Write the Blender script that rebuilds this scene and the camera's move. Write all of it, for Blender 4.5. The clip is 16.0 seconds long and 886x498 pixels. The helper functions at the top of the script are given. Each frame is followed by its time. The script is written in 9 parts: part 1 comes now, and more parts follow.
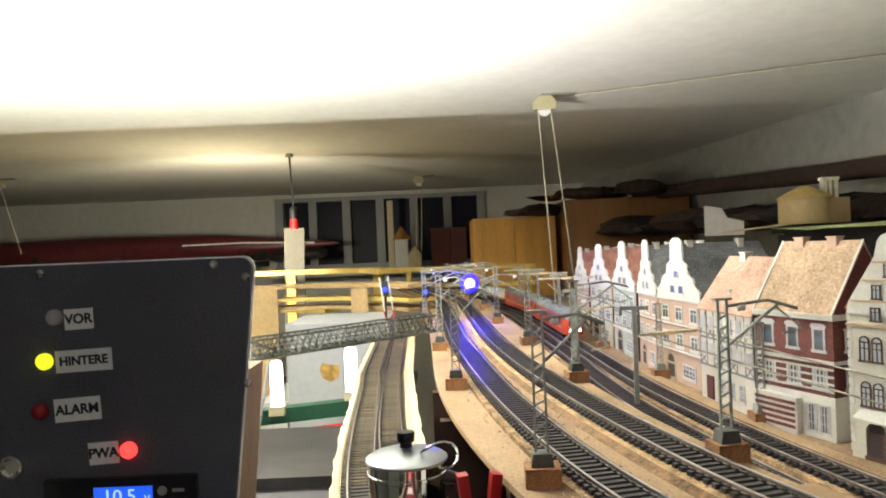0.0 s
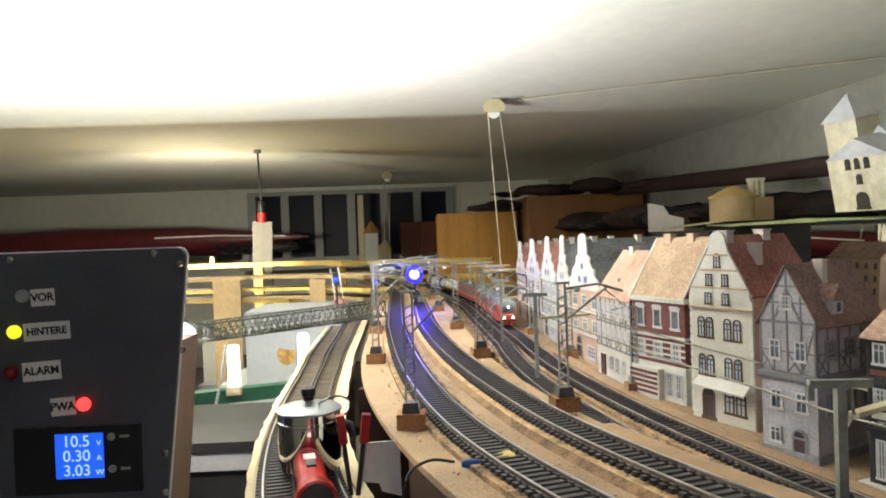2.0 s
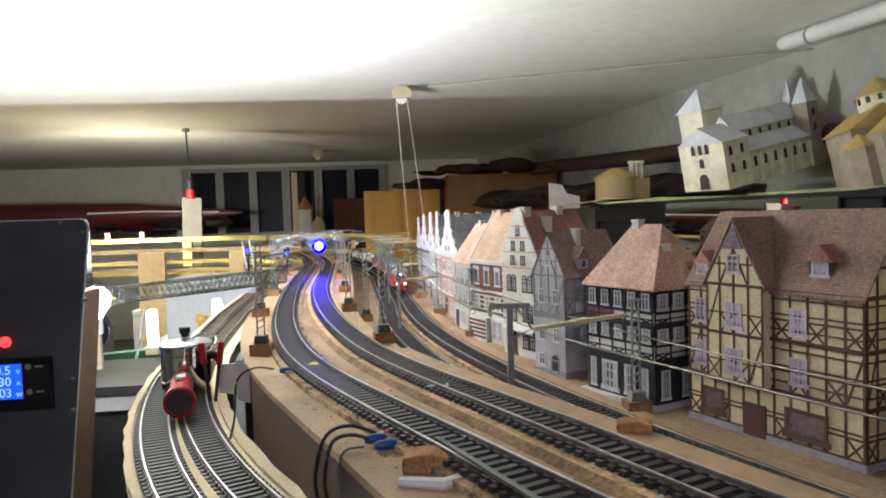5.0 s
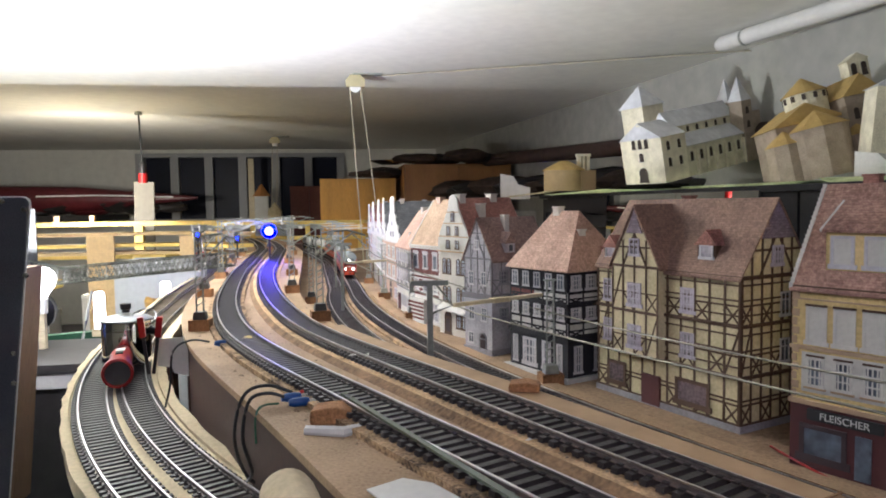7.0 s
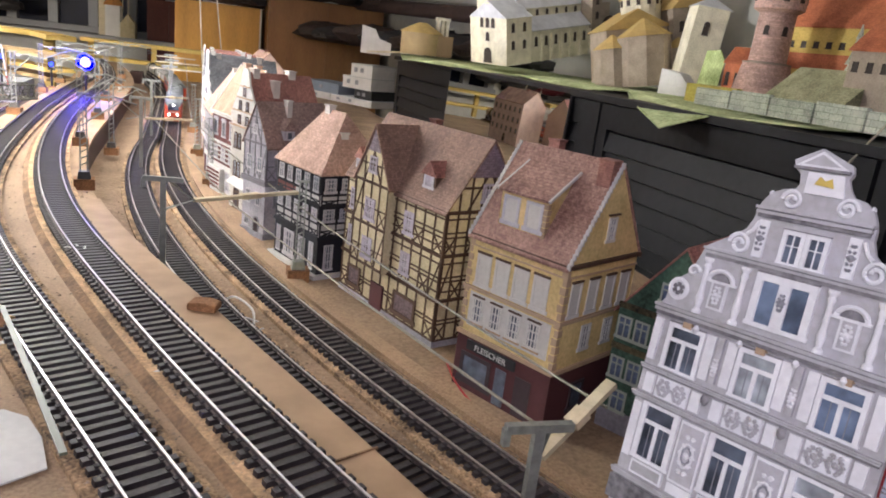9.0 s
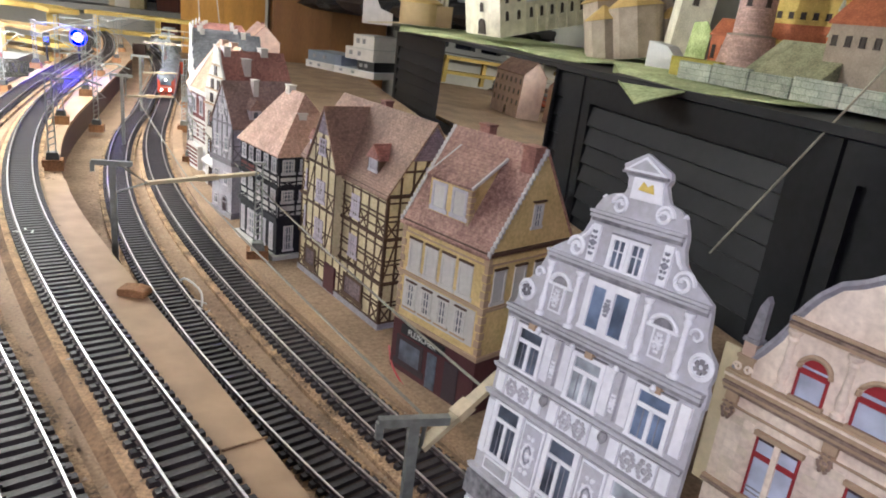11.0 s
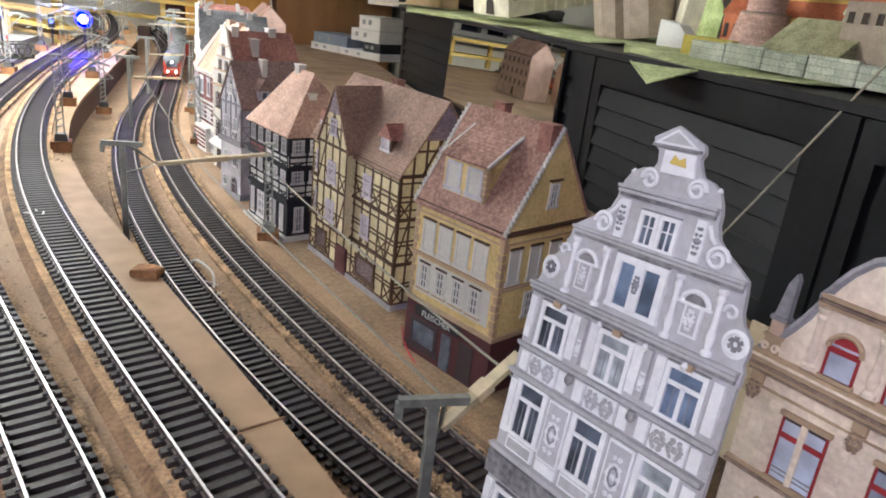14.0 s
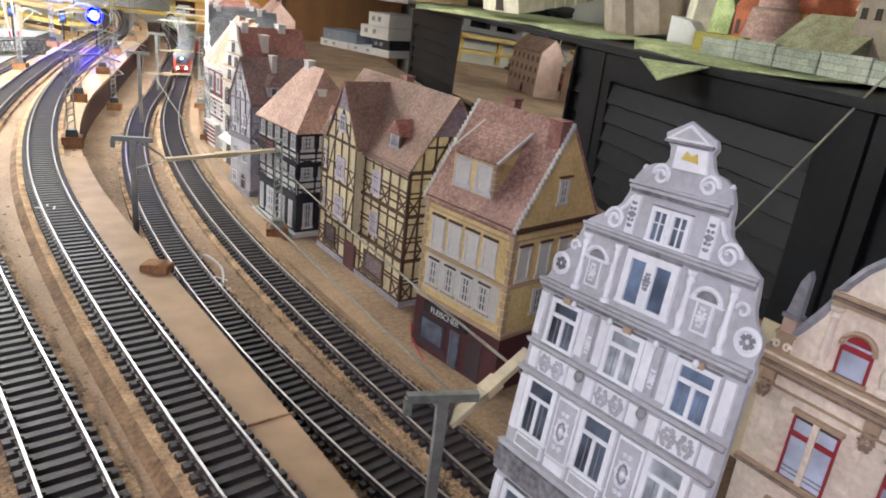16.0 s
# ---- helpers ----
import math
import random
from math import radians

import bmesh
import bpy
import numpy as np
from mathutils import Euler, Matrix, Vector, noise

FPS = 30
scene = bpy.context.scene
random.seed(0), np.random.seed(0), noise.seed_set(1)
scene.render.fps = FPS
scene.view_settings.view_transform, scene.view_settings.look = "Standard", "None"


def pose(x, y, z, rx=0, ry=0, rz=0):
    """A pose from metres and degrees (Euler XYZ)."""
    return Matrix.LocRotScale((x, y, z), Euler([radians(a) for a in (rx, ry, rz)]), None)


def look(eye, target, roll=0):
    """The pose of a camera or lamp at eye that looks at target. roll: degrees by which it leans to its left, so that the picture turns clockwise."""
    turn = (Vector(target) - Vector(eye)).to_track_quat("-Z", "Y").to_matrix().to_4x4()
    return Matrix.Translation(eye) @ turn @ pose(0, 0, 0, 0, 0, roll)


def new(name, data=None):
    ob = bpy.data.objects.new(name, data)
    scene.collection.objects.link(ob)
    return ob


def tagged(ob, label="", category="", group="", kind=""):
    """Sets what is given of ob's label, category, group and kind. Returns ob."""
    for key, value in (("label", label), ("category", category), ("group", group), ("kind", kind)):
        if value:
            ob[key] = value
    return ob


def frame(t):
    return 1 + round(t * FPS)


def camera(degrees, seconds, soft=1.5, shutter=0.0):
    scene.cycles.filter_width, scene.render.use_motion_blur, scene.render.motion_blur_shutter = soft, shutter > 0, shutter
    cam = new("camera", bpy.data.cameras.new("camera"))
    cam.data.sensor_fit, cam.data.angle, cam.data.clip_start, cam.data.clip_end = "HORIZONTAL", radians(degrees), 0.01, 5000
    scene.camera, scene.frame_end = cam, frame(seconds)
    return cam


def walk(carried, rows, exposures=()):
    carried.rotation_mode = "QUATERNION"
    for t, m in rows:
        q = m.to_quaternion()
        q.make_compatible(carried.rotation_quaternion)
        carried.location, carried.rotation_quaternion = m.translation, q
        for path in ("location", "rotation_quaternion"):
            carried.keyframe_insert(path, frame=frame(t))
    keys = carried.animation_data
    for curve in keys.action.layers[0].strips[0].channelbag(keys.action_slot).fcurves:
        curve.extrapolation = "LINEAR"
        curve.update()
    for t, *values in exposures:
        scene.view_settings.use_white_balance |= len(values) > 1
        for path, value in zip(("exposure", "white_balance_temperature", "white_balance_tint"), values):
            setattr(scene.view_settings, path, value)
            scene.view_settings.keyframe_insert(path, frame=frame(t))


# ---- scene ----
cam = camera(64.1, 16.0, soft=1.85)
METRES, EYE, TILT, LEAN, TURN = 0.482, 1.702, -0.23, 2.36, 0.0
ROWS = [
    (0.0, 0.0, 0.0, 0.0, 0.0, 0.0, -0.0),
    (0.5, 0.0225, -0.0322, -0.0008, -0.89, 0.05, -0.38),
    (1.0, 0.0479, -0.0777, 0.0015, -0.67, 0.65, 0.06),
    (1.5, 0.0704, -0.1056, 0.0009, -0.54, 0.17, 0.42),
    (2.0, 0.1062, -0.1812, -0.0006, -1.63, -0.48, -0.33),
    (2.5, 0.1422, -0.2602, 0.0084, -3.42, -0.81, 0.66),
    (3.0, 0.1804, -0.3263, 0.0045, -4.14, -1.04, -0.61),
    (3.5, 0.2069, -0.3672, 0.0014, -4.84, -1.84, -0.21),
    (6.0, 0.291, -0.5252, -0.0141, -6.97, -2.51, -0.93),
    (6.5, 0.2979, -0.5347, -0.0176, -8.01, -2.82, -0.91),
    (7.0, 0.307, -0.5475, -0.0154, -8.87, -3.03, -1.41),
    (7.5, 0.3187, -0.5635, -0.0033, -11.25, -3.38, -2.69),
    (8.0, 0.3628, -0.5601, 0.0175, -13.88, -6.44, -4.35),
    (8.5, 0.4097, -0.579, 0.0637, -15.34, -11.31, -8.54),
    (9.0, 0.4833, -0.6098, 0.0979, -17.27, -15.07, -8.97),
    (11.5, 0.5771, -0.6342, 0.1312, -15.47, -18.26, -8.44),
    (12.0, 0.5793, -0.6298, 0.1262, -15.99, -18.88, -8.36),
    (12.5, 0.5781, -0.626, 0.1231, -16.49, -19.17, -8.32),
    (13.0, 0.5729, -0.6235, 0.1222, -16.5, -19.43, -8.31),
    (13.5, 0.5701, -0.6234, 0.121, -15.77, -19.44, -8.38),
    (14.0, 0.5679, -0.6257, 0.1234, -15.28, -19.2, -8.25),
    (14.5, 0.5667, -0.6262, 0.1228, -14.92, -19.38, -8.24),
    (15.0, 0.5658, -0.6279, 0.1242, -14.67, -19.27, -8.17),
    (15.5, 0.5666, -0.6266, 0.1233, -14.58, -19.35, -8.13),
    (16.0, 0.5674, -0.6248, 0.1224, -14.57, -19.55, -8.25),
]
walk(cam, [(t, pose(0, 0, EYE, TILT, LEAN, TURN) @ pose(METRES * x, METRES * y, METRES * z, 90 + pitch, roll, yaw)) for t, x, y, z, yaw, pitch, roll in ROWS],
     exposures=[(0.0, 0.0, 6450, 12), (3.5, 0.02, 5980, 14), (7.0, 0.11, 5740, 20), (8.0, 0.36, 6000, 23), (9.0, 0.62, 5950, 25), (11.5, 0.70, 5800, 20), (16.0, 0.70, 5800, 20)])

# ---- light ----
world = bpy.data.worlds.new("night")
world.use_nodes = True
world.node_tree.nodes["Background"].inputs[0].default_value = (0.02, 0.025, 0.04, 1)
world.node_tree.nodes["Background"].inputs[1].default_value = 0.3
scene.world = world
CEIL = 1.985
UPPER, LOWER, SIDE = 1.600, 1.559, 1.556   # tops of the raised track board, of the house board, of the side ramp


def lamp(name, kind, m, power, colour, **more):
    d = bpy.data.lights.new(name, kind)
    d.energy, d.color = power, colour
    for k, v in more.items():
        if k == "size":
            d.size = v
        elif k == "size_y":
            d.shape, d.size_y = "RECTANGLE", v
        elif k == "radius":
            d.shadow_soft_size = v
        elif k == "cone":
            d.spot_size, d.spot_blend = v
    ob = new(name, d)
    ob.matrix_world = m
    return ob


WARM = (0.98, 1.0, 0.87)
# a tube lying in an added dark trough behind the panel, which floods the ceiling
lamp("ceiling_flood", "AREA", pose(-0.45, 0.62, 1.63, 180, 0, 0), 38.0, WARM, size=0.34, size_y=0.008)
# the hanging lamp over the ramps
lamp("hanging_lamp_light", "POINT", pose(-0.60, 1.95, 1.70), 3.2, (1.0, 0.92, 0.66), radius=0.03)
# added spot with no fitting of its own, brightens the far end
lamp("far_end_fill", "SPOT", look((-0.56, 1.76, 1.735), (-0.75, 3.0, 1.28)), 15.0, (1.0, 0.93, 0.70), radius=0.03, cone=(radians(140), 0.5))
# added fill light above and behind the camera, brightening the near houses
lamp("near_fill_light", "AREA", look((0.10, -0.50, 1.90), (0.38, -0.10, 1.60)), 0.95, (1.0, 0.98, 0.98), size=0.3, size_y=0.12)
# bench tubes behind the panel
lamp("bench_tube_light", "AREA", look((-0.19, 0.52, 1.612), (-0.15, 0.9, 1.50)), 0.35, (1.0, 0.98, 0.95), size=0.10, size_y=0.02)
lamp("signal_glow", "POINT", pose(0.036, 0.995, 1.648), 0.6, (0.06, 0.03, 1.0), radius=0.004)

# ---- materials ----


def mat(name, colour, rough=0.6, metal=0.0, vary=0.12, grain=60.0, blotch=8.0, bump=0.15, tint=None, spec=0.5, stretch=None):
    """A procedural surface: colour with fine grain and wider blotches (sizes are 1/m), and a fine relief."""
    m = bpy.data.materials.new(name)
    m.use_nodes = True
    nt = m.node_tree
    b = nt.nodes["Principled BSDF"]
    b.inputs["Roughness"].default_value, b.inputs["Metallic"].default_value = rough, metal
    b.inputs["Specular IOR Level"].default_value = spec
    tc = nt.nodes.new("ShaderNodeTexCoord")
    src = tc.outputs["Object"]
    if stretch:
        mp = nt.nodes.new("ShaderNodeMapping")
        mp.inputs["Scale"].default_value = stretch
        nt.links.new(src, mp.inputs["Vector"])
        src = mp.outputs["Vector"]
    n1, n2 = nt.nodes.new("ShaderNodeTexNoise"), nt.nodes.new("ShaderNodeTexNoise")
    n1.inputs["Scale"].default_value, n1.inputs["Detail"].default_value = grain, 6
    n2.inputs["Scale"].default_value, n2.inputs["Detail"].default_value = blotch, 3
    for n in (n1, n2):
        nt.links.new(src, n.inputs["Vector"])
    info = nt.nodes.new("ShaderNodeObjectInfo")
    add = nt.nodes.new("ShaderNodeMath")
    add.operation = "ADD"
    nt.links.new(n1.outputs["Fac"], add.inputs[0])
    nt.links.new(n2.outputs["Fac"], add.inputs[1])
    add2 = nt.nodes.new("ShaderNodeMath")
    add2.operation = "MULTIPLY_ADD"
    nt.links.new(info.outputs["Random"], add2.inputs[0])
    add2.inputs[1].default_value = 0.25
    nt.links.new(add.outputs[0], add2.inputs[2])
    ramp = nt.nodes.new("ShaderNodeValToRGB")
    ramp.color_ramp.elements[0].position, ramp.color_ramp.elements[1].position = 0.36, 0.74
    lo = [max(0, c * (1 - 2.0 * vary)) for c in colour]
    hi = [min(1, c * (1 + 1.2 * vary)) for c in (tint or colour)]
    ramp.color_ramp.elements[0].color, ramp.color_ramp.elements[1].color = (*lo, 1), (*hi, 1)
    half = nt.nodes.new("ShaderNodeMath")
    half.operation = "MULTIPLY"
    half.inputs[1].default_value = 0.5
    nt.links.new(add2.outputs[0], half.inputs[0])
    nt.links.new(half.outputs[0], ramp.inputs["Fac"])
    nt.links.new(ramp.outputs["Color"], b.inputs["Base Color"])
    if bump:
        bp = nt.nodes.new("ShaderNodeBump")
        bp.inputs["Strength"].default_value, bp.inputs["Distance"].default_value = bump, 0.0006
        nt.links.new(n1.outputs["Fac"], bp.inputs["Height"])
        nt.links.new(bp.outputs["Normal"], b.inputs["Normal"])
    return m


def tiled(name, colour, tint, size, row, mortar, rough=0.75, axes="xz", bump=0.5, mort=0.06):
    """Small printed tiles, bricks or slates in rows; size and row in metres."""
    m = mat(name, colour, rough, vary=0.2, grain=500, blotch=40, tint=tint, bump=0)
    nt = m.node_tree
    b = nt.nodes["Principled BSDF"]
    base = b.inputs["Base Color"].links[0].from_socket
    tc = nt.nodes.new("ShaderNodeTexCoord")
    sep, com = nt.nodes.new("ShaderNodeSeparateXYZ"), nt.nodes.new("ShaderNodeCombineXYZ")
    nt.links.new(tc.outputs["Object"], sep.inputs[0])
    addy = nt.nodes.new("ShaderNodeMath")
    addy.operation = "ADD"
    nt.links.new(sep.outputs["X"], addy.inputs[0])
    nt.links.new(sep.outputs["Y"], addy.inputs[1])
    nt.links.new(addy.outputs[0] if axes == "xz" else sep.outputs["X"], com.inputs[0])
    nt.links.new(sep.outputs["Z"], com.inputs[1])
    br = nt.nodes.new("ShaderNodeTexBrick")
    br.inputs["Scale"].default_value = 1.0
    br.inputs["Brick Width"].default_value, br.inputs["Row Height"].default_value = size, row
    br.inputs["Mortar Size"].default_value, br.inputs["Mortar Smooth"].default_value = row * mort, 0.3
    br.inputs["Color1"].default_value, br.inputs["Color2"].default_value = (0.80, 0.80, 0.80, 1), (1.12, 1.12, 1.12, 1)
    br.inputs["Mortar"].default_value = (*mortar, 1)
    nt.links.new(com.outputs[0], br.inputs["Vector"])
    mix = nt.nodes.new("ShaderNodeMix")
    mix.data_type, mix.blend_type = "RGBA", "MULTIPLY"
    mix.inputs[0].default_value = 1.0
    nt.links.new(base, mix.inputs[6])
    nt.links.new(br.outputs["Color"], mix.inputs[7])
    nt.links.new(mix.outputs[2], b.inputs["Base Color"])
    bp = nt.nodes.new("ShaderNodeBump")
    bp.inputs["Strength"].default_value, bp.inputs["Distance"].default_value = bump, 0.0004
    bp.invert = True
    nt.links.new(br.outputs["Fac"], bp.inputs["Height"])
    nt.links.new(bp.outputs["Normal"], b.inputs["Normal"])
    return m


def glow(name, colour, strength):
    m = bpy.data.materials.new(name)
    m.use_nodes = True
    b = m.node_tree.nodes["Principled BSDF"]
    b.inputs["Base Color"].default_value = (*colour, 1)
    b.inputs["Emission Color"].default_value, b.inputs["Emission Strength"].default_value = (*colour, 1), strength
    return m


CEILING = mat("ceiling_paint", (0.80, 0.79, 0.73), 0.9, vary=0.05, grain=40, blotch=1.5, bump=0.1)
WALL = mat("wall_paint", (0.68, 0.67, 0.62), 0.9, vary=0.07, grain=30, blotch=2, bump=0.15)
# wall paint darkened, so the side walls' dimmer light sits in the colour
DIMWALL = mat("dimmed_wall_paint", (0.42, 0.415, 0.37), 0.92, vary=0.12, grain=30, blotch=3, bump=0.2)
CONCRETE = mat("floor_concrete", (0.30, 0.29, 0.27), 0.85, vary=0.2, grain=30, blotch=3)
FIBRE = mat("fibreboard", (0.29, 0.180, 0.096), 0.75, vary=0.2, grain=700, blotch=18, tint=(0.375, 0.250, 0.145), bump=0.35)
SAND = mat("sanded_board", (0.27, 0.19, 0.12), 0.95, vary=0.42, grain=620, blotch=90, tint=(0.43, 0.33, 0.23), bump=1.6)
TANBOARD = mat("tan_baseboard", (0.27, 0.175, 0.100), 0.9, vary=0.18, grain=400, blotch=16, tint=(0.35, 0.240, 0.148), bump=0.4)
CORK = mat("cork", (0.29, 0.175, 0.09), 0.95, vary=0.45, grain=700, blotch=90, tint=(0.46, 0.30, 0.165), bump=1.6)
PLANK = mat("smooth_tan_plank", (0.33, 0.205, 0.105), 0.65, vary=0.14, grain=60, blotch=9, tint=(0.40, 0.265, 0.15), bump=0.1)
SHOULDER = mat("brown_cork_shoulder", (0.17, 0.095, 0.045), 0.95, vary=0.35, grain=500, blotch=60, tint=(0.26, 0.155, 0.08), bump=1.2)
HARDBOARD = mat("hardboard", (0.060, 0.024, 0.014), 0.6, vary=0.15, grain=300, blotch=10)
FOAM = mat("pale_foam", (0.66, 0.55, 0.36), 0.9, vary=0.12, grain=400, blotch=20, bump=0.4)
SLEEPER = mat("sleeper_plastic", (0.036, 0.029, 0.030), 0.5, vary=0.3, grain=600, blotch=50, bump=0.3)
SANDSLEEPER = mat("sandy_sleeper", (0.13, 0.10, 0.066), 0.85, vary=0.45, grain=700, blotch=60, bump=0.4)
BALLAST = mat("dark_bed", (0.045, 0.030, 0.022), 0.9, vary=0.3, grain=900, blotch=50, bump=0.8)
FOOTRAIL = mat("tarnished_rail_foot", (0.20, 0.16, 0.15), 0.5, 0.6, vary=0.3, grain=300, blotch=30, bump=0.2)
RAIL = mat("nickel_rail", (0.70, 0.67, 0.69), 0.30, 1.0, vary=0.12, grain=200, blotch=12, bump=0.05)
RUSTRAIL = mat("dull_rail", (0.62, 0.58, 0.56), 0.36, 1.0, vary=0.2, grain=200, blotch=12, bump=0.05)
STEEL = mat("grey_mast_metal", (0.34, 0.36, 0.33), 0.5, 0.6, vary=0.2, grain=300, blotch=40)
GREENSTEEL = mat("green_mast_paint", (0.085, 0.090, 0.085), 0.5, 0.2, vary=0.2, grain=300, blotch=40)
WIRE = mat("contact_wire_metal", (0.20, 0.185, 0.145), 0.5, 0.3, vary=0.2, grain=300, blotch=40, bump=0)
PALEWOOD = mat("pale_wood", (0.56, 0.48, 0.32), 0.7, vary=0.15, grain=150, blotch=20, stretch=(1, 1, 6))
BRICK = mat("cork_block", (0.34, 0.17, 0.075), 0.95, vary=0.35, grain=900, blotch=70, bump=1.0)
WOODSIDE = mat("panel_wood", (0.30, 0.19, 0.12), 0.6, vary=0.15, grain=120, blotch=10, stretch=(6, 6, 1))
BLACK = mat("black_panel", (0.120, 0.126, 0.150), 0.6, vary=0.2, grain=900, blotch=10, bump=0.1, spec=0.15)
BLACKPL = mat("black_plastic", (0.012, 0.012, 0.014), 0.35, vary=0.2, grain=300, blotch=10, bump=0.05)
SHUTTER = mat("black_louvre", (0.0115, 0.0115, 0.0137), 0.5, spec=0.2, vary=0.25, grain=120, blotch=12, bump=0.1)
CHROME = mat("chrome", (0.75, 0.75, 0.76), 0.08, 1.0, vary=0.04, grain=40, blotch=10, bump=0)
LABEL = mat("white_label", (0.86, 0.86, 0.86), 0.6, vary=0.06, grain=400, blotch=40, bump=0.05)
INK = mat("black_ink", (0.02, 0.02, 0.022), 0.7, bump=0)
WHITE = mat("white_card", (0.72, 0.71, 0.68), 0.8, vary=0.06, grain=300, blotch=30, bump=0.1)
ORANGEWOOD = mat("orange_veneer", (0.56, 0.28, 0.045), 0.5, vary=0.16, grain=50, blotch=3, stretch=(8, 8, 1), bump=0.1)
BROWNWOOD = mat("brown_veneer", (0.30, 0.135, 0.04), 0.5, vary=0.16, grain=50, blotch=3, stretch=(8, 8, 1), bump=0.1)
REDBOX = mat("red_brown_card", (0.13, 0.035, 0.025), 0.7, vary=0.15, grain=80, blotch=6)
YELLOW = mat("yellow_timber", (0.70, 0.50, 0.13), 0.65, vary=0.15, grain=120, blotch=8, stretch=(1, 6, 6))
YELLOWDULL = mat("plywood_edge", (0.44, 0.30, 0.14), 0.7, vary=0.15, grain=160, blotch=8)
DARK = mat("dark_clutter", (0.02, 0.017, 0.016), 0.6, vary=0.3, grain=60, blotch=6)
HULL = mat("maroon_hull", (0.10, 0.016, 0.02), 0.35, vary=0.2, grain=40, blotch=3)
GREENPAINT = mat("green_paint", (0.015, 0.085, 0.045), 0.5, vary=0.15, grain=200, blotch=10)
WINGLASS = mat("night_glass", (0.008, 0.010, 0.024), 0.4, vary=0.2, grain=10, blotch=2, bump=0, spec=0.12)
FRAMEW = mat("window_frame_paint", (0.33, 0.335, 0.34), 0.6, vary=0.06, grain=100, blotch=6, bump=0.05)
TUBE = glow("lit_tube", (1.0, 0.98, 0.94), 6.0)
PIPE = mat("white_pipe", (0.70, 0.69, 0.66), 0.35, vary=0.06, grain=60, blotch=6, bump=0.05)
CABLE = mat("black_cable", (0.012, 0.012, 0.013), 0.45, bump=0)
BLUEPL = mat("blue_plug", (0.01, 0.07, 0.26), 0.4, bump=0)
REDPL = mat("red_plastic", (0.42, 0.012, 0.012), 0.3, vary=0.1, bump=0)
GREYPL = mat("grey_plastic", (0.42, 0.41, 0.38), 0.5, vary=0.06, grain=200, blotch=10, bump=0.05)
CORD = mat("rope", (0.50, 0.45, 0.34), 0.9, vary=0.2, grain=900, blotch=60)
GRASS = mat("green_base_card", (0.40, 0.50, 0.22), 0.85, vary=0.24, grain=200, blotch=24, tint=(0.56, 0.62, 0.33))


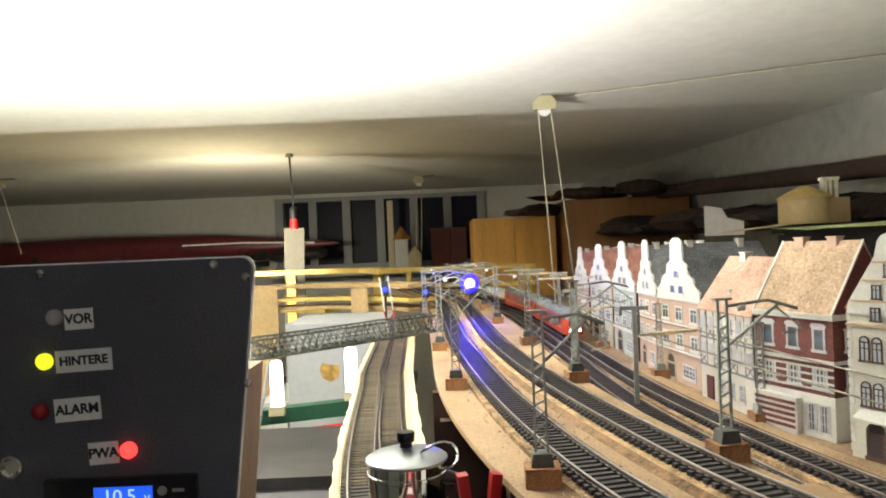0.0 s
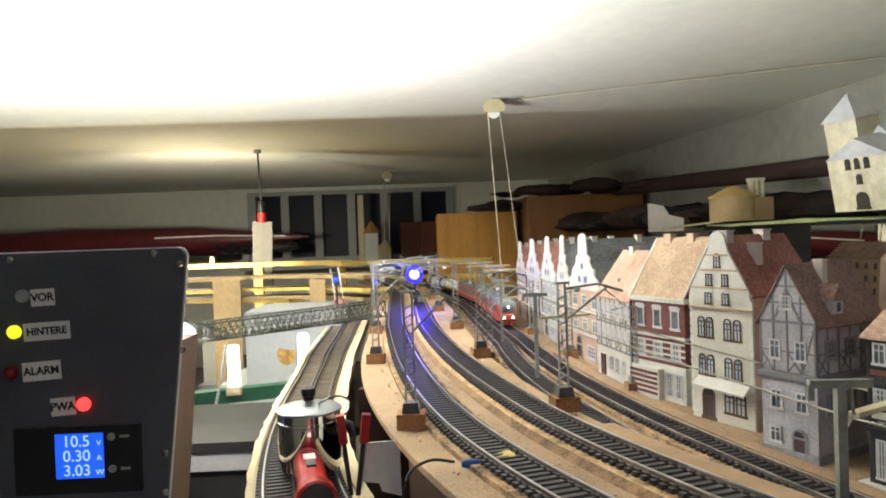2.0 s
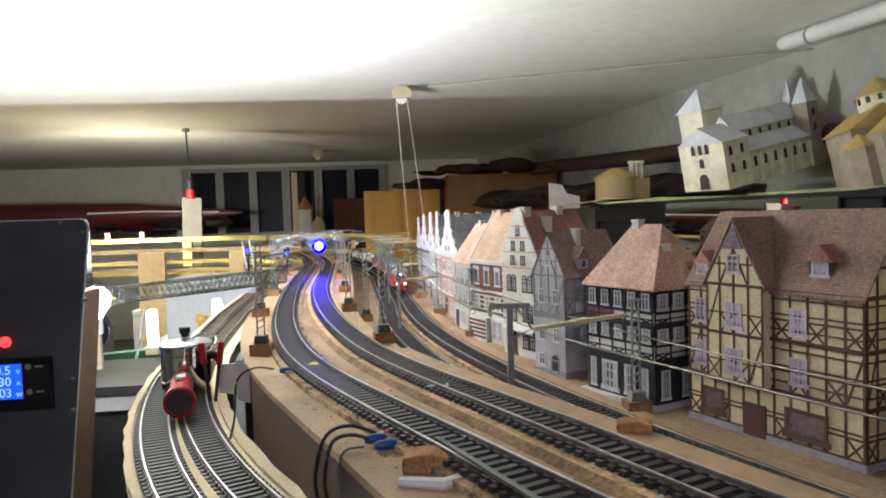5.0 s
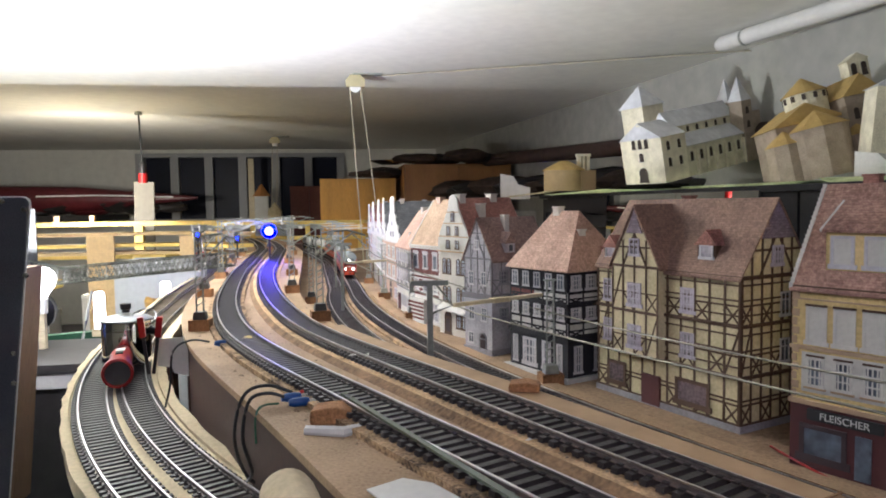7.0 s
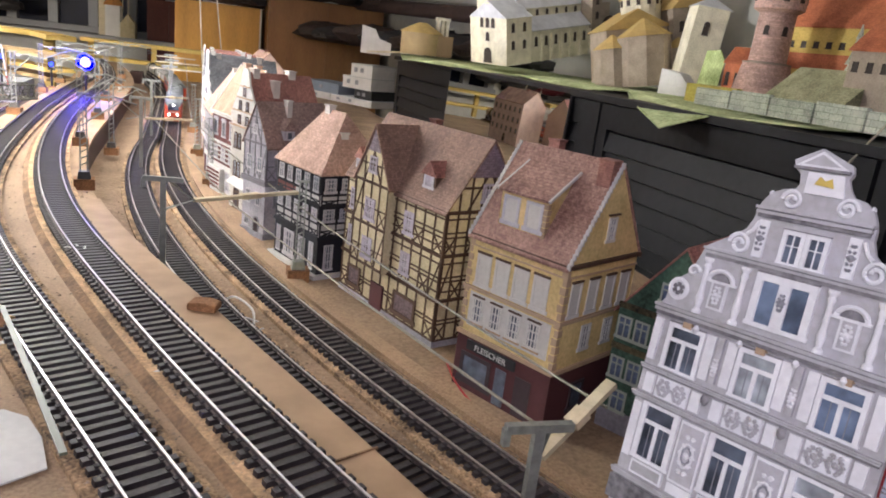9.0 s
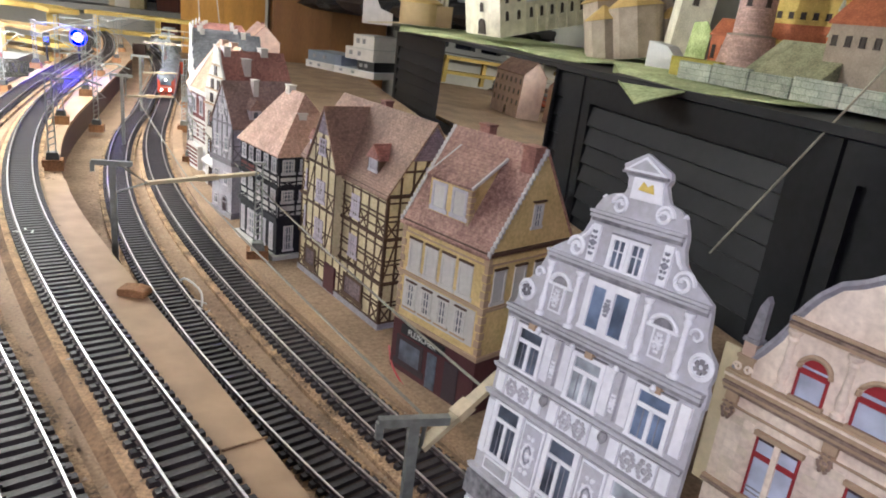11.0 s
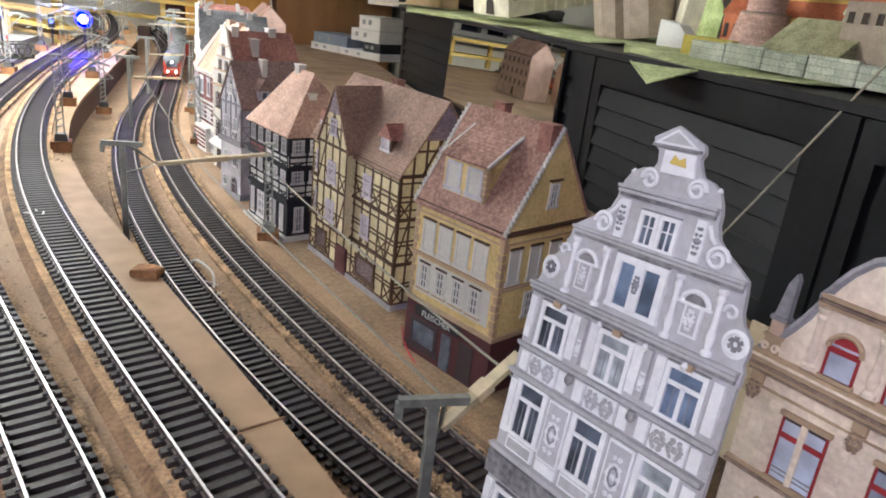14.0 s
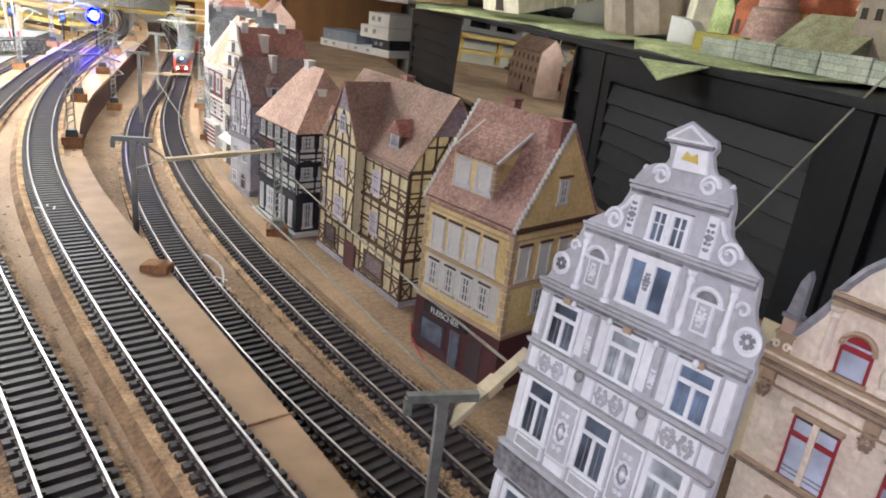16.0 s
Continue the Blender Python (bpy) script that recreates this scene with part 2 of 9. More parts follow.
# ---- mesh building ----
class B:
    """Collects the vertices and faces of one mesh."""

    def __init__(self):
        self.v, self.f = [], []

    def add(self, vs, fs):
        n = len(self.v)
        self.v += [tuple(v) for v in vs]
        self.f += [tuple(n + i for i in q) for q in fs]
        return self

    def box(self, x0, x1, y0, y1, z0, z1, m=None):
        vs = [Vector((x, y, z)) for z in (z0, z1) for y in (y0, y1) for x in (x0, x1)]
        if m:
            vs = [m @ v for v in vs]
        return self.add(vs, [(0, 2, 3, 1), (4, 5, 7, 6), (0, 1, 5, 4), (2, 6, 7, 3), (0, 4, 6, 2), (1, 3, 7, 5)])

    def beam(self, a, b, w, h, up=(0, 0, 1)):
        """A bar from a to b, w wide and h high."""
        a, b = Vector(a), Vector(b)
        d = (b - a).normalized()
        u = Vector(up)
        s = d.cross(u)
        if s.length < 1e-6:
            s = d.cross(Vector((1, 0, 0)))
        s.normalize()
        u = s.cross(d)
        vs = []
        for p in (a, b):
            for i, j in ((-1, -1), (1, -1), (1, 1), (-1, 1)):
                vs.append(p + s * (i * w / 2) + u * (j * h / 2))
        return self.add(vs, [(0, 3, 2, 1), (4, 5, 6, 7), (0, 1, 5, 4), (1, 2, 6, 5), (2, 3, 7, 6), (3, 0, 4, 7)])

    def prism(self, poly, y0, y1, m=None):
        """An outline in x and z, given depth along y."""
        n = len(poly)
        vs = [Vector((p[0], y, p[1])) for y in (y0, y1) for p in poly]
        if m:
            vs = [m @ v for v in vs]
        fs = [tuple(range(n)), tuple(range(2 * n - 1, n - 1, -1))]
        fs += [(i, n + i, n + (i + 1) % n, (i + 1) % n) for i in range(n)]
        return self.add(vs, fs)

    def tube(self, pts, r, n=8, caps=True):
        pts = [Vector(p) for p in pts]
        rings = []
        for i, p in enumerate(pts):
            d = (pts[min(i + 1, len(pts) - 1)] - pts[max(i - 1, 0)]).normalized()
            a = d.cross(Vector((0, 0, 1)) if abs(d.z) < 0.95 else Vector((0, 1, 0))).normalized()
            c = a.cross(d)
            rr = r[i] if isinstance(r, (list, tuple)) else r
            rings.append([p + a * rr * math.cos(2 * math.pi * k / n) + c * rr * math.sin(2 * math.pi * k / n) for k in range(n)])
        vs = [v for ring in rings for v in ring]
        fs = [(i * n + k, i * n + (k + 1) % n, (i + 1) * n + (k + 1) % n, (i + 1) * n + k) for i in range(len(pts) - 1) for k in range(n)]
        if caps:
            fs += [tuple(range(n - 1, -1, -1)), tuple(range((len(pts) - 1) * n, len(pts) * n))]
        return self.add(vs, fs)

    def lathe(self, prof, n=24, m=None):
        """Profile of (radius, z) turned round z."""
        vs = [Vector((r * math.cos(2 * math.pi * k / n), r * math.sin(2 * math.pi * k / n), z)) for r, z in prof for k in range(n)]
        if m:
            vs = [m @ v for v in vs]
        fs = [(i * n + k, i * n + (k + 1) % n, (i + 1) * n + (k + 1) % n, (i + 1) * n + k) for i in range(len(prof) - 1) for k in range(n)]
        fs += [tuple(range(n - 1, -1, -1)), tuple(range((len(prof) - 1) * n, len(prof) * n))]
        return self.add(vs, fs)

    def strip(self, left, right, z0, z1, dz=None):
        """A slab between two lines of (x, y) of equal length; dz(y): how far it rises or falls along its way."""
        n = len(left)
        vs = [(*p, z + (dz(p[1]) if dz else 0)) for z in (z0, z1) for line in (left, right) for p in line]
        fs = []
        for i in range(n - 1):
            l, r = i, n + i
            fs += [(l, l + 1, r + 1, r), (2 * n + l, 2 * n + r, 2 * n + r + 1, 2 * n + l + 1), (l, 2 * n + l, 2 * n + l + 1, l + 1), (r, r + 1, 2 * n + r + 1, 2 * n + r)]
        fs += [(0, n, 3 * n, 2 * n), (n - 1, 3 * n - 1, 4 * n - 1, 2 * n - 1)]
        return self.add(vs, fs)

    def lattice(self, xs, zs, solid, y0, y1):
        """One connected pierced plate: cells between the lines xs and zs where solid(i, j) holds."""
        n, m = len(xs), len(zs)
        vs = [(x, y, z) for y in (y0, y1) for z in zs for x in xs]
        at = lambda i, j, k: k * n * m + j * n + i
        full = {(i, j) for i in range(n - 1) for j in range(m - 1) if solid(i, j)}
        fs = []
        for i, j in sorted(full):
            fs.append((at(i, j, 0), at(i + 1, j, 0), at(i + 1, j + 1, 0), at(i, j + 1, 0)))
            fs.append((at(i, j, 1), at(i, j + 1, 1), at(i + 1, j + 1, 1), at(i + 1, j, 1)))
            for di, dj, p, q in ((-1, 0, (i, j), (i, j + 1)), (1, 0, (i + 1, j), (i + 1, j + 1)), (0, -1, (i, j), (i + 1, j)), (0, 1, (i, j + 1), (i + 1, j + 1))):
                if (i + di, j + dj) not in full:
                    fs.append((at(*p, 0), at(*q, 0), at(*q, 1), at(*p, 1)))
        used = sorted({v for f in fs for v in f})
        new_at = {v: k for k, v in enumerate(used)}
        return self.add([vs[v] for v in used], [tuple(new_at[v] for v in f) for f in fs])

    def mesh(self, name, material, smooth=False):
        me = bpy.data.meshes.new(name)
        me.from_pydata(self.v, [], self.f)
        bm = bmesh.new()
        bm.from_mesh(me)
        bmesh.ops.recalc_face_normals(bm, faces=bm.faces)
        bm.to_mesh(me)
        bm.free()
        if material:
            me.materials.append(material)
        if smooth:
            me.shade_auto_smooth(radians(40)) if hasattr(me, "shade_auto_smooth") else me.shade_smooth()
        return me


def smooth_by_angle(me, limit=40):
    me.shade_smooth()
    bm = bmesh.new()
    bm.from_mesh(me)
    for e in bm.edges:
        if len(e.link_faces) == 2 and e.calc_face_angle(0) > radians(limit):
            e.smooth = False
    bm.to_mesh(me)
    bm.free()


def part(name, b, material, parent=None, label="", m=None, smooth=False):
    me = b if isinstance(b, bpy.types.Mesh) else b.mesh(name, material)
    if smooth:
        smooth_by_angle(me)
    ob = new(name, me)
    if m is not None:
        ob.matrix_basis = m
    if parent is not None:
        ob.parent = parent
    return tagged(ob, label=label)


def thing(name, label, category, m=None, group="", kind=""):
    ob = new(name)
    ob.empty_display_size = 0.01
    if m is not None:
        ob.matrix_basis = m
    return tagged(ob, label, category, group, kind)


def solid(name, b, material, label, category="", group="", kind="", m=None, smooth=False, bevel=0.0):
    ob = part(name, b, material, None, "", m, smooth)
    if bevel:
        mod = ob.modifiers.new("bevel", "BEVEL")
        mod.width, mod.segments, mod.limit_method = bevel, 2, "ANGLE"
    return tagged(ob, label, category, group, kind)


def text(name, words, size, material, parent, m, label="", bold=0.0):
    cu = bpy.data.curves.new(name, "FONT")
    cu.body, cu.size, cu.align_x, cu.align_y, cu.extrude, cu.offset = words, size, "CENTER", "CENTER", 0.0001, bold
    tmp = bpy.data.objects.new(name, cu)
    scene.collection.objects.link(tmp)
    me = bpy.data.meshes.new_from_object(tmp.evaluated_get(bpy.context.evaluated_depsgraph_get()))
    bpy.data.objects.remove(tmp)
    me.materials.clear()
    me.materials.append(material)
    ob = new(name, me)
    ob.parent, ob.matrix_basis = parent, m
    return tagged(ob, label=label)


# ---- room ----
def room():
    wy, xl, xr, yb = 3.50, -2.6, 1.25, -1.6
    solid("ceiling", B().box(xl, xr + 0.2, yb, wy + 0.2, CEIL, CEIL + 0.12), CEILING, "white painted cellar ceiling", "ceiling", kind="structure")
    solid("floor", B().box(xl, xr, yb, wy, -0.1, 0), CONCRETE, "grey concrete cellar floor", "floor", kind="structure")
    # far wall with the window band cut out
    x0, x1, z0, z1 = -0.80, 0.195, 1.635, 1.945
    b = B().box(xl, x0, wy, wy + 0.15, 0, CEIL).box(x1, xr + 0.2, wy, wy + 0.15, 0, CEIL)
    b.box(x0, x1, wy, wy + 0.15, 0, z0).box(x0, x1, wy, wy + 0.15, z1, CEIL)
    solid("wall_north", b, WALL, "white painted end wall with a band of windows", "wall", kind="structure")
    solid("wall_west", B().box(xl - 0.15, xl, yb, wy, 0, CEIL), DIMWALL, "side wall, its paint darkened for dim light", "wall", kind="structure")
    solid("wall_south", B().box(xl, xr, yb - 0.15, yb, 0, CEIL), WALL, "white painted wall", "wall", kind="structure")
    # side wall, slightly askew
    solid("wall_east", 
          B().add([(0.70, 3.5, 0), (1.24, -1.6, 0), (1.34, -1.6, 0), (0.80, 3.5, 0), (0.70, 3.5, CEIL), (1.24, -1.6, CEIL), (1.34, -1.6, CEIL), (0.80, 3.5, CEIL)],
                  [(0, 1, 2, 3), (4, 5, 6, 7), (0, 1, 5, 4), (1, 2, 6, 5), (2, 3, 7, 6), (3, 0, 4, 7)]), DIMWALL, "side wall, its paint darkened for dim light", "wall", kind="structure")
    win = thing("window_1", "band of six dark window panes in grey frames", "window", kind="structure")
    n = 6
    w = (x1 - x0) / n
    for i in range(n + 1):
        x = x0 + i * w
        part("mullion", B().box(x - 0.02, x + 0.02, wy - 0.02, wy + 0.06, z0, z1), FRAMEW, win)
    part("window_sill", B().box(x0 - 0.02, x1 + 0.02, wy - 0.05, wy + 0.06, z0 - 0.03, z0), FRAMEW, win)
    part("window_frame", B().box(x0 - 0.02, x1 + 0.02, wy - 0.02, wy + 0.06, z1, z1 + 0.02), FRAMEW, win)
    for i in range(n):
        part("pane", B().box(x0 + i * w + 0.018, x0 + (i + 1) * w - 0.018, wy + 0.03, wy + 0.036, z0, z1), WINGLASS, win)


room()


# ---- boards and tracks ----
def fall(y):
    """The raised board dips a little on its way to the far end."""
    u = min(max((y - 0.03) / 0.30, 0), 1)
    return -0.008 * u * u * (3 - 2 * u)


def level(y):
    return 0.0


def poly(c, y):
    lo, hi = -0.15, 0.80
    yy = min(max(y, lo), hi)
    v = sum(k * yy ** i for i, k in enumerate(c))
    d = sum(i * k * yy ** (i - 1) for i, k in enumerate(c) if i)
    if y > hi:
        far = min(y - hi, 1.4)
        d = -0.035 if far < 0.5 else -0.035 - (far - 0.5) * 0.12
    return v + d * (y - yy)


TRACK = {
    "a": ((0.1754, -0.4554, 0.1564, 1.0255, -1.6034, 0.7121), UPPER, fall),
    "b": ((0.2238, -0.4192, 0.1982, 0.353, -0.5286, 0.2201), UPPER, fall),
    "c": ((0.2979, -0.4534, 0.4437, -0.199, 0.0807), LOWER, level),
    "d": ((0.3427, -0.3987, 0.1696, 0.1826, -0.1138), LOWER, level),
    "e": ((0.0973, -0.6769, 0.9678, -0.5098), SIDE, level),
    "f": ((0.1368, -0.7228, 0.9645, -0.467), SIDE, level),
}
EDGE_L = (0.1314, -0.3675, -0.075, 0.8103, -0.5421)
EDGE_R = (0.2583, -0.4037, 0.0172, 0.6378, -0.4248)


def line(c, y0, y1, off=0.0, step=0.02):
    """Points of a curve, shifted sideways (to larger x) by off."""
    out = []
    n = max(2, int((y1 - y0) / step))
    for i in range(n + 1):
        y = y0 + (y1 - y0) * i / n
        s = (poly(c, y + 0.001) - poly(c, y - 0.001)) / 0.002
        k = math.hypot(1, s)
        out.append((poly(c, y) + off / k, y - off * s / k))
    return out


def boards():
    l, r = line(EDGE_L, -0.6, 1.9), line(EDGE_R, -0.6, 1.9)
    solid("raised_track_board", B().strip(l, r, UPPER - 0.0035, UPPER, fall), FIBRE, "pale brown fibreboard carrying two raised tracks", "board", kind="structure")
    solid("board_fascia", B().strip(line(EDGE_L, -0.5, 0.275, 0.0015), line(EDGE_L, -0.5, 0.275, 0.0065), UPPER - 0.16, UPPER - 0.0037, fall), HARDBOARD, "dark brown hardboard skirt under the track board", "board", kind="structure")
    solid("step_fascia", B().strip(line(EDGE_R, -0.6, 1.5, -0.008), line(EDGE_R, -0.6, 1.5, -0.002), LOWER, UPPER - 0.0037, fall), HARDBOARD, "brown hardboard riser between two board levels", "board", kind="structure")
    solid("house_board", B().strip(line(EDGE_R, -0.6, 1.9, -0.03), [(0.62, y) for _, y in line(EDGE_R, -0.6, 1.9)], LOWER - 0.016, LOWER), TANBOARD, "sandy brown baseboard under the model houses", "board", kind="structure")
    lc = line(TRACK["e"][0], 0.0, 1.25, -0.0176)
    rc = line(TRACK["f"][0], 0.0, 1.25, 0.0235)
    solid("side_track_board", B().strip(lc, rc, SIDE - 0.010, SIDE), FOAM, "pale foam-edged ramp board carrying two side tracks", "board", kind="structure")
    # raised foam lips along the ramp
    rf = random.Random(17)
    for c, o, w in (("e", -0.0186, 0.0045), ("f", 0.0170, 0.0070)):
        inner, outer = line(TRACK[c][0], 0.0, 1.25, o, 0.014), line(TRACK[c][0], 0.0, 1.25, o + w, 0.014)
        rough = lambda pts, k: [(x + rf.uniform(-k, k), y) for x, y in pts]
        b = B().strip(rough(inner, 0.0010 if c == "e" else 0.0004), rough(outer, 0.0004 if c == "e" else 0.0010), SIDE, SIDE + 0.0045)
        solid("foam_lip", b, FOAM, "frayed pale foam edging along the ramp", "edging", kind="structure")
    # a strip of smooth board and a cork ridge between the tracks
    b = B().strip(line(EDGE_R, -0.6, 0.30, -0.030), line(EDGE_R, -0.6, 0.30, 0.0006), UPPER, UPPER + 0.0030, fall)
    solid("edge_plank", b, PLANK, "smooth tan edge plank with a butt joint", "board", kind="structure")
    # raised tan edging beside the outer house track, and low ledges beside the raised tracks
    b = B().strip(line(TRACK["d"][0], -0.13, 0.75, 0.0215), line(TRACK["d"][0], -0.13, 0.75, 0.0330), LOWER, LOWER + 0.0030)
    solid("track_edging", b, FIBRE, "smooth tan edging strip beside the house track", "board", kind="structure")
    l, r = line(TRACK["b"][0], -0.22, 0.75, -0.0208), line(TRACK["b"][0], -0.22, 0.75, -0.0164)
    n = len(l)
    vs = [(x, y, UPPER + fall(y) + z) for pts, z in ((l, 0.0002), (r, 0.0028), (r, -0.001)) for x, y in pts]
    fs = [f for i in range(n - 1) for f in ((i, i + 1, n + i + 1, n + i), (n + i, n + i + 1, 2 * n + i + 1, 2 * n + i), (2 * n + i, 2 * n + i + 1, i + 1, i))] + [(0, n, 2 * n), (n - 1, 3 * n - 1, 2 * n - 1)]
    solid("track_shoulder", B().add(vs, fs), SHOULDER, "brown sloping cork shoulder between the raised tracks", "board", kind="structure")


boards()


def track(key, y0, y1, rail_mat, bed):
    c, base, dz = TRACK[key]
    t = thing("railway_track", "model railway track with nickel rails on black sleepers", "track", group="model tracks")
    part("roadbed", B().strip(line(c, y0, y1, -0.0165), line(c, y0, y1, 0.0165), base, base + 0.0028, dz), bed, t, "rough cork roadbed")
    part("sleeper_web", B().strip(line(c, y0, y1, -0.0100), line(c, y0, y1, 0.0100), base + 0.0028, base + 0.0034, dz), SAND if key in "ef" else BALLAST, t)
    for s in (-1, 1):
        b = B()
        g = s * 0.0086
        foot = B().strip(line(c, y0, y1, g - 0.0010, 0.01), line(c, y0, y1, g + 0.0010, 0.01), base + 0.0052, base + 0.0057, dz)
        foot.strip(line(c, y0, y1, g - 0.00032, 0.01), line(c, y0, y1, g + 0.00032, 0.01), base + 0.0057, base + 0.0072, dz)
        part("rail_foot", foot, FOOTRAIL, t, "dull brown rail foot and web")
        b.strip(line(c, y0, y1, g - 0.00045, 0.01), line(c, y0, y1, g + 0.00045, 0.01), base + 0.0072, base + 0.0078, dz)
        part("rail", b, rail_mat, t)
    sl = B().prism([(-0.0128, 0), (0.0128, 0), (0.0126, 0.0020), (-0.0126, 0.0020)], -0.00145, 0.00145)
    sl.box(-0.0105, -0.0068, -0.0010, 0.0010, 0.0019, 0.0027).box(0.0068, 0.0105, -0.0010, 0.0010, 0.0019, 0.0027)
    me = sl.mesh("sleeper", SLEEPER)
    sandy = sl.mesh("sleeper", SANDSLEEPER)
    y, n, far = y0, 0, B()
    while y < y1:
        s = (poly(c, y + 0.001) - poly(c, y - 0.001)) / 0.002
        m = pose(poly(c, y), y, base + 0.0034 + dz(y), 0, 0, -math.degrees(math.atan(s)) + random.uniform(-1.2, 1.2))
        if n < 170:
            part("sleeper", sandy if key in "ef" and y > 0.42 else me, None, t, m=m)
        else:
            far.box(-0.0128, 0.0128, -0.0015, 0.0015, 0, 0.002, m)
        n += 1
        y += 0.0060 / math.hypot(1, s)
    if far.v:
        tagged(part("sleeper_rest", far, SANDSLEEPER if key in "ef" else SLEEPER, t), kind="stuff")
    return t


for key, rm in (("a", RAIL), ("b", RAIL), ("c", RUSTRAIL), ("d", RUSTRAIL), ("e", RAIL), ("f", RAIL)):
    track(key, 0.02 if key in "ef" else -0.135 if key == "d" else -0.22, 1.2 if key in "ef" else 1.9, rm, FOAM if key in "ef" else CORK)


# ---- model houses ----
def wallmat(name, colour, tint=None, vary=0.08):
    return mat(name, colour, 0.75, vary=vary, grain=500, blotch=60, tint=tint, bump=0.1)


PLASTER_CREAM = wallmat("cream_print", (0.64, 0.47, 0.19), (0.74, 0.57, 0.27), 0.12)
PLASTER_OCHRE = wallmat("ochre_print", (0.56, 0.47, 0.26), (0.64, 0.56, 0.36), 0.12)
PLASTER_WHITE = wallmat("white_print", (0.56, 0.53, 0.48))
PLASTER_GREY = wallmat("grey_print", (0.42, 0.40, 0.45), vary=0.2)
PLASTER_PEACH = wallmat("peach_print", (0.80, 0.65, 0.52), (0.88, 0.76, 0.64), 0.12)
PLASTER_PINK = wallmat("pink_print", (0.52, 0.36, 0.28))
PLASTER_ORANGE = wallmat("orange_print", (0.48, 0.22, 0.06))
PLASTER_MINT = wallmat("mint_print", (0.42, 0.47, 0.40))
STONEGREY = wallmat("grey_stone_print", (0.28, 0.27, 0.30), vary=0.2)
STONETAN = wallmat("tan_stone_print", (0.40, 0.33, 0.24), vary=0.2)
MAROON = tiled("maroon_brick_print", (0.13, 0.035, 0.035), (0.17, 0.05, 0.045), 0.003, 0.001, (0.6, 0.55, 0.5))
SHOPRED = wallmat("dark_red_shop_print", (0.085, 0.022, 0.024))
IVY = wallmat("ivy_print", (0.022, 0.055, 0.038), (0.06, 0.12, 0.08), 0.5)
IVYRED = wallmat("red_flower_print", (0.26, 0.05, 0.035), (0.12, 0.10, 0.05), 0.5)
TIMBER = wallmat("brown_timber_print", (0.085, 0.045, 0.025))
TIMBERBLACK = wallmat("black_timber_print", (0.014, 0.014, 0.020))
TIMBERGREY = wallmat("grey_timber_print", (0.20, 0.19, 0.21))
TRIMW = wallmat("white_trim_print", (0.60, 0.585, 0.56))
WINLILAC = wallmat("printed_window_lilac", (0.50, 0.45, 0.54), vary=0.15)
SHOPDARK = wallmat("dark_shop_print", (0.075, 0.055, 0.065), (0.16, 0.11, 0.12), 0.5)
WINW = wallmat("printed_window_white", (0.54, 0.52, 0.55), vary=0.12)
TRIMG = wallmat("grey_trim_print", (0.27, 0.27, 0.30))
TRIMT = wallmat("tan_trim_print", (0.44, 0.31, 0.20))
REDFRAME = wallmat("red_frame_print", (0.30, 0.02, 0.025))
DOORDARK = wallmat("dark_door_print", (0.05, 0.03, 0.035))
PANE = mat("printed_glass", (0.030, 0.034, 0.050), 0.35, vary=0.5, grain=120, blotch=60, tint=(0.10, 0.12, 0.16), bump=0)
PANELILAC = mat("printed_lilac_glass", (0.075, 0.060, 0.085), 0.4, vary=0.5, grain=160, blotch=90, tint=(0.40, 0.36, 0.42), bump=0)
PANEBLUE = mat("printed_blue_glass", (0.045, 0.075, 0.13), 0.35, vary=0.5, grain=120, blotch=60, tint=(0.15, 0.20, 0.30), bump=0)
PANESKY = mat("printed_sky_glass", (0.36, 0.42, 0.55), 0.4, vary=0.25, grain=100, blotch=40, tint=(0.55, 0.60, 0.72), bump=0)
BLIND = mat("white_blind_print", (0.62, 0.60, 0.56), 0.7, vary=0.08, grain=400, blotch=30, bump=0.05)
TILE_RED = tiled("red_roof_tiles", (0.29, 0.105, 0.08), (0.42, 0.19, 0.15), 0.0019, 0.0015, (0.45, 0.4, 0.4))
TILE_PINK = tiled("pale_roof_tiles", (0.42, 0.24, 0.175), (0.54, 0.35, 0.275), 0.0019, 0.0015, (0.6, 0.55, 0.5))
TILE_BROWN = tiled("brown_roof_tiles", (0.25, 0.145, 0.105), (0.33, 0.205, 0.150), 0.0016, 0.0014, (0.5, 0.45, 0.4))
TILE_TAN = tiled("tan_roof_tiles", (0.37, 0.235, 0.145), (0.50, 0.35, 0.245), 0.0019, 0.0015, (0.6, 0.55, 0.5))
TILE_MOTTLED = tiled("mottled_roof_tiles", (0.17, 0.055, 0.045), (0.44, 0.27, 0.21), 0.0014, 0.0012, (0.6, 0.5, 0.45))
SLATEPRINT = tiled("mauve_slate_print", (0.16, 0.12, 0.16), (0.27, 0.21, 0.25), 0.0022, 0.0016, (0.4, 0.35, 0.4))
TILE_MAUVE = tiled("mauve_roof_tiles", (0.26, 0.16, 0.135), (0.36, 0.25, 0.22), 0.0019, 0.0015, (0.55, 0.5, 0.5))
SLATE = tiled("slate_roof", (0.085, 0.09, 0.10), (0.17, 0.17, 0.185), 0.0035, 0.0028, (0.4, 0.4, 0.4))
ZINC = mat("pale_zinc_card", (0.68, 0.69, 0.71), 0.6, vary=0.12, grain=80, blotch=30, bump=0.05)
CHIMW = wallmat("white_chimney_card", (0.62, 0.58, 0.54))
CHIMB = tiled("brick_chimney_card", (0.26, 0.10, 0.08), (0.36, 0.17, 0.13), 0.003, 0.0012, (0.7, 0.65, 0.6))

WIN = {}


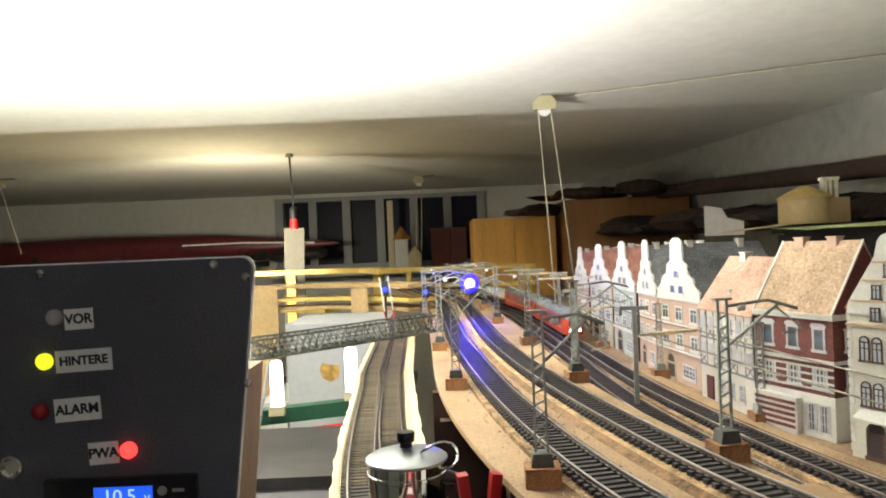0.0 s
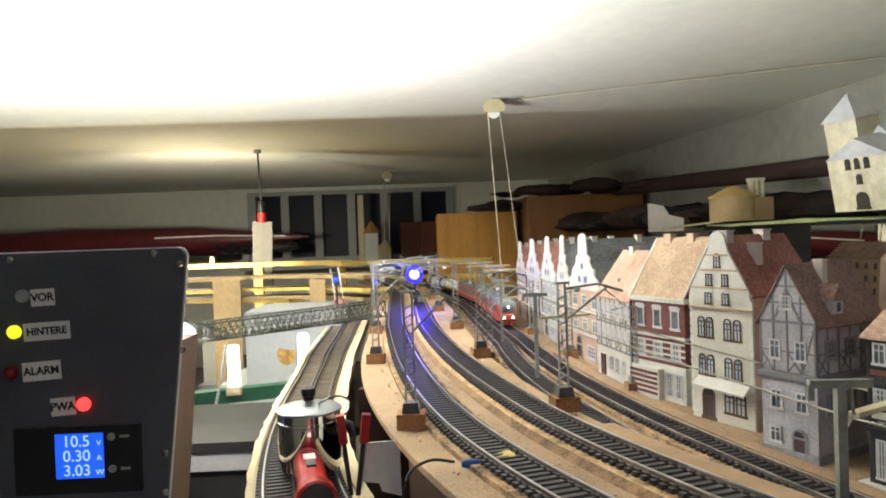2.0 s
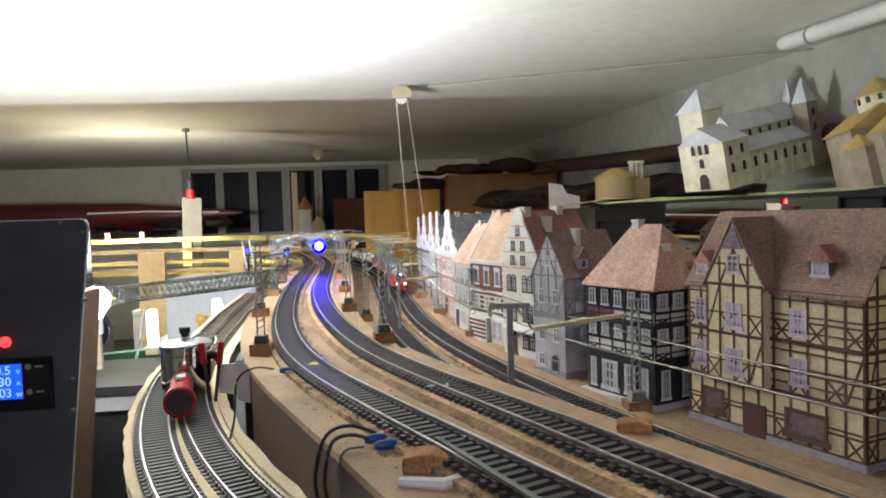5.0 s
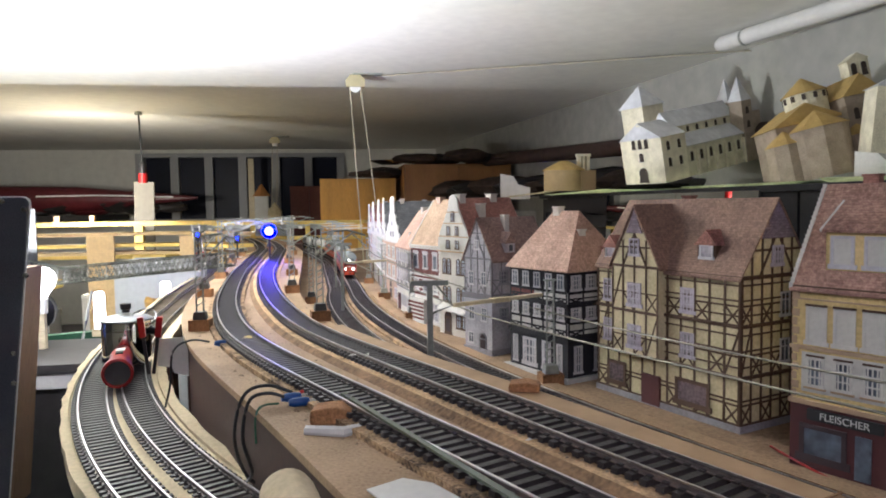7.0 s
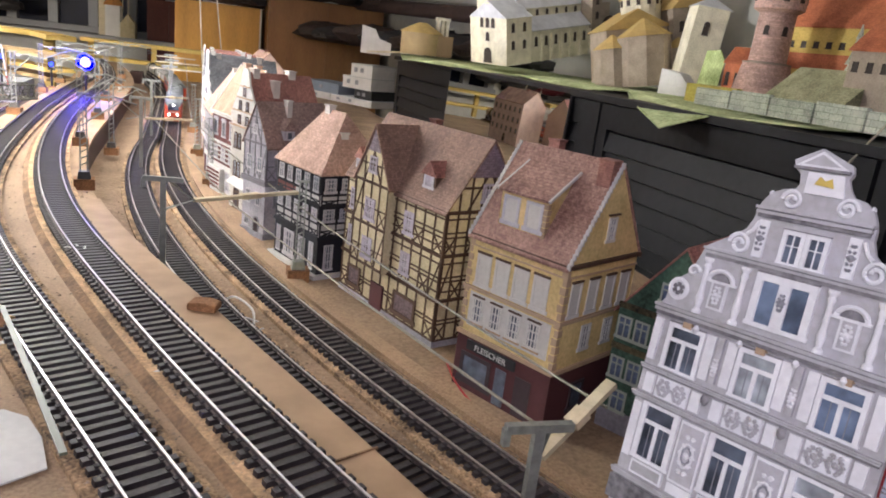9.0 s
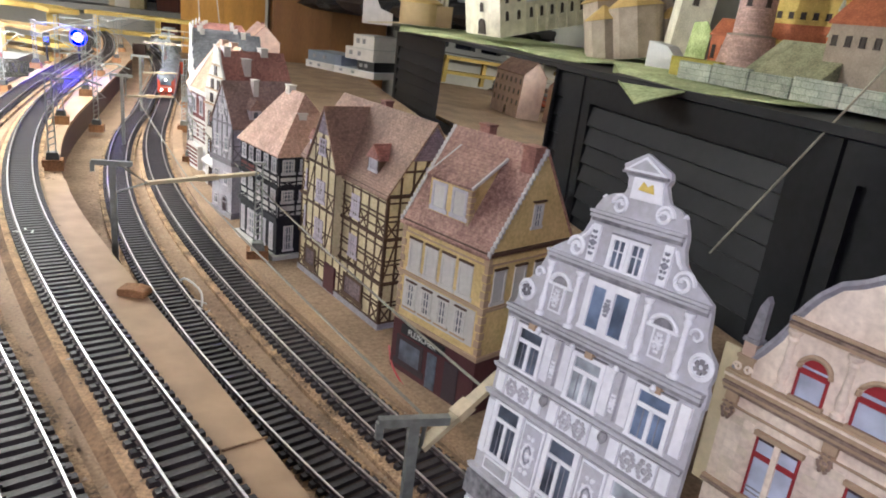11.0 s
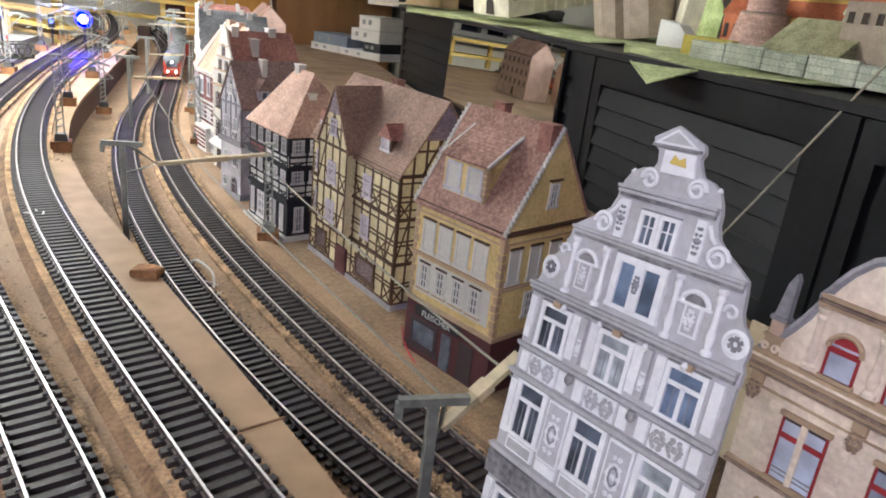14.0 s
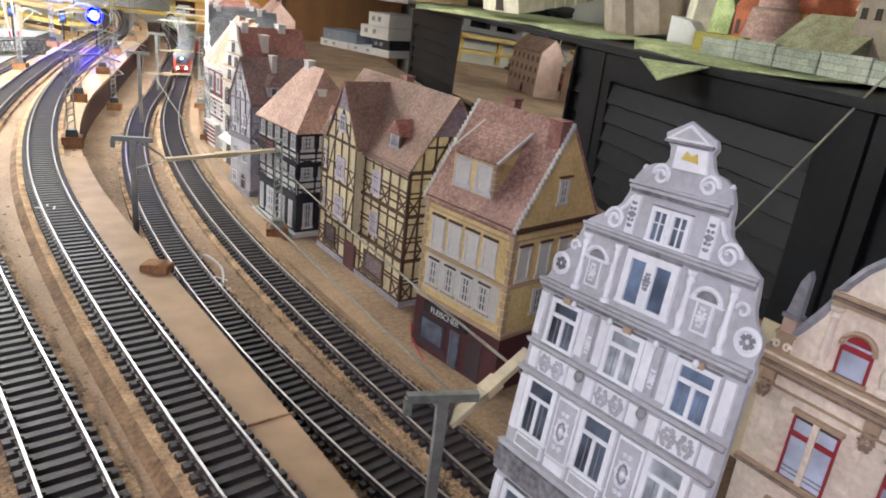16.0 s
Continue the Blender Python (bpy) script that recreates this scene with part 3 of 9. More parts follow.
def window(parent, m, w, h, frame_mat=None, pane_mat=None, style="cross", arch=False):
    """One printed window on a wall face: a slightly raised frame with bars, and its pane."""
    frame_mat, pane_mat = frame_mat or WINW, pane_mat or PANE
    key = (round(w, 5), round(h, 5), frame_mat.name, pane_mat.name, style, arch)
    if key not in WIN:
        f, k, d = B(), min(w, h) * 0.13, 0.0007
        bars_x = {"cross": (0.0,), "double": (-0.26, 0.0, 0.26)}.get(style, ())
        bars_z = {"cross": (0.66,), "double": (0.33, 0.66)}.get(style, ())
        wide = {"lintel": w * 0.12, "hood": w * 0.10}.get(style, k * 0.8)
        xs = [-w / 2 - wide, -w / 2, -w / 2 + k] + [v for u in bars_x for v in (u * w - k * 0.3, u * w + k * 0.3)] + [w / 2 - k, w / 2, w / 2 + wide]
        zs = [-k * 0.6, k] + [v for u in bars_z for v in (u * h - k * 0.3, u * h + k * 0.3)] + [h - k, h, h + k]
        top = style in ("lintel", "hood")
        n, q = len(xs) - 1, len(zs) - 1

        def held(i, j):
            if j == 0:
                return True
            if j == q - 1:
                return top
            if i in (0, n - 1):
                return False
            return i in (1, n - 2) or j == q - 2 or (i - 1) % 2 == 0 or (j - 0) % 2 == 0

        f.lattice(xs, zs, held, -d, 0)
        if style == "hood":
            f.prism([(-w * 0.60, h + k), (w * 0.60, h + k), (w * 0.4, h + k * 2.2), (-w * 0.4, h + k * 2.2)], -d * 2, 0)
        if arch:
            n = 8
            pts = [(w / 2 * math.cos(math.pi * i / n), h + w / 2 * math.sin(math.pi * i / n)) for i in range(n + 1)]
            inn = [((w / 2 - k) * math.cos(math.pi * i / n), h + (w / 2 - k) * math.sin(math.pi * i / n)) for i in range(n + 1)]
            f.prism(pts + inn[::-1], -d, 0)
        p = B().box(-w / 2 + k * 0.5, w / 2 - k * 0.5, -0.00025, 0, k * 0.5, h - k * 0.5)
        if arch:
            p.prism([(w * 0.45 * math.cos(math.pi * i / 8), h - k * 0.5 + w * 0.45 * math.sin(math.pi * i / 8)) for i in range(9)], -0.0002, 0)
        WIN[key] = (f.mesh("window", frame_mat), p.mesh("pane", pane_mat))
    fm, pm = WIN[key]
    ob = part("window", fm, None, parent, m=m)
    part("pane", pm, None, ob)
    return ob


def stepped(wt, n):
    return [wt * (i + 0.5) / n for i in range(n)]


def site(fl, fr, base=LOWER):
    """Pose of a house from the two ends of its front: x along the front, y to the back."""
    d = Vector((fr[0] - fl[0], fr[1] - fl[1], 0))
    return pose(fl[0], fl[1], base, 0, 0, math.degrees(math.atan2(d.y, d.x))), d.length


def side(w, y, z):
    return Matrix.Translation((w, y, z)) @ pose(0, 0, 0, 0, 0, 90)


def front(x, z, y=0.0):
    return Matrix.Translation((x, y, z))


def body(h, w, d, eave, ridge, roof, wall, roofmat, over=0.0018, hip=0.0, name="wall"):
    """Walls and roof of a simple house: roof 'side' (ridge along the front), 'gable' (ridge runs back) or 'hip'."""
    t = 0.0012
    if roof == "gable":
        part(name, B().prism([(0, 0), (w, 0), (w, eave), (w / 2, ridge), (0, eave)], 0, d), wall, h)
        for s in (0, 1):
            sl = (ridge - eave) / (w / 2)
            xe = -over if s == 0 else w + over
            ze = eave - over * sl
            b = B().prism([(xe, ze + 0.0002), (w / 2, ridge + 0.0002), (w / 2, ridge + t * 1.4), (xe, ze + t * 1.4)], -over * 0.4, d + over * 0.4)
            part("roof_slope", b, roofmat, h)
    elif roof == "side":
        part(name, B().add([(0, 0, 0), (w, 0, 0), (w, d, 0), (0, d, 0), (0, 0, eave), (w, 0, eave), (w, d, eave), (0, d, eave), (0, d / 2, ridge), (w, d / 2, ridge)],
                           [(0, 3, 2, 1), (0, 1, 5, 4), (2, 3, 7, 6), (1, 2, 6, 9, 5), (0, 4, 8, 7, 3), (4, 5, 9, 8), (6, 7, 8, 9)]), wall, h)
        sl = (ridge - eave) / (d / 2)
        for s in (0, 1):
            ye = -over if s == 0 else d + over
            ze = eave - over * sl
            vs = [(x, y, z + dz) for x in (-over * 0.5, w + over * 0.5) for y, z in ((ye, ze), (d / 2, ridge)) for dz in (0.0002, t * 1.4)]
            part("roof_slope", B().add(vs, [(0, 1, 3, 2), (4, 6, 7, 5), (0, 4, 5, 1), (2, 3, 7, 6), (1, 5, 7, 3), (0, 2, 6, 4)]), roofmat, h)
    else:
        part(name, B().box(0, w, 0, d, 0, eave), wall, h)
        o = over
        vs = [(-o, -o, eave), (w + o, -o, eave), (w + o, d + o, eave), (-o, d + o, eave), (hip, d / 2, ridge), (w - hip, d / 2, ridge)]
        vs += [(x, y, z - 0.001) for x, y, z in vs[:4]]
        part("roof", B().add(vs, [(0, 1, 5, 4), (1, 2, 5), (2, 3, 4, 5), (3, 0, 4), (6, 7, 1, 0), (7, 8, 2, 1), (8, 9, 3, 2), (9, 6, 0, 3), (9, 8, 7, 6)]), roofmat, h)


def band(h, w, d, z, k, material, proud=0.0008, name="cornice"):
    part(name, B().box(-proud, w + proud, -proud, d + proud, z, z + k), material, h)


def chimney(h, x, y, z, material, s=0.006, tall=0.012):
    tall *= 0.62
    c = part("chimney", B().box(x - s / 2, x + s / 2, y - s * 0.4, y + s * 0.4, z - 0.012, z + tall), material, h)
    part("cap", B().box(x - s * 0.58, x + s * 0.58, y - s * 0.48, y + s * 0.48, z + tall, z + tall + 0.0011), material, c)


def quoins(h, x, y, z0, z1, material, n=9, sx=1):
    for i in range(n):
        z, k = z0 + (z1 - z0) * i / n, (0.0030 if i % 2 else 0.0020)
        dz = (z1 - z0) / n * 0.8
        a, c = sorted((x, x - sx * k))
        part("quoin_stone", B().box(a - 0.0004 * (sx < 0), c + 0.0004 * (sx > 0), y - 0.0005, y + (0.002 if i % 2 else 0.003), z, z + dz), material, h)


def timbers(h, m, w, rows, posts, material, braces=True, t=0.0011, gable=None):
    """Printed half-timbering on one face: posts, rails and crossed braces, all just proud of the wall."""
    b = B()
    p = 0.0005

    def bar(x0, z0, x1, z1, k=t, q=p):
        d = Vector((x1 - x0, 0, z1 - z0))
        n = Vector((-d.z, 0, d.x)).normalized() * (k / 2)
        vs = [Vector((x0, y, z0)) + n * s for y in (-q, 0) for s in (-1, 1)] + [Vector((x1, y, z1)) + n * s for y in (-q, 0) for s in (1, -1)]
        vs = [m @ v for v in vs]
        b.add(vs, [(0, 1, 4, 5), (2, 7, 6, 3), (0, 5, 7, 2), (1, 3, 6, 4), (0, 2, 3, 1), (5, 4, 6, 7)])

    for i, z in enumerate(rows):
        bar(0, z, w, z, t * 1.5, p * 1.3)
    xs = [w * i / posts for i in range(posts + 1)]
    for i in range(len(rows) - 1):
        z0, z1 = rows[i], rows[i + 1]
        zm = z0 + (z1 - z0) * 0.42
        for j, x in enumerate(xs):
            bar(min(max(x, t / 2), w - t / 2), z0, min(max(x, t / 2), w - t / 2), z1)
        bar(0, zm, w, zm, t * 0.8, p * 0.8)
        if braces:
            for j in range(posts):
                if (i + j) % 2 == 0:
                    bar(xs[j], z0, xs[j + 1], zm, t * 0.8, p * 0.9)
                    bar(xs[j + 1], z0, xs[j], zm, t * 0.8, p * 0.7)
                elif j in (0, posts - 1):
                    bar(xs[j], z0, xs[j + 1], z1, t * 0.8, p * 0.9)
    if gable:
        z0, z1 = rows[-1], gable
        for k in (0.35, 0.65):
            bar(w * k / 2 * 1.0, z0 + (z1 - z0) * k, w - w * k / 2, z0 + (z1 - z0) * k)
        for x in xs[1:-1]:
            bar(x, z0, x, z0 + (z1 - z0) * (1 - abs(2 * x / w - 1)) * 0.96)
        bar(w * 0.25, z0, w * 0.5, z0 + (z1 - z0) * 0.6)
        bar(w * 0.75, z0, w * 0.5, z0 + (z1 - z0) * 0.6)
    return part("timber_frame", b, material, h, "dark printed half-timber beams")


def dormer(h, x, y, z, w, d, tall, wall, roofmat, gable=True, panes=1, frame=None, pane=None):
    dm = part("dormer", B().box(x - w / 2, x + w / 2, y, y + d, z - 0.004, z + tall), wall, h)
    if gable:
        r = tall + w * 0.5
        part("dormer_roof", B().prism([(x - w * 0.62, z + tall - w * 0.1), (x + w * 0.62, z + tall - w * 0.1), (x, z + r + 0.001)], y - 0.0012, y + d + w * 0.4), roofmat, dm)
    else:
        vs = [(x - w * 0.54, y - 0.002, z + tall), (x + w * 0.54, y - 0.002, z + tall), (x + w * 0.54, y + d, z + tall * 1.75), (x - w * 0.54, y + d, z + tall * 1.75)]
        vs += [(a, b2, c + 0.0014) for a, b2, c in vs]
        part("dormer_roof", B().add(vs, [(3, 2, 1, 0), (4, 5, 6, 7), (0, 1, 5, 4), (1, 2, 6, 5), (2, 3, 7, 6), (3, 0, 4, 7)]), roofmat, dm)
        # cheeks
        for s in (-1, 1):
            part("dormer_cheek", B().add([(x + s * w / 2, y, z), (x + s * w / 2, y + d, z), (x + s * w / 2, y + d, z + tall * 1.75), (x + s * w / 2, y, z + tall),
                                          (x + s * w * 0.47, y, z), (x + s * w * 0.47, y + d, z), (x + s * w * 0.47, y + d, z + tall * 1.75), (x + s * w * 0.47, y, z + tall)],
                                         [(0, 1, 2, 3), (7, 6, 5, 4), (0, 4, 5, 1), (1, 5, 6, 2), (2, 6, 7, 3), (3, 7, 4, 0)]), wall, dm)
    for xx in stepped(w, panes):
        window(dm, front(x - w / 2 + xx, z + tall * 0.12, y - 0.0001), w / panes * 0.72, tall * 0.8, frame, pane, "cross" if pane is None else "plain")


def butcher_house():
    m, w = site((0.369, 0.049), (0.398, -0.008))
    h = thing("model_house", "cream card model house with a butcher's shop and mottled tile roof", "model house", m, "model houses")
    d, e, r = 0.062, 0.089, 0.136
    body(h, w, d, e, r, "side", PLASTER_CREAM, TILE_MOTTLED, 0.0022)
    band(h, w, d, 0.0, 0.031, SHOPRED, 0.0006, "shop_base")
    band(h, w, d, 0.0312, 0.0022, TRIMT, 0.0014)
    band(h, w, d, 0.058, 0.0018, TRIMT, 0.0012)
    band(h, w, d, e - 0.002, 0.002, TIMBER, 0.0016)
    part("window_band", B().box(0.0045, w - 0.0045, -0.0004, 0.0004, 0.0375, 0.0568), BLIND, h, "pale printed window surround")
    for x in (0.0112, 0.0240, 0.0368, 0.0496):
        window(h, front(x, 0.0405, -0.0004), 0.0080, 0.0140, BLIND, PANE, "double")
        window(h, front(x, 0.0612), 0.0098, 0.0178, BLIND, BLIND, "plain")
        part("lintel", B().box(x - 0.0050, x + 0.0050, -0.0012, 0, 0.0792, 0.0802), TIMBER, h, "dark printed lintel")
        part("lintel", B().box(x - 0.0042, x + 0.0042, -0.0014, -0.0004, 0.0549, 0.0557), TIMBER, h, "dark printed lintel")
        part("sill", B().box(x - 0.0052, x + 0.0052, -0.0014, 0, 0.0392, 0.0402), TRIMT, h)
    band(h, w, d, 0.0775 + 0.0045, 0.0008, TRIMT, 0.0006)
    for y in (0.009, 0.024, 0.039, 0.053):
        window(h, side(w, y, 0.0612), 0.0090, 0.0178, BLIND, BLIND, "plain")
        part("lintel", B().box(w, w + 0.0012, y - 0.0046, y + 0.0046, 0.0792, 0.0802), TIMBER, h, "dark printed lintel")
    window(h, side(w, 0.024, 0.0405), 0.0085, 0.0140, BLIND, PANE, "double")
    window(h, side(w, 0.044, 0.0405), 0.0085, 0.0140, BLIND, PANE, "double")
    window(h, side(w, 0.031, 0.098), 0.0075, 0.0125, BLIND, PANE, "double")
    part("lintel", B().box(w, w + 0.0012, 0.026, 0.036, 0.1115, 0.1123), TIMBER, h, "dark printed lintel")
    for x, sx in ((w, 1), (0, -1)):
        quoins(h, x, 0, 0.034, 0.087, TRIMT, 12, sx)
    # shop front: display window, doorway, second window, sign
    window(h, front(w * 0.24, 0.005, -0.0007), 0.022, 0.017, DOORDARK, PANE, "plain")
    part("shop_door", B().box(w * 0.47, w * 0.58, -0.0013, -0.0004, 0.001, 0.0215), PANE, h, "glazed shop door")
    part("doorway", B().box(w * 0.68, w * 0.84, -0.0012, -0.0004, 0.001, 0.0225), DOORDARK, h, "dark open doorway")
    window(h, side(w + 0.0007, 0.024, 0.007), 0.012, 0.016, DOORDARK, PANE, "plain")
    sign = part("shop_sign", B().box(w * 0.13, w * 0.66, -0.0022, -0.0005, 0.0245, 0.0298), INK, h, "black shop sign with white lettering")
    text("lettering", "FLEISCHER", 0.0048, TRIMW, sign, Matrix.Translation((w * 0.40, -0.0024, 0.0271)) @ pose(0, 0, 0, 90, 0, 0))
    # white verge tiles down the gables
    for xx in (w + 0.0007, -0.0007):
        b = B()
        for i in range(22):
            k = i / 22
            b.box(xx - 0.0008, xx + 0.0009, -0.002 + (d / 2 + 0.002) * k, -0.002 + (d / 2 + 0.002) * (k + 0.033), e - 0.002 + (r - e + 0.003) * k, e + 0.0012 + (r - e + 0.003) * k)
        part("verge_tiles", b, TRIMW, h)
    dormer(h, w * 0.44, 0.004, e + 0.007, 0.030, 0.021, 0.0185, PLASTER_CREAM, TILE_MOTTLED, False, 2, WINW, BLIND)
    quoins(h, w * 0.44 + 0.015, 0.004, e + 0.007, e + 0.025, TRIMT, 6, 1)
    for sx in (-1, 1):
        part("dormer_verge", B().beam((w * 0.44 + sx * 0.0168, 0.002, e + 0.0262), (w * 0.44 + sx * 0.0168, 0.025, e + 0.0400), 0.0010, 0.0014), TRIMW, h, "pale verge strip")
    chimney(h, w * 0.32, d * 0.55, r, CHIMB, 0.007, 0.008)
    chimney(h, w * 0.93, d * 0.42, r - 0.005, CHIMB, 0.008, 0.011)


def timbered_house():
    m, w = site((0.329, 0.204), (0.369, 0.094))
    h = thing("model_house", "ochre half-timbered card model house with brown tile roof", "model house", m, "model houses")
    d, e, r = 0.060, 0.088, 0.130
    body(h, w, d, e, r, "side", PLASTER_OCHRE, TILE_BROWN, 0.0022)
    band(h, w, d, 0.0, 0.004, STONEGREY, 0.0010, "plinth")
    rows = (0.004, 0.031, 0.060, 0.087)
    timbers(h, front(0, 0), w, rows, 11, TIMBER, t=0.0014)
    timbers(h, side(w, 0, 0), d, rows, 7, TIMBER, t=0.0014, gable=r)
    for z in (0.0175, 0.0365, 0.0455, 0.0545, 0.0655, 0.0740, 0.0825):
        part("rail_timber", B().box(0, w, -0.0007, 0, z, z + 0.0009), TIMBER, h)
        part("rail_timber", B().box(w, w + 0.0007, 0, d, z, z + 0.0009), TIMBER, h)
    for z in (0.0300, 0.0590, 0.0862):
        part("sill_beam", B().box(-0.0008, w + 0.0010, -0.0014, d, z, z + 0.0020), TIMBER, h)
    # projecting bay with its own gable
    x0, x1 = w * 0.18, w * 0.53
    bw = x1 - x0
    bay = part("bay", B().prism([(x0, 0.031), (x1, 0.031), (x1, 0.090), ((x0 + x1) / 2, 0.126), (x0, 0.090)], -0.006, 0.012), PLASTER_OCHRE, h)
    timbers(bay, front(x0, 0, -0.0061), bw, (0.032, 0.060, 0.089), 4, TIMBER, gable=0.124)
    for s in (0, 1):
        xe = x0 - 0.002 if s == 0 else x1 + 0.002
        part("bay_roof", B().prism([(xe, 0.0875), ((x0 + x1) / 2, 0.1265), ((x0 + x1) / 2, 0.1285), (xe, 0.0895)], -0.0075, 0.030), TILE_BROWN, bay)
    window(bay, front((x0 + x1) / 2, 0.096, -0.0062), 0.009, 0.011, WINLILAC, PANELILAC, "cross")
    for z in (0.0365, 0.0635):
        window(bay, front((x0 + x1) / 2, z, -0.0062), 0.012, 0.015, WINLILAC, PANELILAC, "double")
    for z in (0.0365, 0.0635):
        window(h, front(w * 0.09, z, -0.0002), 0.0085, 0.015, WINLILAC, PANELILAC, "cross")
        window(h, front(w * 0.68, z, -0.0002), 0.0105, 0.0150, WINLILAC, PANELILAC, "double")
        window(h, side(w + 0.0002, d * 0.62, z), 0.0085, 0.014, WINW, PANE, "cross")
    window(h, side(w + 0.0002, d * 0.5, 0.093), 0.010, 0.0115, WINLILAC, PANELILAC, "double")
    for x, ww in ((0.17, 0.018), (0.72, 0.026)):
        window(h, front(w * x, 0.008, -0.0010), ww, 0.0155, TIMBER, SHOPDARK, "plain")
    part("door", B().box(w * 0.37, w * 0.50, -0.0016, 0, 0.001, 0.020), SHOPRED, h, "dark red double door")
    dormer(h, w * 0.08, 0.003, e + 0.003, 0.0125, 0.013, 0.0095, TIMBER, TILE_RED, True, 1, WINW, PANELILAC)
    dormer(h, w * 0.76, 0.005, e + 0.007, 0.0135, 0.013, 0.0105, TIMBER, TILE_RED, True, 1, WINW, PANELILAC)
    # slate-hung tips of the two gables
    part("slate_panel", B().prism([((x0 + x1) / 2 - 0.0072, 0.1102), ((x0 + x1) / 2 + 0.0072, 0.1102), ((x0 + x1) / 2, 0.1255)], -0.0069, -0.0061), SLATEPRINT, h, "mauve slates in the gable tip")
    part("slate_panel", B().add([(w + k, y, z) for k in (0.0003, 0.0010) for y, z in ((d * 0.5 - 0.0150, 0.1085), (d * 0.5 + 0.0150, 0.1085), (d * 0.5, 0.1290))], [(0, 2, 1), (3, 4, 5), (0, 1, 4, 3), (1, 2, 5, 4), (2, 0, 3, 5)]), SLATEPRINT, h, "mauve slates in the gable tip")
    chimney(h, w * 0.40, d * 0.62, r - 0.001, CHIMB, 0.007, 0.006)


def black_timbered_house():
    m, w = site((0.287, 0.284), (0.313, 0.222))
    h = thing("model_house", "black and white half-timbered card house with hipped roof", "model house", m, "model houses")
    d, e, r = 0.058, 0.081, 0.124
    body(h, w, d, e, r, "hip", TIMBERBLACK, TILE_PINK, 0.003, 0.019)
    band(h, w, d, 0.0, 0.003, TRIMW, 0.0045, "plinth")
    band(h, w, d, 0.003, 0.027, TIMBERBLACK, 0.0004, "shop_base")
    band(h, w, d, 0.0305, 0.0025, TIMBERBLACK, 0.0018)
    band(h, w, d, 0.0552, 0.0020, TIMBERBLACK, 0.0018)
    band(h, w, d, 0.0330, 0.0102, TRIMW, 0.0003, "infill")
    band(h, w, d, 0.0572, 0.0082, TRIMW, 0.0003, "infill")
    part("brick_infill", B().box(0.001, w * 0.44, -0.0006, 0, 0.0574, 0.0652), MAROON, h, "maroon brick infill")
    for mm, ww, n in ((front(0, 0, -0.0004), w, 5), (side(w + 0.0004, 0, 0), d, 4)):
        timbers(h, mm, ww, (0.0330, 0.0432), n, TIMBERBLACK, True, 0.0013)
        timbers(h, mm, ww, (0.0574, 0.0652), n, TIMBERBLACK, True, 0.0012)
        timbers(h, mm, ww, (0.0432, 0.0552), n, TIMBERBLACK, False, 0.0015)
        timbers(h, mm, ww, (0.0652, 0.0800), n, TIMBERBLACK, False, 0.0015)
    for x in stepped(w, 5):
        window(h, front(x, 0.0445, -0.0006), 0.0078, 0.0098, WINW, PANE, "double")
        window(h, front(x, 0.0668, -0.0006), 0.0072, 0.0115, WINW, PANE, "cross")
    for y in stepped(d, 4):
        window(h, side(w + 0.0006, y, 0.0445), 0.0098, 0.0098, WINW, PANE, "double")
        window(h, side(w + 0.0006, y, 0.0668), 0.0098, 0.0110, WINW, PANE, "double")
    for i, x in enumerate((0.10, 0.36, 0.66, 0.88)):
        window(h, front(w * x, 0.006, -0.0006), (0.006, 0.016, 0.010, 0.006)[i], 0.021, WINW, PANE, "double")
    for y in (0.16, 0.5, 0.8):
        window(h, side(w + 0.0005, d * y, 0.006), 0.008, 0.020, WINW, PANE, "double")
    chimney(h, w * 0.36, d * 0.5, r - 0.002, CHIMW, 0.007, 0.007)
    chimney(h, w * 0.80, d * 0.40, r - 0.022, CHIMW, 0.008, 0.012)
    # rear dormer wing to the side
    part("side_dormer", B().prism([(w - 0.014, e), (w + 0.002, e), (w + 0.002, e + 0.010), (w - 0.006, e + 0.017), (w - 0.014, e + 0.010)], d * 0.62, d * 0.85), TILE_RED, h)
    window(h, side(w + 0.0022, d * 0.73, e + 0.001), 0.008, 0.008, WINW, PANE, "cross")


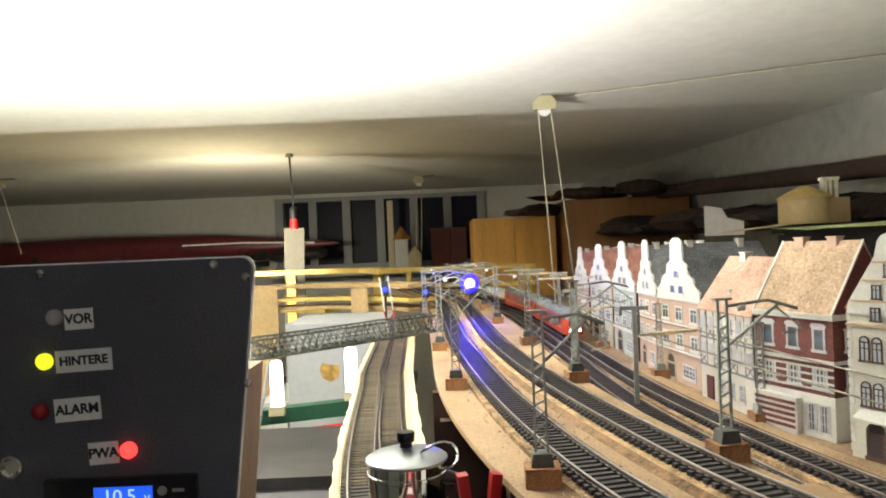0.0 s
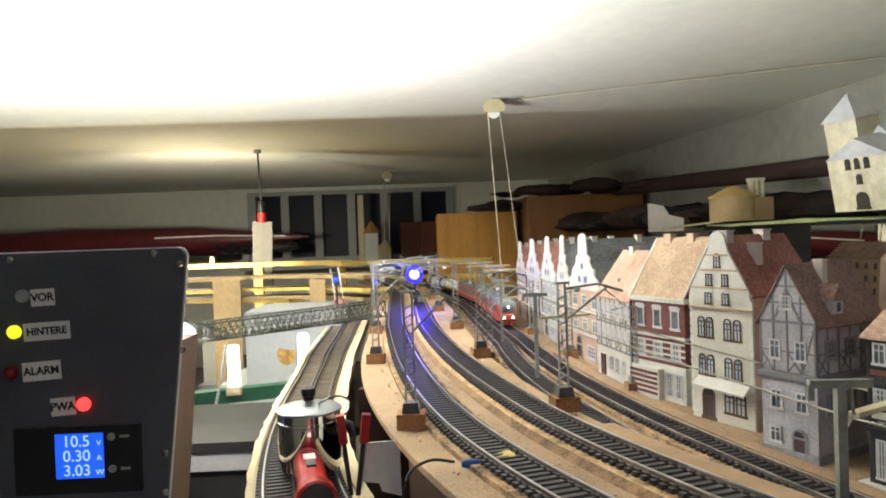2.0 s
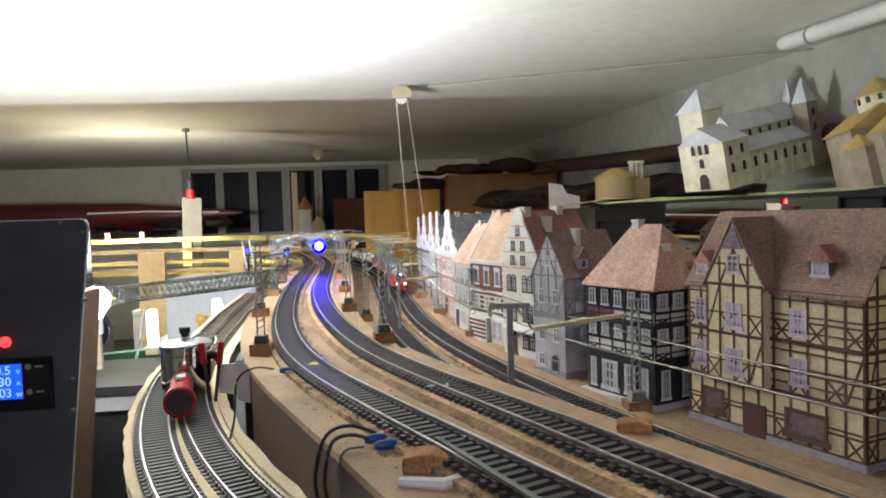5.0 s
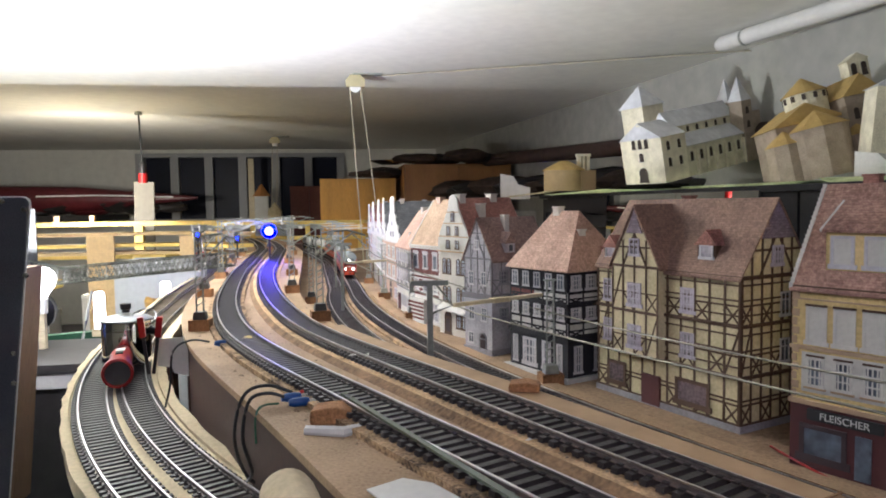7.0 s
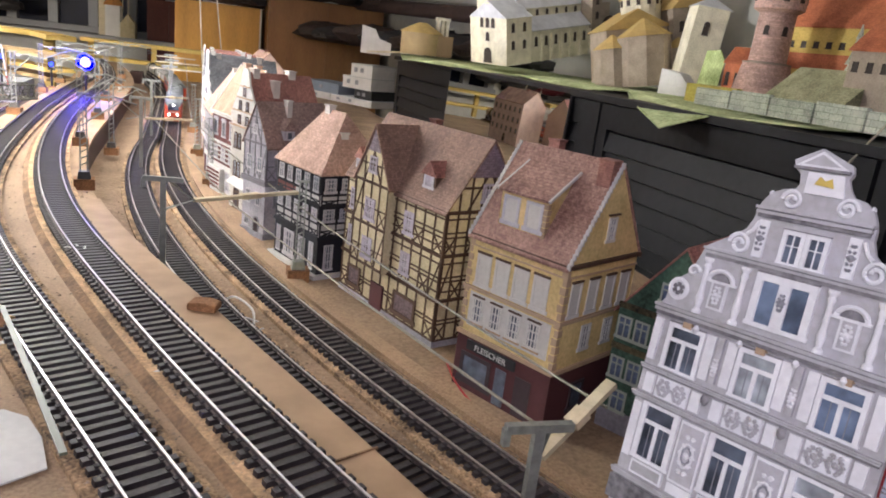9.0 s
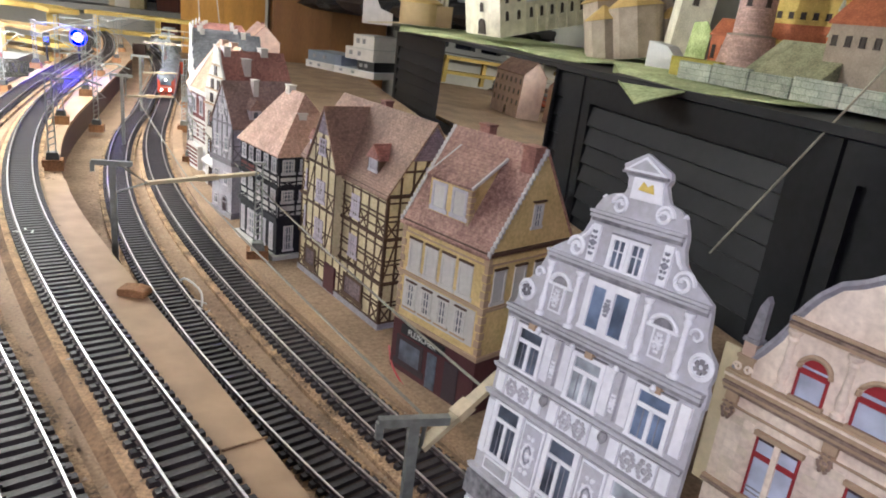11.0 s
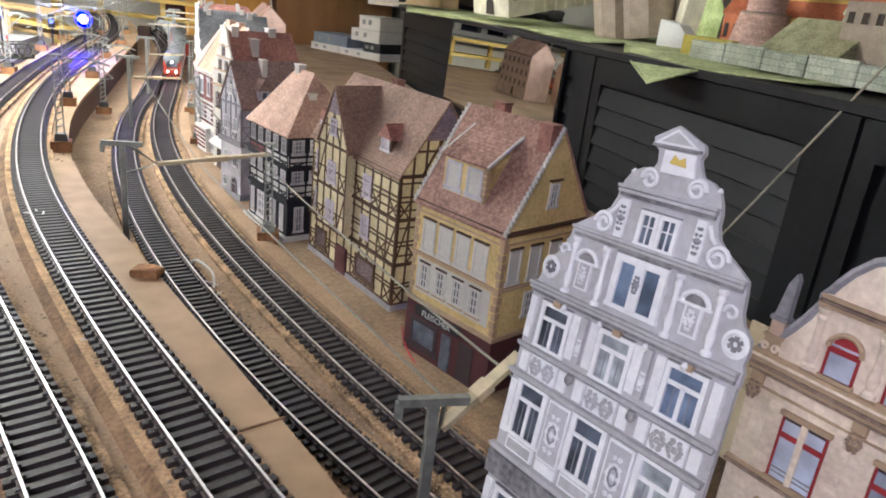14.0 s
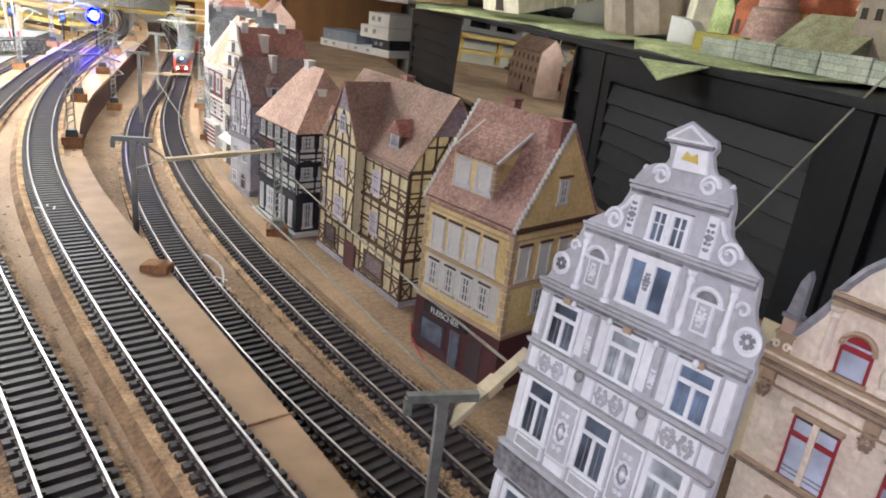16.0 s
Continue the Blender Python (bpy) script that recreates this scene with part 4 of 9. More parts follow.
def grey_house():
    m, w = site((0.2625, 0.354), (0.2795, 0.321))
    h = thing("model_house", "narrow grey half-timbered card house with mauve tile roof", "model house", m, "model houses")
    d, e, r = 0.066, 0.085, 0.117
    body(h, w, d, e, r, "gable", PLASTER_GREY, TILE_MAUVE, 0.003)
    band(h, w, d, 0.048, 0.004, TIMBERGREY, 0.0018)
    band(h, w, d, 0.0, 0.005, STONEGREY, 0.001, "plinth")
    timbers(h, front(0, 0), w, (0.052, 0.083), 4, TIMBERGREY, True, gable=r)
    timbers(h, side(w, 0, 0), d, (0.052, 0.083), 6, TIMBERGREY)
    for x in (0.28, 0.74):
        window(h, front(w * x, 0.060, -0.0003), 0.0075, 0.012, WINW, PANE, "cross")
        window(h, front(w * x, 0.029, -0.0003), 0.008, 0.012, WINW, PANE, "cross")
    window(h, front(w * 0.5, 0.091, -0.0003), 0.008, 0.0085, WINW, PANE, "double")
    for y in (0.2, 0.5, 0.8):
        window(h, side(w + 0.0003, d * y, 0.061), 0.011, 0.012, TRIMG, PANE, "double")
        window(h, side(w + 0.0003, d * y, 0.029), 0.010, 0.012, TRIMG, PANE, "double")
    window(h, front(w * 0.68, 0.001, -0.0003), 0.010, 0.013, STONEGREY, DOORDARK, "plain", True)
    window(h, front(w * 0.25, 0.008, -0.0003), 0.008, 0.010, WINW, PANE, "cross")
    dm = part("dormer", B().prism([(w * 0.80, 0.088), (w * 1.02, 0.088), (w * 1.02, 0.098), (w * 0.80, 0.098)], d * 0.24, d * 0.40), PLASTER_GREY, h)
    part("dormer_roof", B().add([(w * 1.05, d * 0.22, 0.096), (w * 1.05, d * 0.32, 0.106), (w * 1.05, d * 0.42, 0.096), (w * 0.70, d * 0.22, 0.096), (w * 0.70, d * 0.32, 0.106), (w * 0.70, d * 0.42, 0.096)],
                                [(0, 1, 2), (3, 5, 4), (0, 3, 4, 1), (1, 4, 5, 2), (2, 5, 3, 0)]), TILE_MAUVE, dm)
    window(dm, side(w * 1.022, d * 0.32, 0.0885), 0.006, 0.007, WINW, PANE, "plain")
    chimney(h, w * 0.62, d * 0.42, r, CHIMW, 0.006, 0.004)


def white_gable_house():
    m, w = site((0.2535, 0.447), (0.2765, 0.394))
    h = thing("model_house", "tall white card house with quoined gable and red tile roof", "model house", m, "model houses")
    d, e, r = 0.068, 0.094, 0.139
    body(h, w, d, e, r - 0.004, "gable", PLASTER_WHITE, TILE_RED, 0.0012)
    sw = part("side_wall", B().box(w - 0.001, w + 0.0006, 0.001, d, 0.0, e - 0.002), PLASTER_PINK, h, "bare pinkish side wall")
    # gable screen with rounded top
    n = 10
    c = w / 2
    pts = [(0, e - 0.004), (0.002, e + 0.004), (c - 0.009, r - 0.013)]
    pts += [(c - 0.0075 * math.cos(math.pi * i / n), r - 0.007 + 0.008 * math.sin(math.pi * i / n)) for i in range(n + 1)]
    pts += [(c + 0.009, r - 0.013), (w - 0.002, e + 0.004), (w, e - 0.004)]
    part("gable_screen", B().prism(pts, -0.0014, 0.0004), TRIMW, h)
    for z in (0.083, 0.098, 0.111, 0.122):
        k = max(0.006, c * min(1, (r - z) / (r - e)) - 0.001) if z > e else c
        part("string_course", B().box(c - k, c + k, -0.0024, 0, z, z + 0.0012), TRIMT, h)
    for z in (0.033, 0.061):
        for x in (0.19, 0.33, 0.62, 0.77):
            window(h, front(w * x, z, -0.0002), 0.0068, 0.0125, TIMBER, PANESKY, "cross", True)
    for x in (0.34, 0.62):
        window(h, front(w * x, 0.0865, -0.0015), 0.0062, 0.0085, TIMBER, PANESKY, "cross")
    for x in (0.36, 0.62):
        window(h, front(w * x, 0.1000, -0.0015), 0.0058, 0.0088, TIMBER, PANESKY, "cross")
    window(h, front(w * 0.5, 0.1135, -0.0015), 0.0058, 0.0075, TIMBER, PANESKY, "cross", True)
    for x in (0.62, 0.80):
        window(h, front(w * x, 0.008, -0.0002), 0.0088, 0.013, TIMBER, PANESKY, "cross", True)
    window(h, front(w * 0.28, 0.001, -0.0002), 0.012, 0.017, TIMBER, DOORDARK, "plain", True)
    part("awning", B().add([(w * 0.12, -0.008, 0.027), (w * 0.95, -0.008, 0.025), (w * 0.95, 0, 0.032), (w * 0.12, 0, 0.032), (w * 0.12, -0.008, 0.0258), (w * 0.95, -0.008, 0.0238), (w * 0.95, 0, 0.030), (w * 0.12, 0, 0.030)],
                           [(0, 1, 2, 3), (7, 6, 5, 4), (0, 4, 5, 1), (1, 5, 6, 2), (2, 6, 7, 3), (3, 7, 4, 0)]), TRIMW, h, "white sloping awning")
    for x, sx in ((w, 1), (0, -1)):
        quoins(h, x, 0, 0.004, 0.092, TRIMW, 15, sx)
    for y in (0.3, 0.7):
        for z in (0.012, 0.040, 0.066):
            window(h, side(w + 0.0007, d * y, z), 0.008, 0.013, TIMBER, PANE, "cross")
    chimney(h, w * 0.5, d * 0.12, r - 0.004, CHIMW, 0.008, 0.007)
    chimney(h, w * 0.70, d * 0.35, r - 0.016, CHIMW, 0.008, 0.011)
    chimney(h, w * 0.48, d * 0.68, r - 0.004, CHIMW, 0.009, 0.007)
    part("dormer", B().prism([(w * 0.78, e + 0.004), (w * 0.96, e + 0.001), (w * 0.96, e + 0.012), (w * 0.72, e + 0.018)], d * 0.42, d * 0.62), TILE_RED, h)
    window(h, side(w * 0.962, d * 0.52, e + 0.003), 0.008, 0.008, TIMBER, PANE, "plain")


def maroon_house():
    m, w = site((0.2355, 0.537), (0.2585, 0.474))
    h = thing("model_house", "maroon brick card house with tan roof and white trim", "model house", m, "model houses")
    d, e, r = 0.060, 0.086, 0.134
    body(h, w, d, e, r, "side", MAROON, TILE_TAN, 0.002)
    band(h, w, d, e - 0.004, 0.004, TRIMW, 0.0020)
    band(h, w, d, 0.052, 0.0025, TRIMW, 0.0012)
    band(h, w, d, 0.0, 0.030, TRIMW, 0.0005, "shop_base")
    for x in stepped(w, 3):
        window(h, front(x, 0.060), 0.0105, 0.0165, WINW, PANE, "hood")
        window(h, front(x, 0.034), 0.0120, 0.0150, WINW, PANE, "double")
    for z in (0.033, 0.038, 0.043, 0.048):
        part("stone_band", B().box(0, w, -0.0007, 0, z, z + 0.0014), TRIMW, h)
    for y in (0.25, 0.7):
        for z in (0.034, 0.060):
            window(h, side(w, d * y, z), 0.009, 0.015, WINW, PANE, "lintel")
    bay = part("balcony_bay", B().prism([(w * 0.02, 0.0), (w * 0.60, 0.0), (w * 0.60, 0.026), (w * 0.02, 0.026)], -0.006, 0), TRIMW, h)
    for i in range(5):
        part("shop_slat", B().box(w * 0.04, w * 0.58, -0.0068, -0.006, 0.004 + i * 0.0042, 0.0062 + i * 0.0042), MAROON, bay)
    for x in (0.72, 0.88):
        window(h, front(w * x, 0.004, -0.0006), 0.009, 0.020, WINW, PANE, "double")
    for i, x in enumerate((0.25, 0.68)):
        chimney(h, w * x, d * 0.5, r, PLASTER_PINK, 0.008, 0.006)
    for xx in (w + 0.0008, -0.0008):
        vs = [(xx + s, y, z + dz) for s in (-0.0008, 0.0008) for y, z in ((-0.0022, e - 0.002), (d / 2, r)) for dz in (0.0, 0.0022)]
        part("verge", B().add(vs, [(0, 1, 3, 2), (4, 6, 7, 5), (0, 4, 5, 1), (2, 3, 7, 6), (1, 5, 7, 3), (0, 2, 6, 4)]), TRIMW, h)


def orange_roof_house():
    m, w = site((0.2265, 0.632), (0.2360, 0.545))
    h = thing("model_house", "pale half-timbered card house with orange tile roof", "model house", m, "model houses")
    d, e, r = 0.062, 0.080, 0.122
    body(h, w, d, e, r, "side", PLASTER_WHITE, TILE_PINK, 0.002)
    timbers(h, side(w, 0, 0), d, (0.002, 0.028, 0.054, 0.079), 6, TIMBERBLACK, True, gable=r)
    timbers(h, front(0, 0), w, (0.030, 0.054, 0.079), 7, TIMBERGREY, True)
    for x in stepped(w, 6):
        window(h, front(x, 0.039, -0.0003), 0.0085, 0.0115, WINW, PANESKY, "double")
        window(h, front(x, 0.062, -0.0003), 0.0085, 0.0115, WINW, PANESKY, "double")
    for x in (0.42, 0.6, 0.78):
        window(h, front(w * x, 0.008, -0.0003), 0.009, 0.014, WINW, PANE, "double")
    part("door", B().box(w * 0.13, w * 0.26, -0.0012, 0, 0.001, 0.021), SHOPRED, h, "dark red panelled door")
    part("dormer", B().add([(w * 0.36, 0.008, e + 0.004), (w * 0.50, 0.008, e + 0.004), (w * 0.43, 0.008, e + 0.017), (w * 0.36, 0.026, e + 0.018), (w * 0.50, 0.026, e + 0.018), (w * 0.43, 0.026, e + 0.020)],
                           [(0, 1, 2), (3, 5, 4), (0, 3, 4, 1), (1, 4, 5, 2), (2, 5, 3, 0)]), TRIMW, h)
    chimney(h, w * 0.30, d * 0.5, r - 0.002, CHIMW, 0.008, 0.010)


def gable_row_house(fl, fr, wall, roofmat, d, e, r, label, seed, sidewall=None, pane=None):
    """A narrow house with a curved white gable screen."""
    m, w = site(fl, fr)
    h = thing("model_house", label, "model house", m, "model houses")
    body(h, w, d, e, r - 0.006, "gable", wall, roofmat, 0.001)
    c = w / 2
    half = [(c, e - 0.006), (c, e + 0.004), (c * 0.80, e + 0.010), (c * 0.72, e + 0.017), (c * 0.50, e + 0.021), (c * 0.46, e + 0.030), (c * 0.30, e + 0.033), (c * 0.26, r - 0.002), (c * 0.10, r + 0.002)]
    pts = [(c - x, z) for x, z in half] + [(c + x, z) for x, z in reversed(half)]
    part("gable_screen", B().prism(pts, -0.0014, 0.0006), TRIMW, h, "white scrolled gable screen")
    for z in (e - 0.005, e + 0.012, 0.030, 0.056):
        k = c if z <= e + 0.001 else c * 0.74
        part("cornice", B().box(c - k, c + k, -0.0024, 0, z, z + 0.0014), TRIMW, h)
    for i, x in enumerate(stepped(w, 3)):
        for z in (0.034, 0.060):
            window(h, front(x, z), w * 0.17, 0.015, TRIMW, pane or PANE, "cross")
    for x in (0.40, 0.60):
        window(h, front(w * x, e + 0.001, -0.0015), w * 0.12, 0.009, WINW, PANE, "plain")
    window(h, front(w * 0.5, e + 0.016, -0.0015), w * 0.12, 0.008, WINW, PANE, "plain")
    window(h, front(w * 0.28, 0.001, -0.0003), w * 0.22, 0.017, STONETAN, DOORDARK, "plain", True)
    window(h, front(w * 0.70, 0.006, -0.0003), w * 0.28, 0.014, WINW, PANE, "double")
    if sidewall:
        part("side_wall", B().box(w - 0.001, w + 0.0006, 0.0008, d, 0, e - 0.002), sidewall, h, "coloured side wall")
    chimney(h, w * 0.5, d * 0.15, r - 0.006, CHIMW, 0.007, 0.006)
    chimney(h, w * 0.52, d * 0.75, r - 0.006, CHIMW, 0.007, 0.006)
    return h, w


def ivy_house():
    m, w = site((0.433, -0.003), (0.461, -0.052))
    h = thing("model_house", "ivy-covered card house with blue windows and red roof", "model house", m, "model houses")
    d, e, r = 0.06, 0.066, 0.104
    body(h, w, d, e, r, "gable", IVY, TILE_RED, 0.002)
    for x in (0.42, 0.60):
        window(h, front(w * x, 0.076), 0.008, 0.010, PLASTER_MINT, PANEBLUE, "cross")
    for z in (0.029, 0.051):
        for x in stepped(w, 6):
            window(h, front(x, z), 0.0078, 0.012, PLASTER_MINT, PANEBLUE, "cross")
    for z in (0.045, 0.067):
        part("ivy_band", B().box(0, w, -0.0012, 0, z, z + 0.003), IVYRED, h, "band of red climbing flowers")
    band(h, w, d, 0, 0.012, STONEGREY, 0.001, "plinth")
    for x in stepped(w, 3):
        window(h, front(x, 0.012, -0.001), 0.009, 0.012, PLASTER_MINT, PANEBLUE, "cross")


def scroll(b, x, z, r, turns=1.4, s=1, t=0.0006, y=-0.0019):
    pts = []
    for i in range(22):
        a = i / 21 * turns * 2 * math.pi
        k = r * (1 - 0.72 * i / 21)
        pts.append((x + s * k * math.cos(a), y, z + k * math.sin(a)))
    b.tube(pts, t, 5)


MM = 0.001
LILAC = wallmat("lilac_grey_print", (0.437, 0.423, 0.423), (0.48, 0.475, 0.51), 0.08)
PAPERW = wallmat("white_field_print", (0.78, 0.78, 0.80), (0.82, 0.82, 0.84), 0.05)
SHADEG = wallmat("dark_moulding_print", (0.19, 0.18, 0.20), (0.27, 0.26, 0.27), 0.25)
PANESKY2 = mat("pale_grey_glass_print", (0.20, 0.23, 0.26), 0.4, vary=0.4, grain=160, blotch=80, tint=(0.36, 0.39, 0.42), bump=0)
CREAMCARD = wallmat("cream_card", (0.66, 0.56, 0.36))
SHADEBR = wallmat("brown_moulding_print", (0.20, 0.13, 0.10), (0.30, 0.21, 0.16), 0.3)
STONELIGHT = wallmat("light_stone_print", (0.70, 0.58, 0.43), (0.78, 0.68, 0.54), 0.1)
RUSTIC = wallmat("rusticated_print", (0.10, 0.095, 0.11), (0.22, 0.21, 0.22), 0.4)


def blend(table, z):
    for (z0, a), (z1, b) in zip(table, table[1:]):
        if z <= z1:
            return a + (b - a) * max(0, (z - z0) / (z1 - z0))
    return table[-1][1]


def casement(h, x, z, w, tall, pane, surround=1.25, y=-0.0002, mullions=2, transom=0.70):
    """A town-house window in mm: broad white surround, dark panes, thin bars and a transom light."""
    a, b, t0, t1 = (x - w / 2) * MM, (x + w / 2) * MM, z * MM, (z + tall) * MM
    s = surround * MM
    ob = part("window", B().lattice([a - s * 1.2, a - s, a, b, b + s, b + s * 1.2], [t0 - s * 0.6, t0, t1, t1 + s], lambda i, j: j == 0 or (0 < i < 4 and (j == 2 or i != 2)), y - 0.0008, y), PAPERW, h)
    part("pane", B().box(a, b, y - 0.0002, y, t0, t1), pane, ob)
    bar = 0.55 * MM
    if transom:
        zt = t0 + (t1 - t0) * transom
        part("transom", B().box(a, b, y - 0.0006, y, zt - bar, zt + bar), PAPERW, ob)
        part("mullion", B().box((a + b) / 2 - bar, (a + b) / 2 + bar, y - 0.0006, y, t0, zt), PAPERW, ob)
        for k in (0.25, 0.75):
            part("glazing_bar", B().box(a + (b - a) * k - 0.0001, a + (b - a) * k + 0.0001, y - 0.0004, y, t0, zt), TRIMG, ob)
    part("hood_shadow", B().box(a - s, b + s, y - 0.0010, y, t1 + s, t1 + s * 1.25), SHADEG, ob, "thin dark moulding")
    return ob


def carving(h, x, z, w, tall, seed, material=None, y=-0.0010):
    """Carved relief in mm: a mirrored cluster of small scrolls and leaves."""
    r2 = random.Random(seed)
    b = B()
    for k in range(5):
        u = (k - 2) / 2
        for s in (-1, 1):
            scroll(b, (x + s * w * (0.14 + 0.22 * (1 - abs(u)) + 0.06 * r2.random())) * MM, (z + u * tall * 0.40) * MM, min(w, tall) * (0.10 + 0.05 * r2.random()) * MM, 1.2, s, 0.00028, y)
    b.lathe([(0.2 * MM, 0), (0.9 * MM, 0.0003), (0.2 * MM, 0.0007)], 8, Matrix.Translation((x * MM, y + 0.0003, z * MM)) @ pose(0, 0, 0, 90, 0, 0))
    return part("carved_ornament", b, material or TRIMG, h, "carved stone relief")


def baluster(h, x, z0, z1, r=0.95, material=None):
    k = (z1 - z0) * MM
    r *= MM
    prof = [(r * 1.3, 0), (r * 1.3, k * 0.06), (r * 0.7, k * 0.10), (r * 1.15, k * 0.28), (r * 0.75, k * 0.42), (r * 0.70, k * 0.78), (r * 1.05, k * 0.84), (r * 0.8, k * 0.9), (r * 1.35, k * 0.95), (r * 1.35, k)]
    return part("column", B().lathe(prof, 10, Matrix.Translation((x * MM, -0.0012, z0 * MM))), material or PAPERW, h, smooth=True)


def cornice(h, x0, x1, z, tall=2.2, proud=2.2):
    """A stone cornice in mm: pale fillets over a shaded moulding."""
    for i, (a, b, q, m) in enumerate(((0.0, 0.35, 0.55, SHADEG), (0.35, 0.62, 0.85, LILAC), (0.62, 0.74, 0.70, SHADEG), (0.74, 1.0, 1.0, LILAC))):
        k = (1 - q) * 1.2
        part("moulding", B().box((x0 + k) * MM, (x1 - k) * MM, -proud * q * MM, -0.0001, (z + tall * a) * MM, (z + tall * b) * MM), m, h)


def renaissance_house():
    # a loose card front that leans back a little
    w = 0.0640
    m = pose(0.3381, -0.1491, LOWER, 0, 0, -70.6) @ pose(0, 0, 0, -10.5, -3.9, 0)
    h = thing("model_house", "white and grey card town house with scrolled Renaissance gable", "model house", m, "model houses")
    mid = [(119, 32.3), (128, 33.4), (140, 34.8), (157, 35.3), (160, 36.0), (166, 34.0), (170, 33.0)]
    part("wall", B().box(0.0002, w - 0.0002, 0, 0.0014, 0.001, 0.1195), LILAC, h)
    half = [(119, 32.2), (122.5, 31.8), (124, 31.0), (126.5, 31.2), (129.5, 30.4), (132, 27.6), (134.5, 26.4), (138, 25.6), (141, 24.8), (142.5, 22.6), (145, 18.6), (147.5, 15.6), (150.5, 14.4), (153, 14.2), (155, 13.6), (157.5, 12.2),
            (159, 9.6), (159.6, 6.8), (161, 6.0), (163.5, 5.7), (165.0, 6.9), (166.6, 6.9), (170, 0)]
    pts = [((blend(mid, z) - k) * MM, z * MM) for z, k in half] + [((blend(mid, z) + k) * MM, z * MM) for z, k in reversed(half[:-1])]
    part("gable_screen", B().prism(pts, -0.0006, 0.0006), LILAC, h, "grey scrolled gable cut out of card")
    part("gable_backing", B().prism([(x - 0.0003, z - 0.0003) for x, z in pts], 0.0007, 0.0014), TRIMW, h, "pale cut card edge")
    part("prop", B().beam((w * 0.5, 0.0024, 0.07), (w * 0.5, 0.030, 0.001), 0.006, 0.002), TRIMW, h, "folded card prop")
    cornice(h, 0.2, 64.2, 119.4, 3.0, 2.6)
    cornice(h, 10.0, 60.0, 138.2, 2.6, 2.2)
    cornice(h, 21.2, 49.2, 151.2, 2.8, 2.2)
    cornice(h, 0, 63.8, 102.9, 1.6, 1.6)
    cornice(h, -0.3, 63.6, 94.6, 1.8, 2.2)
    cornice(h, -0.3, 63.6, 71.0, 2.2, 2.4)
    # upper floor: windows between white fields and slim pilasters
    for i, x in enumerate((11.0, 31.9, 52.6)):
        casement(h, x, 105.8, 8.6, 11.2, (PANE, PANESKY2, PANEBLUE)[i])
        part("lintel_block", B().box((x - 1.2) * MM, (x + 1.2) * MM, -0.0016, 0, 0.1178, 0.1194), TRIMT, h)
        carving(h, x - 2.4, 99.6, 4.4, 4.6, 3 + i, LILAC)
        carving(h, x + 2.4, 99.6, 4.4, 4.6, 13 + i, LILAC)
        part("relief_panel", B().box((x - 5.0) * MM, (x + 5.0) * MM, -0.0006, 0, 0.0967, 0.1026), PAPERW, h)
        for s in (-1, 1):
            if 0 < x + s * 8.2 < 63:
                part("white_panel", B().box((x + s * 7.4 - 1.5) * MM, (x + s * 7.4 + 1.5) * MM, -0.0007, 0, 0.0970, 0.1024), PAPERW, h)
    for x in (1.9, 18.4, 24.6, 39.0, 45.4, 60.6):
        k = 1.1 if x < 3 else 1.35
        part("white_panel", B().box((x - k) * MM, (x + k) * MM, -0.0008, 0, 0.1062, 0.1182), PAPERW, h)
    for x in (21.5, 42.2):
        part("pilaster", B().box((x - 0.8) * MM, (x + 0.8) * MM, -0.0013, 0, 0.1062, 0.1185), LILAC, h)
        carving(h, x, 110.5, 1.8, 5.0, int(x), PAPERW, -0.0015)
        part("corbel_head", B().lathe([(0.3 * MM, -1.5 * MM), (1.1 * MM, -0.6 * MM), (1.2 * MM, 0.4 * MM), (0.9 * MM, 1.4 * MM)], 8, Matrix.Translation((x * MM, -0.0016, 0.1016))), SHADEG, h, "dark carved head", smooth=True)
    # middle floor: tall windows between cartouches
    for i, x in enumerate((9.8, 31.0, 52.3)):
        casement(h, x, 79.0, 8.6, 14.6, PANE if i < 2 else PANESKY2, 1.6)
        part("apron_panel", B().box((x - 5.2) * MM, (x + 5.2) * MM, -0.0008, 0, 0.0736, 0.0776), PAPERW, h)
        part("apron_field", B().box((x - 4.5) * MM, (x + 4.5) * MM, -0.0011, -0.0007, 0.0743, 0.0769), LILAC, h)
    for i, x in enumerate((20.4, 41.8)):
        part("cartouche_border", B().box((x - 3.9) * MM, (x + 3.9) * MM, -0.0008, 0, 0.0768, 0.0940), PAPERW, h)
        part("cartouche_field", B().box((x - 3.2) * MM, (x + 3.2) * MM, -0.0011, -0.0007, 0.0776, 0.0932), LILAC, h)
        carving(h, x, 85.4, 4.6, 12.0, 20 + i, PAPERW, -0.0014)
        for rr in (2.6, 1.8):
            ring = [(x * MM + rr * 0.72 * MM * math.cos(a), -0.0013, 0.0854 + rr * 1.25 * MM * math.sin(a)) for a in [2 * math.pi * j / 18 for j in range(19)]]
            part("cartouche_ring", B().tube(ring, 0.00030, 5), PAPERW if rr > 2 else TRIMG, h)
        part("apron_panel", B().box((x - 3.6) * MM, (x + 3.6) * MM, -0.0008, 0, 0.0736, 0.0764), PAPERW, h)
    part("end_panel", B().box(0.0592, 0.0626, -0.0008, 0, 0.0775, 0.0935), PAPERW, h)
    part("end_panel", B().box(0.0008, 0.0034, -0.0008, 0, 0.0775, 0.0935), PAPERW, h)
    # rusticated band and lower floors
    part("rough_band", B().box(-0.0004, w + 0.0004, -0.0016, 0, 0.0640, 0.0708), RUSTIC, h, "dark rusticated stone band")
    for x in (11, 31.5, 52.5):
        casement(h, x, 45.0, 8.8, 15.5, PANE, 1.7)
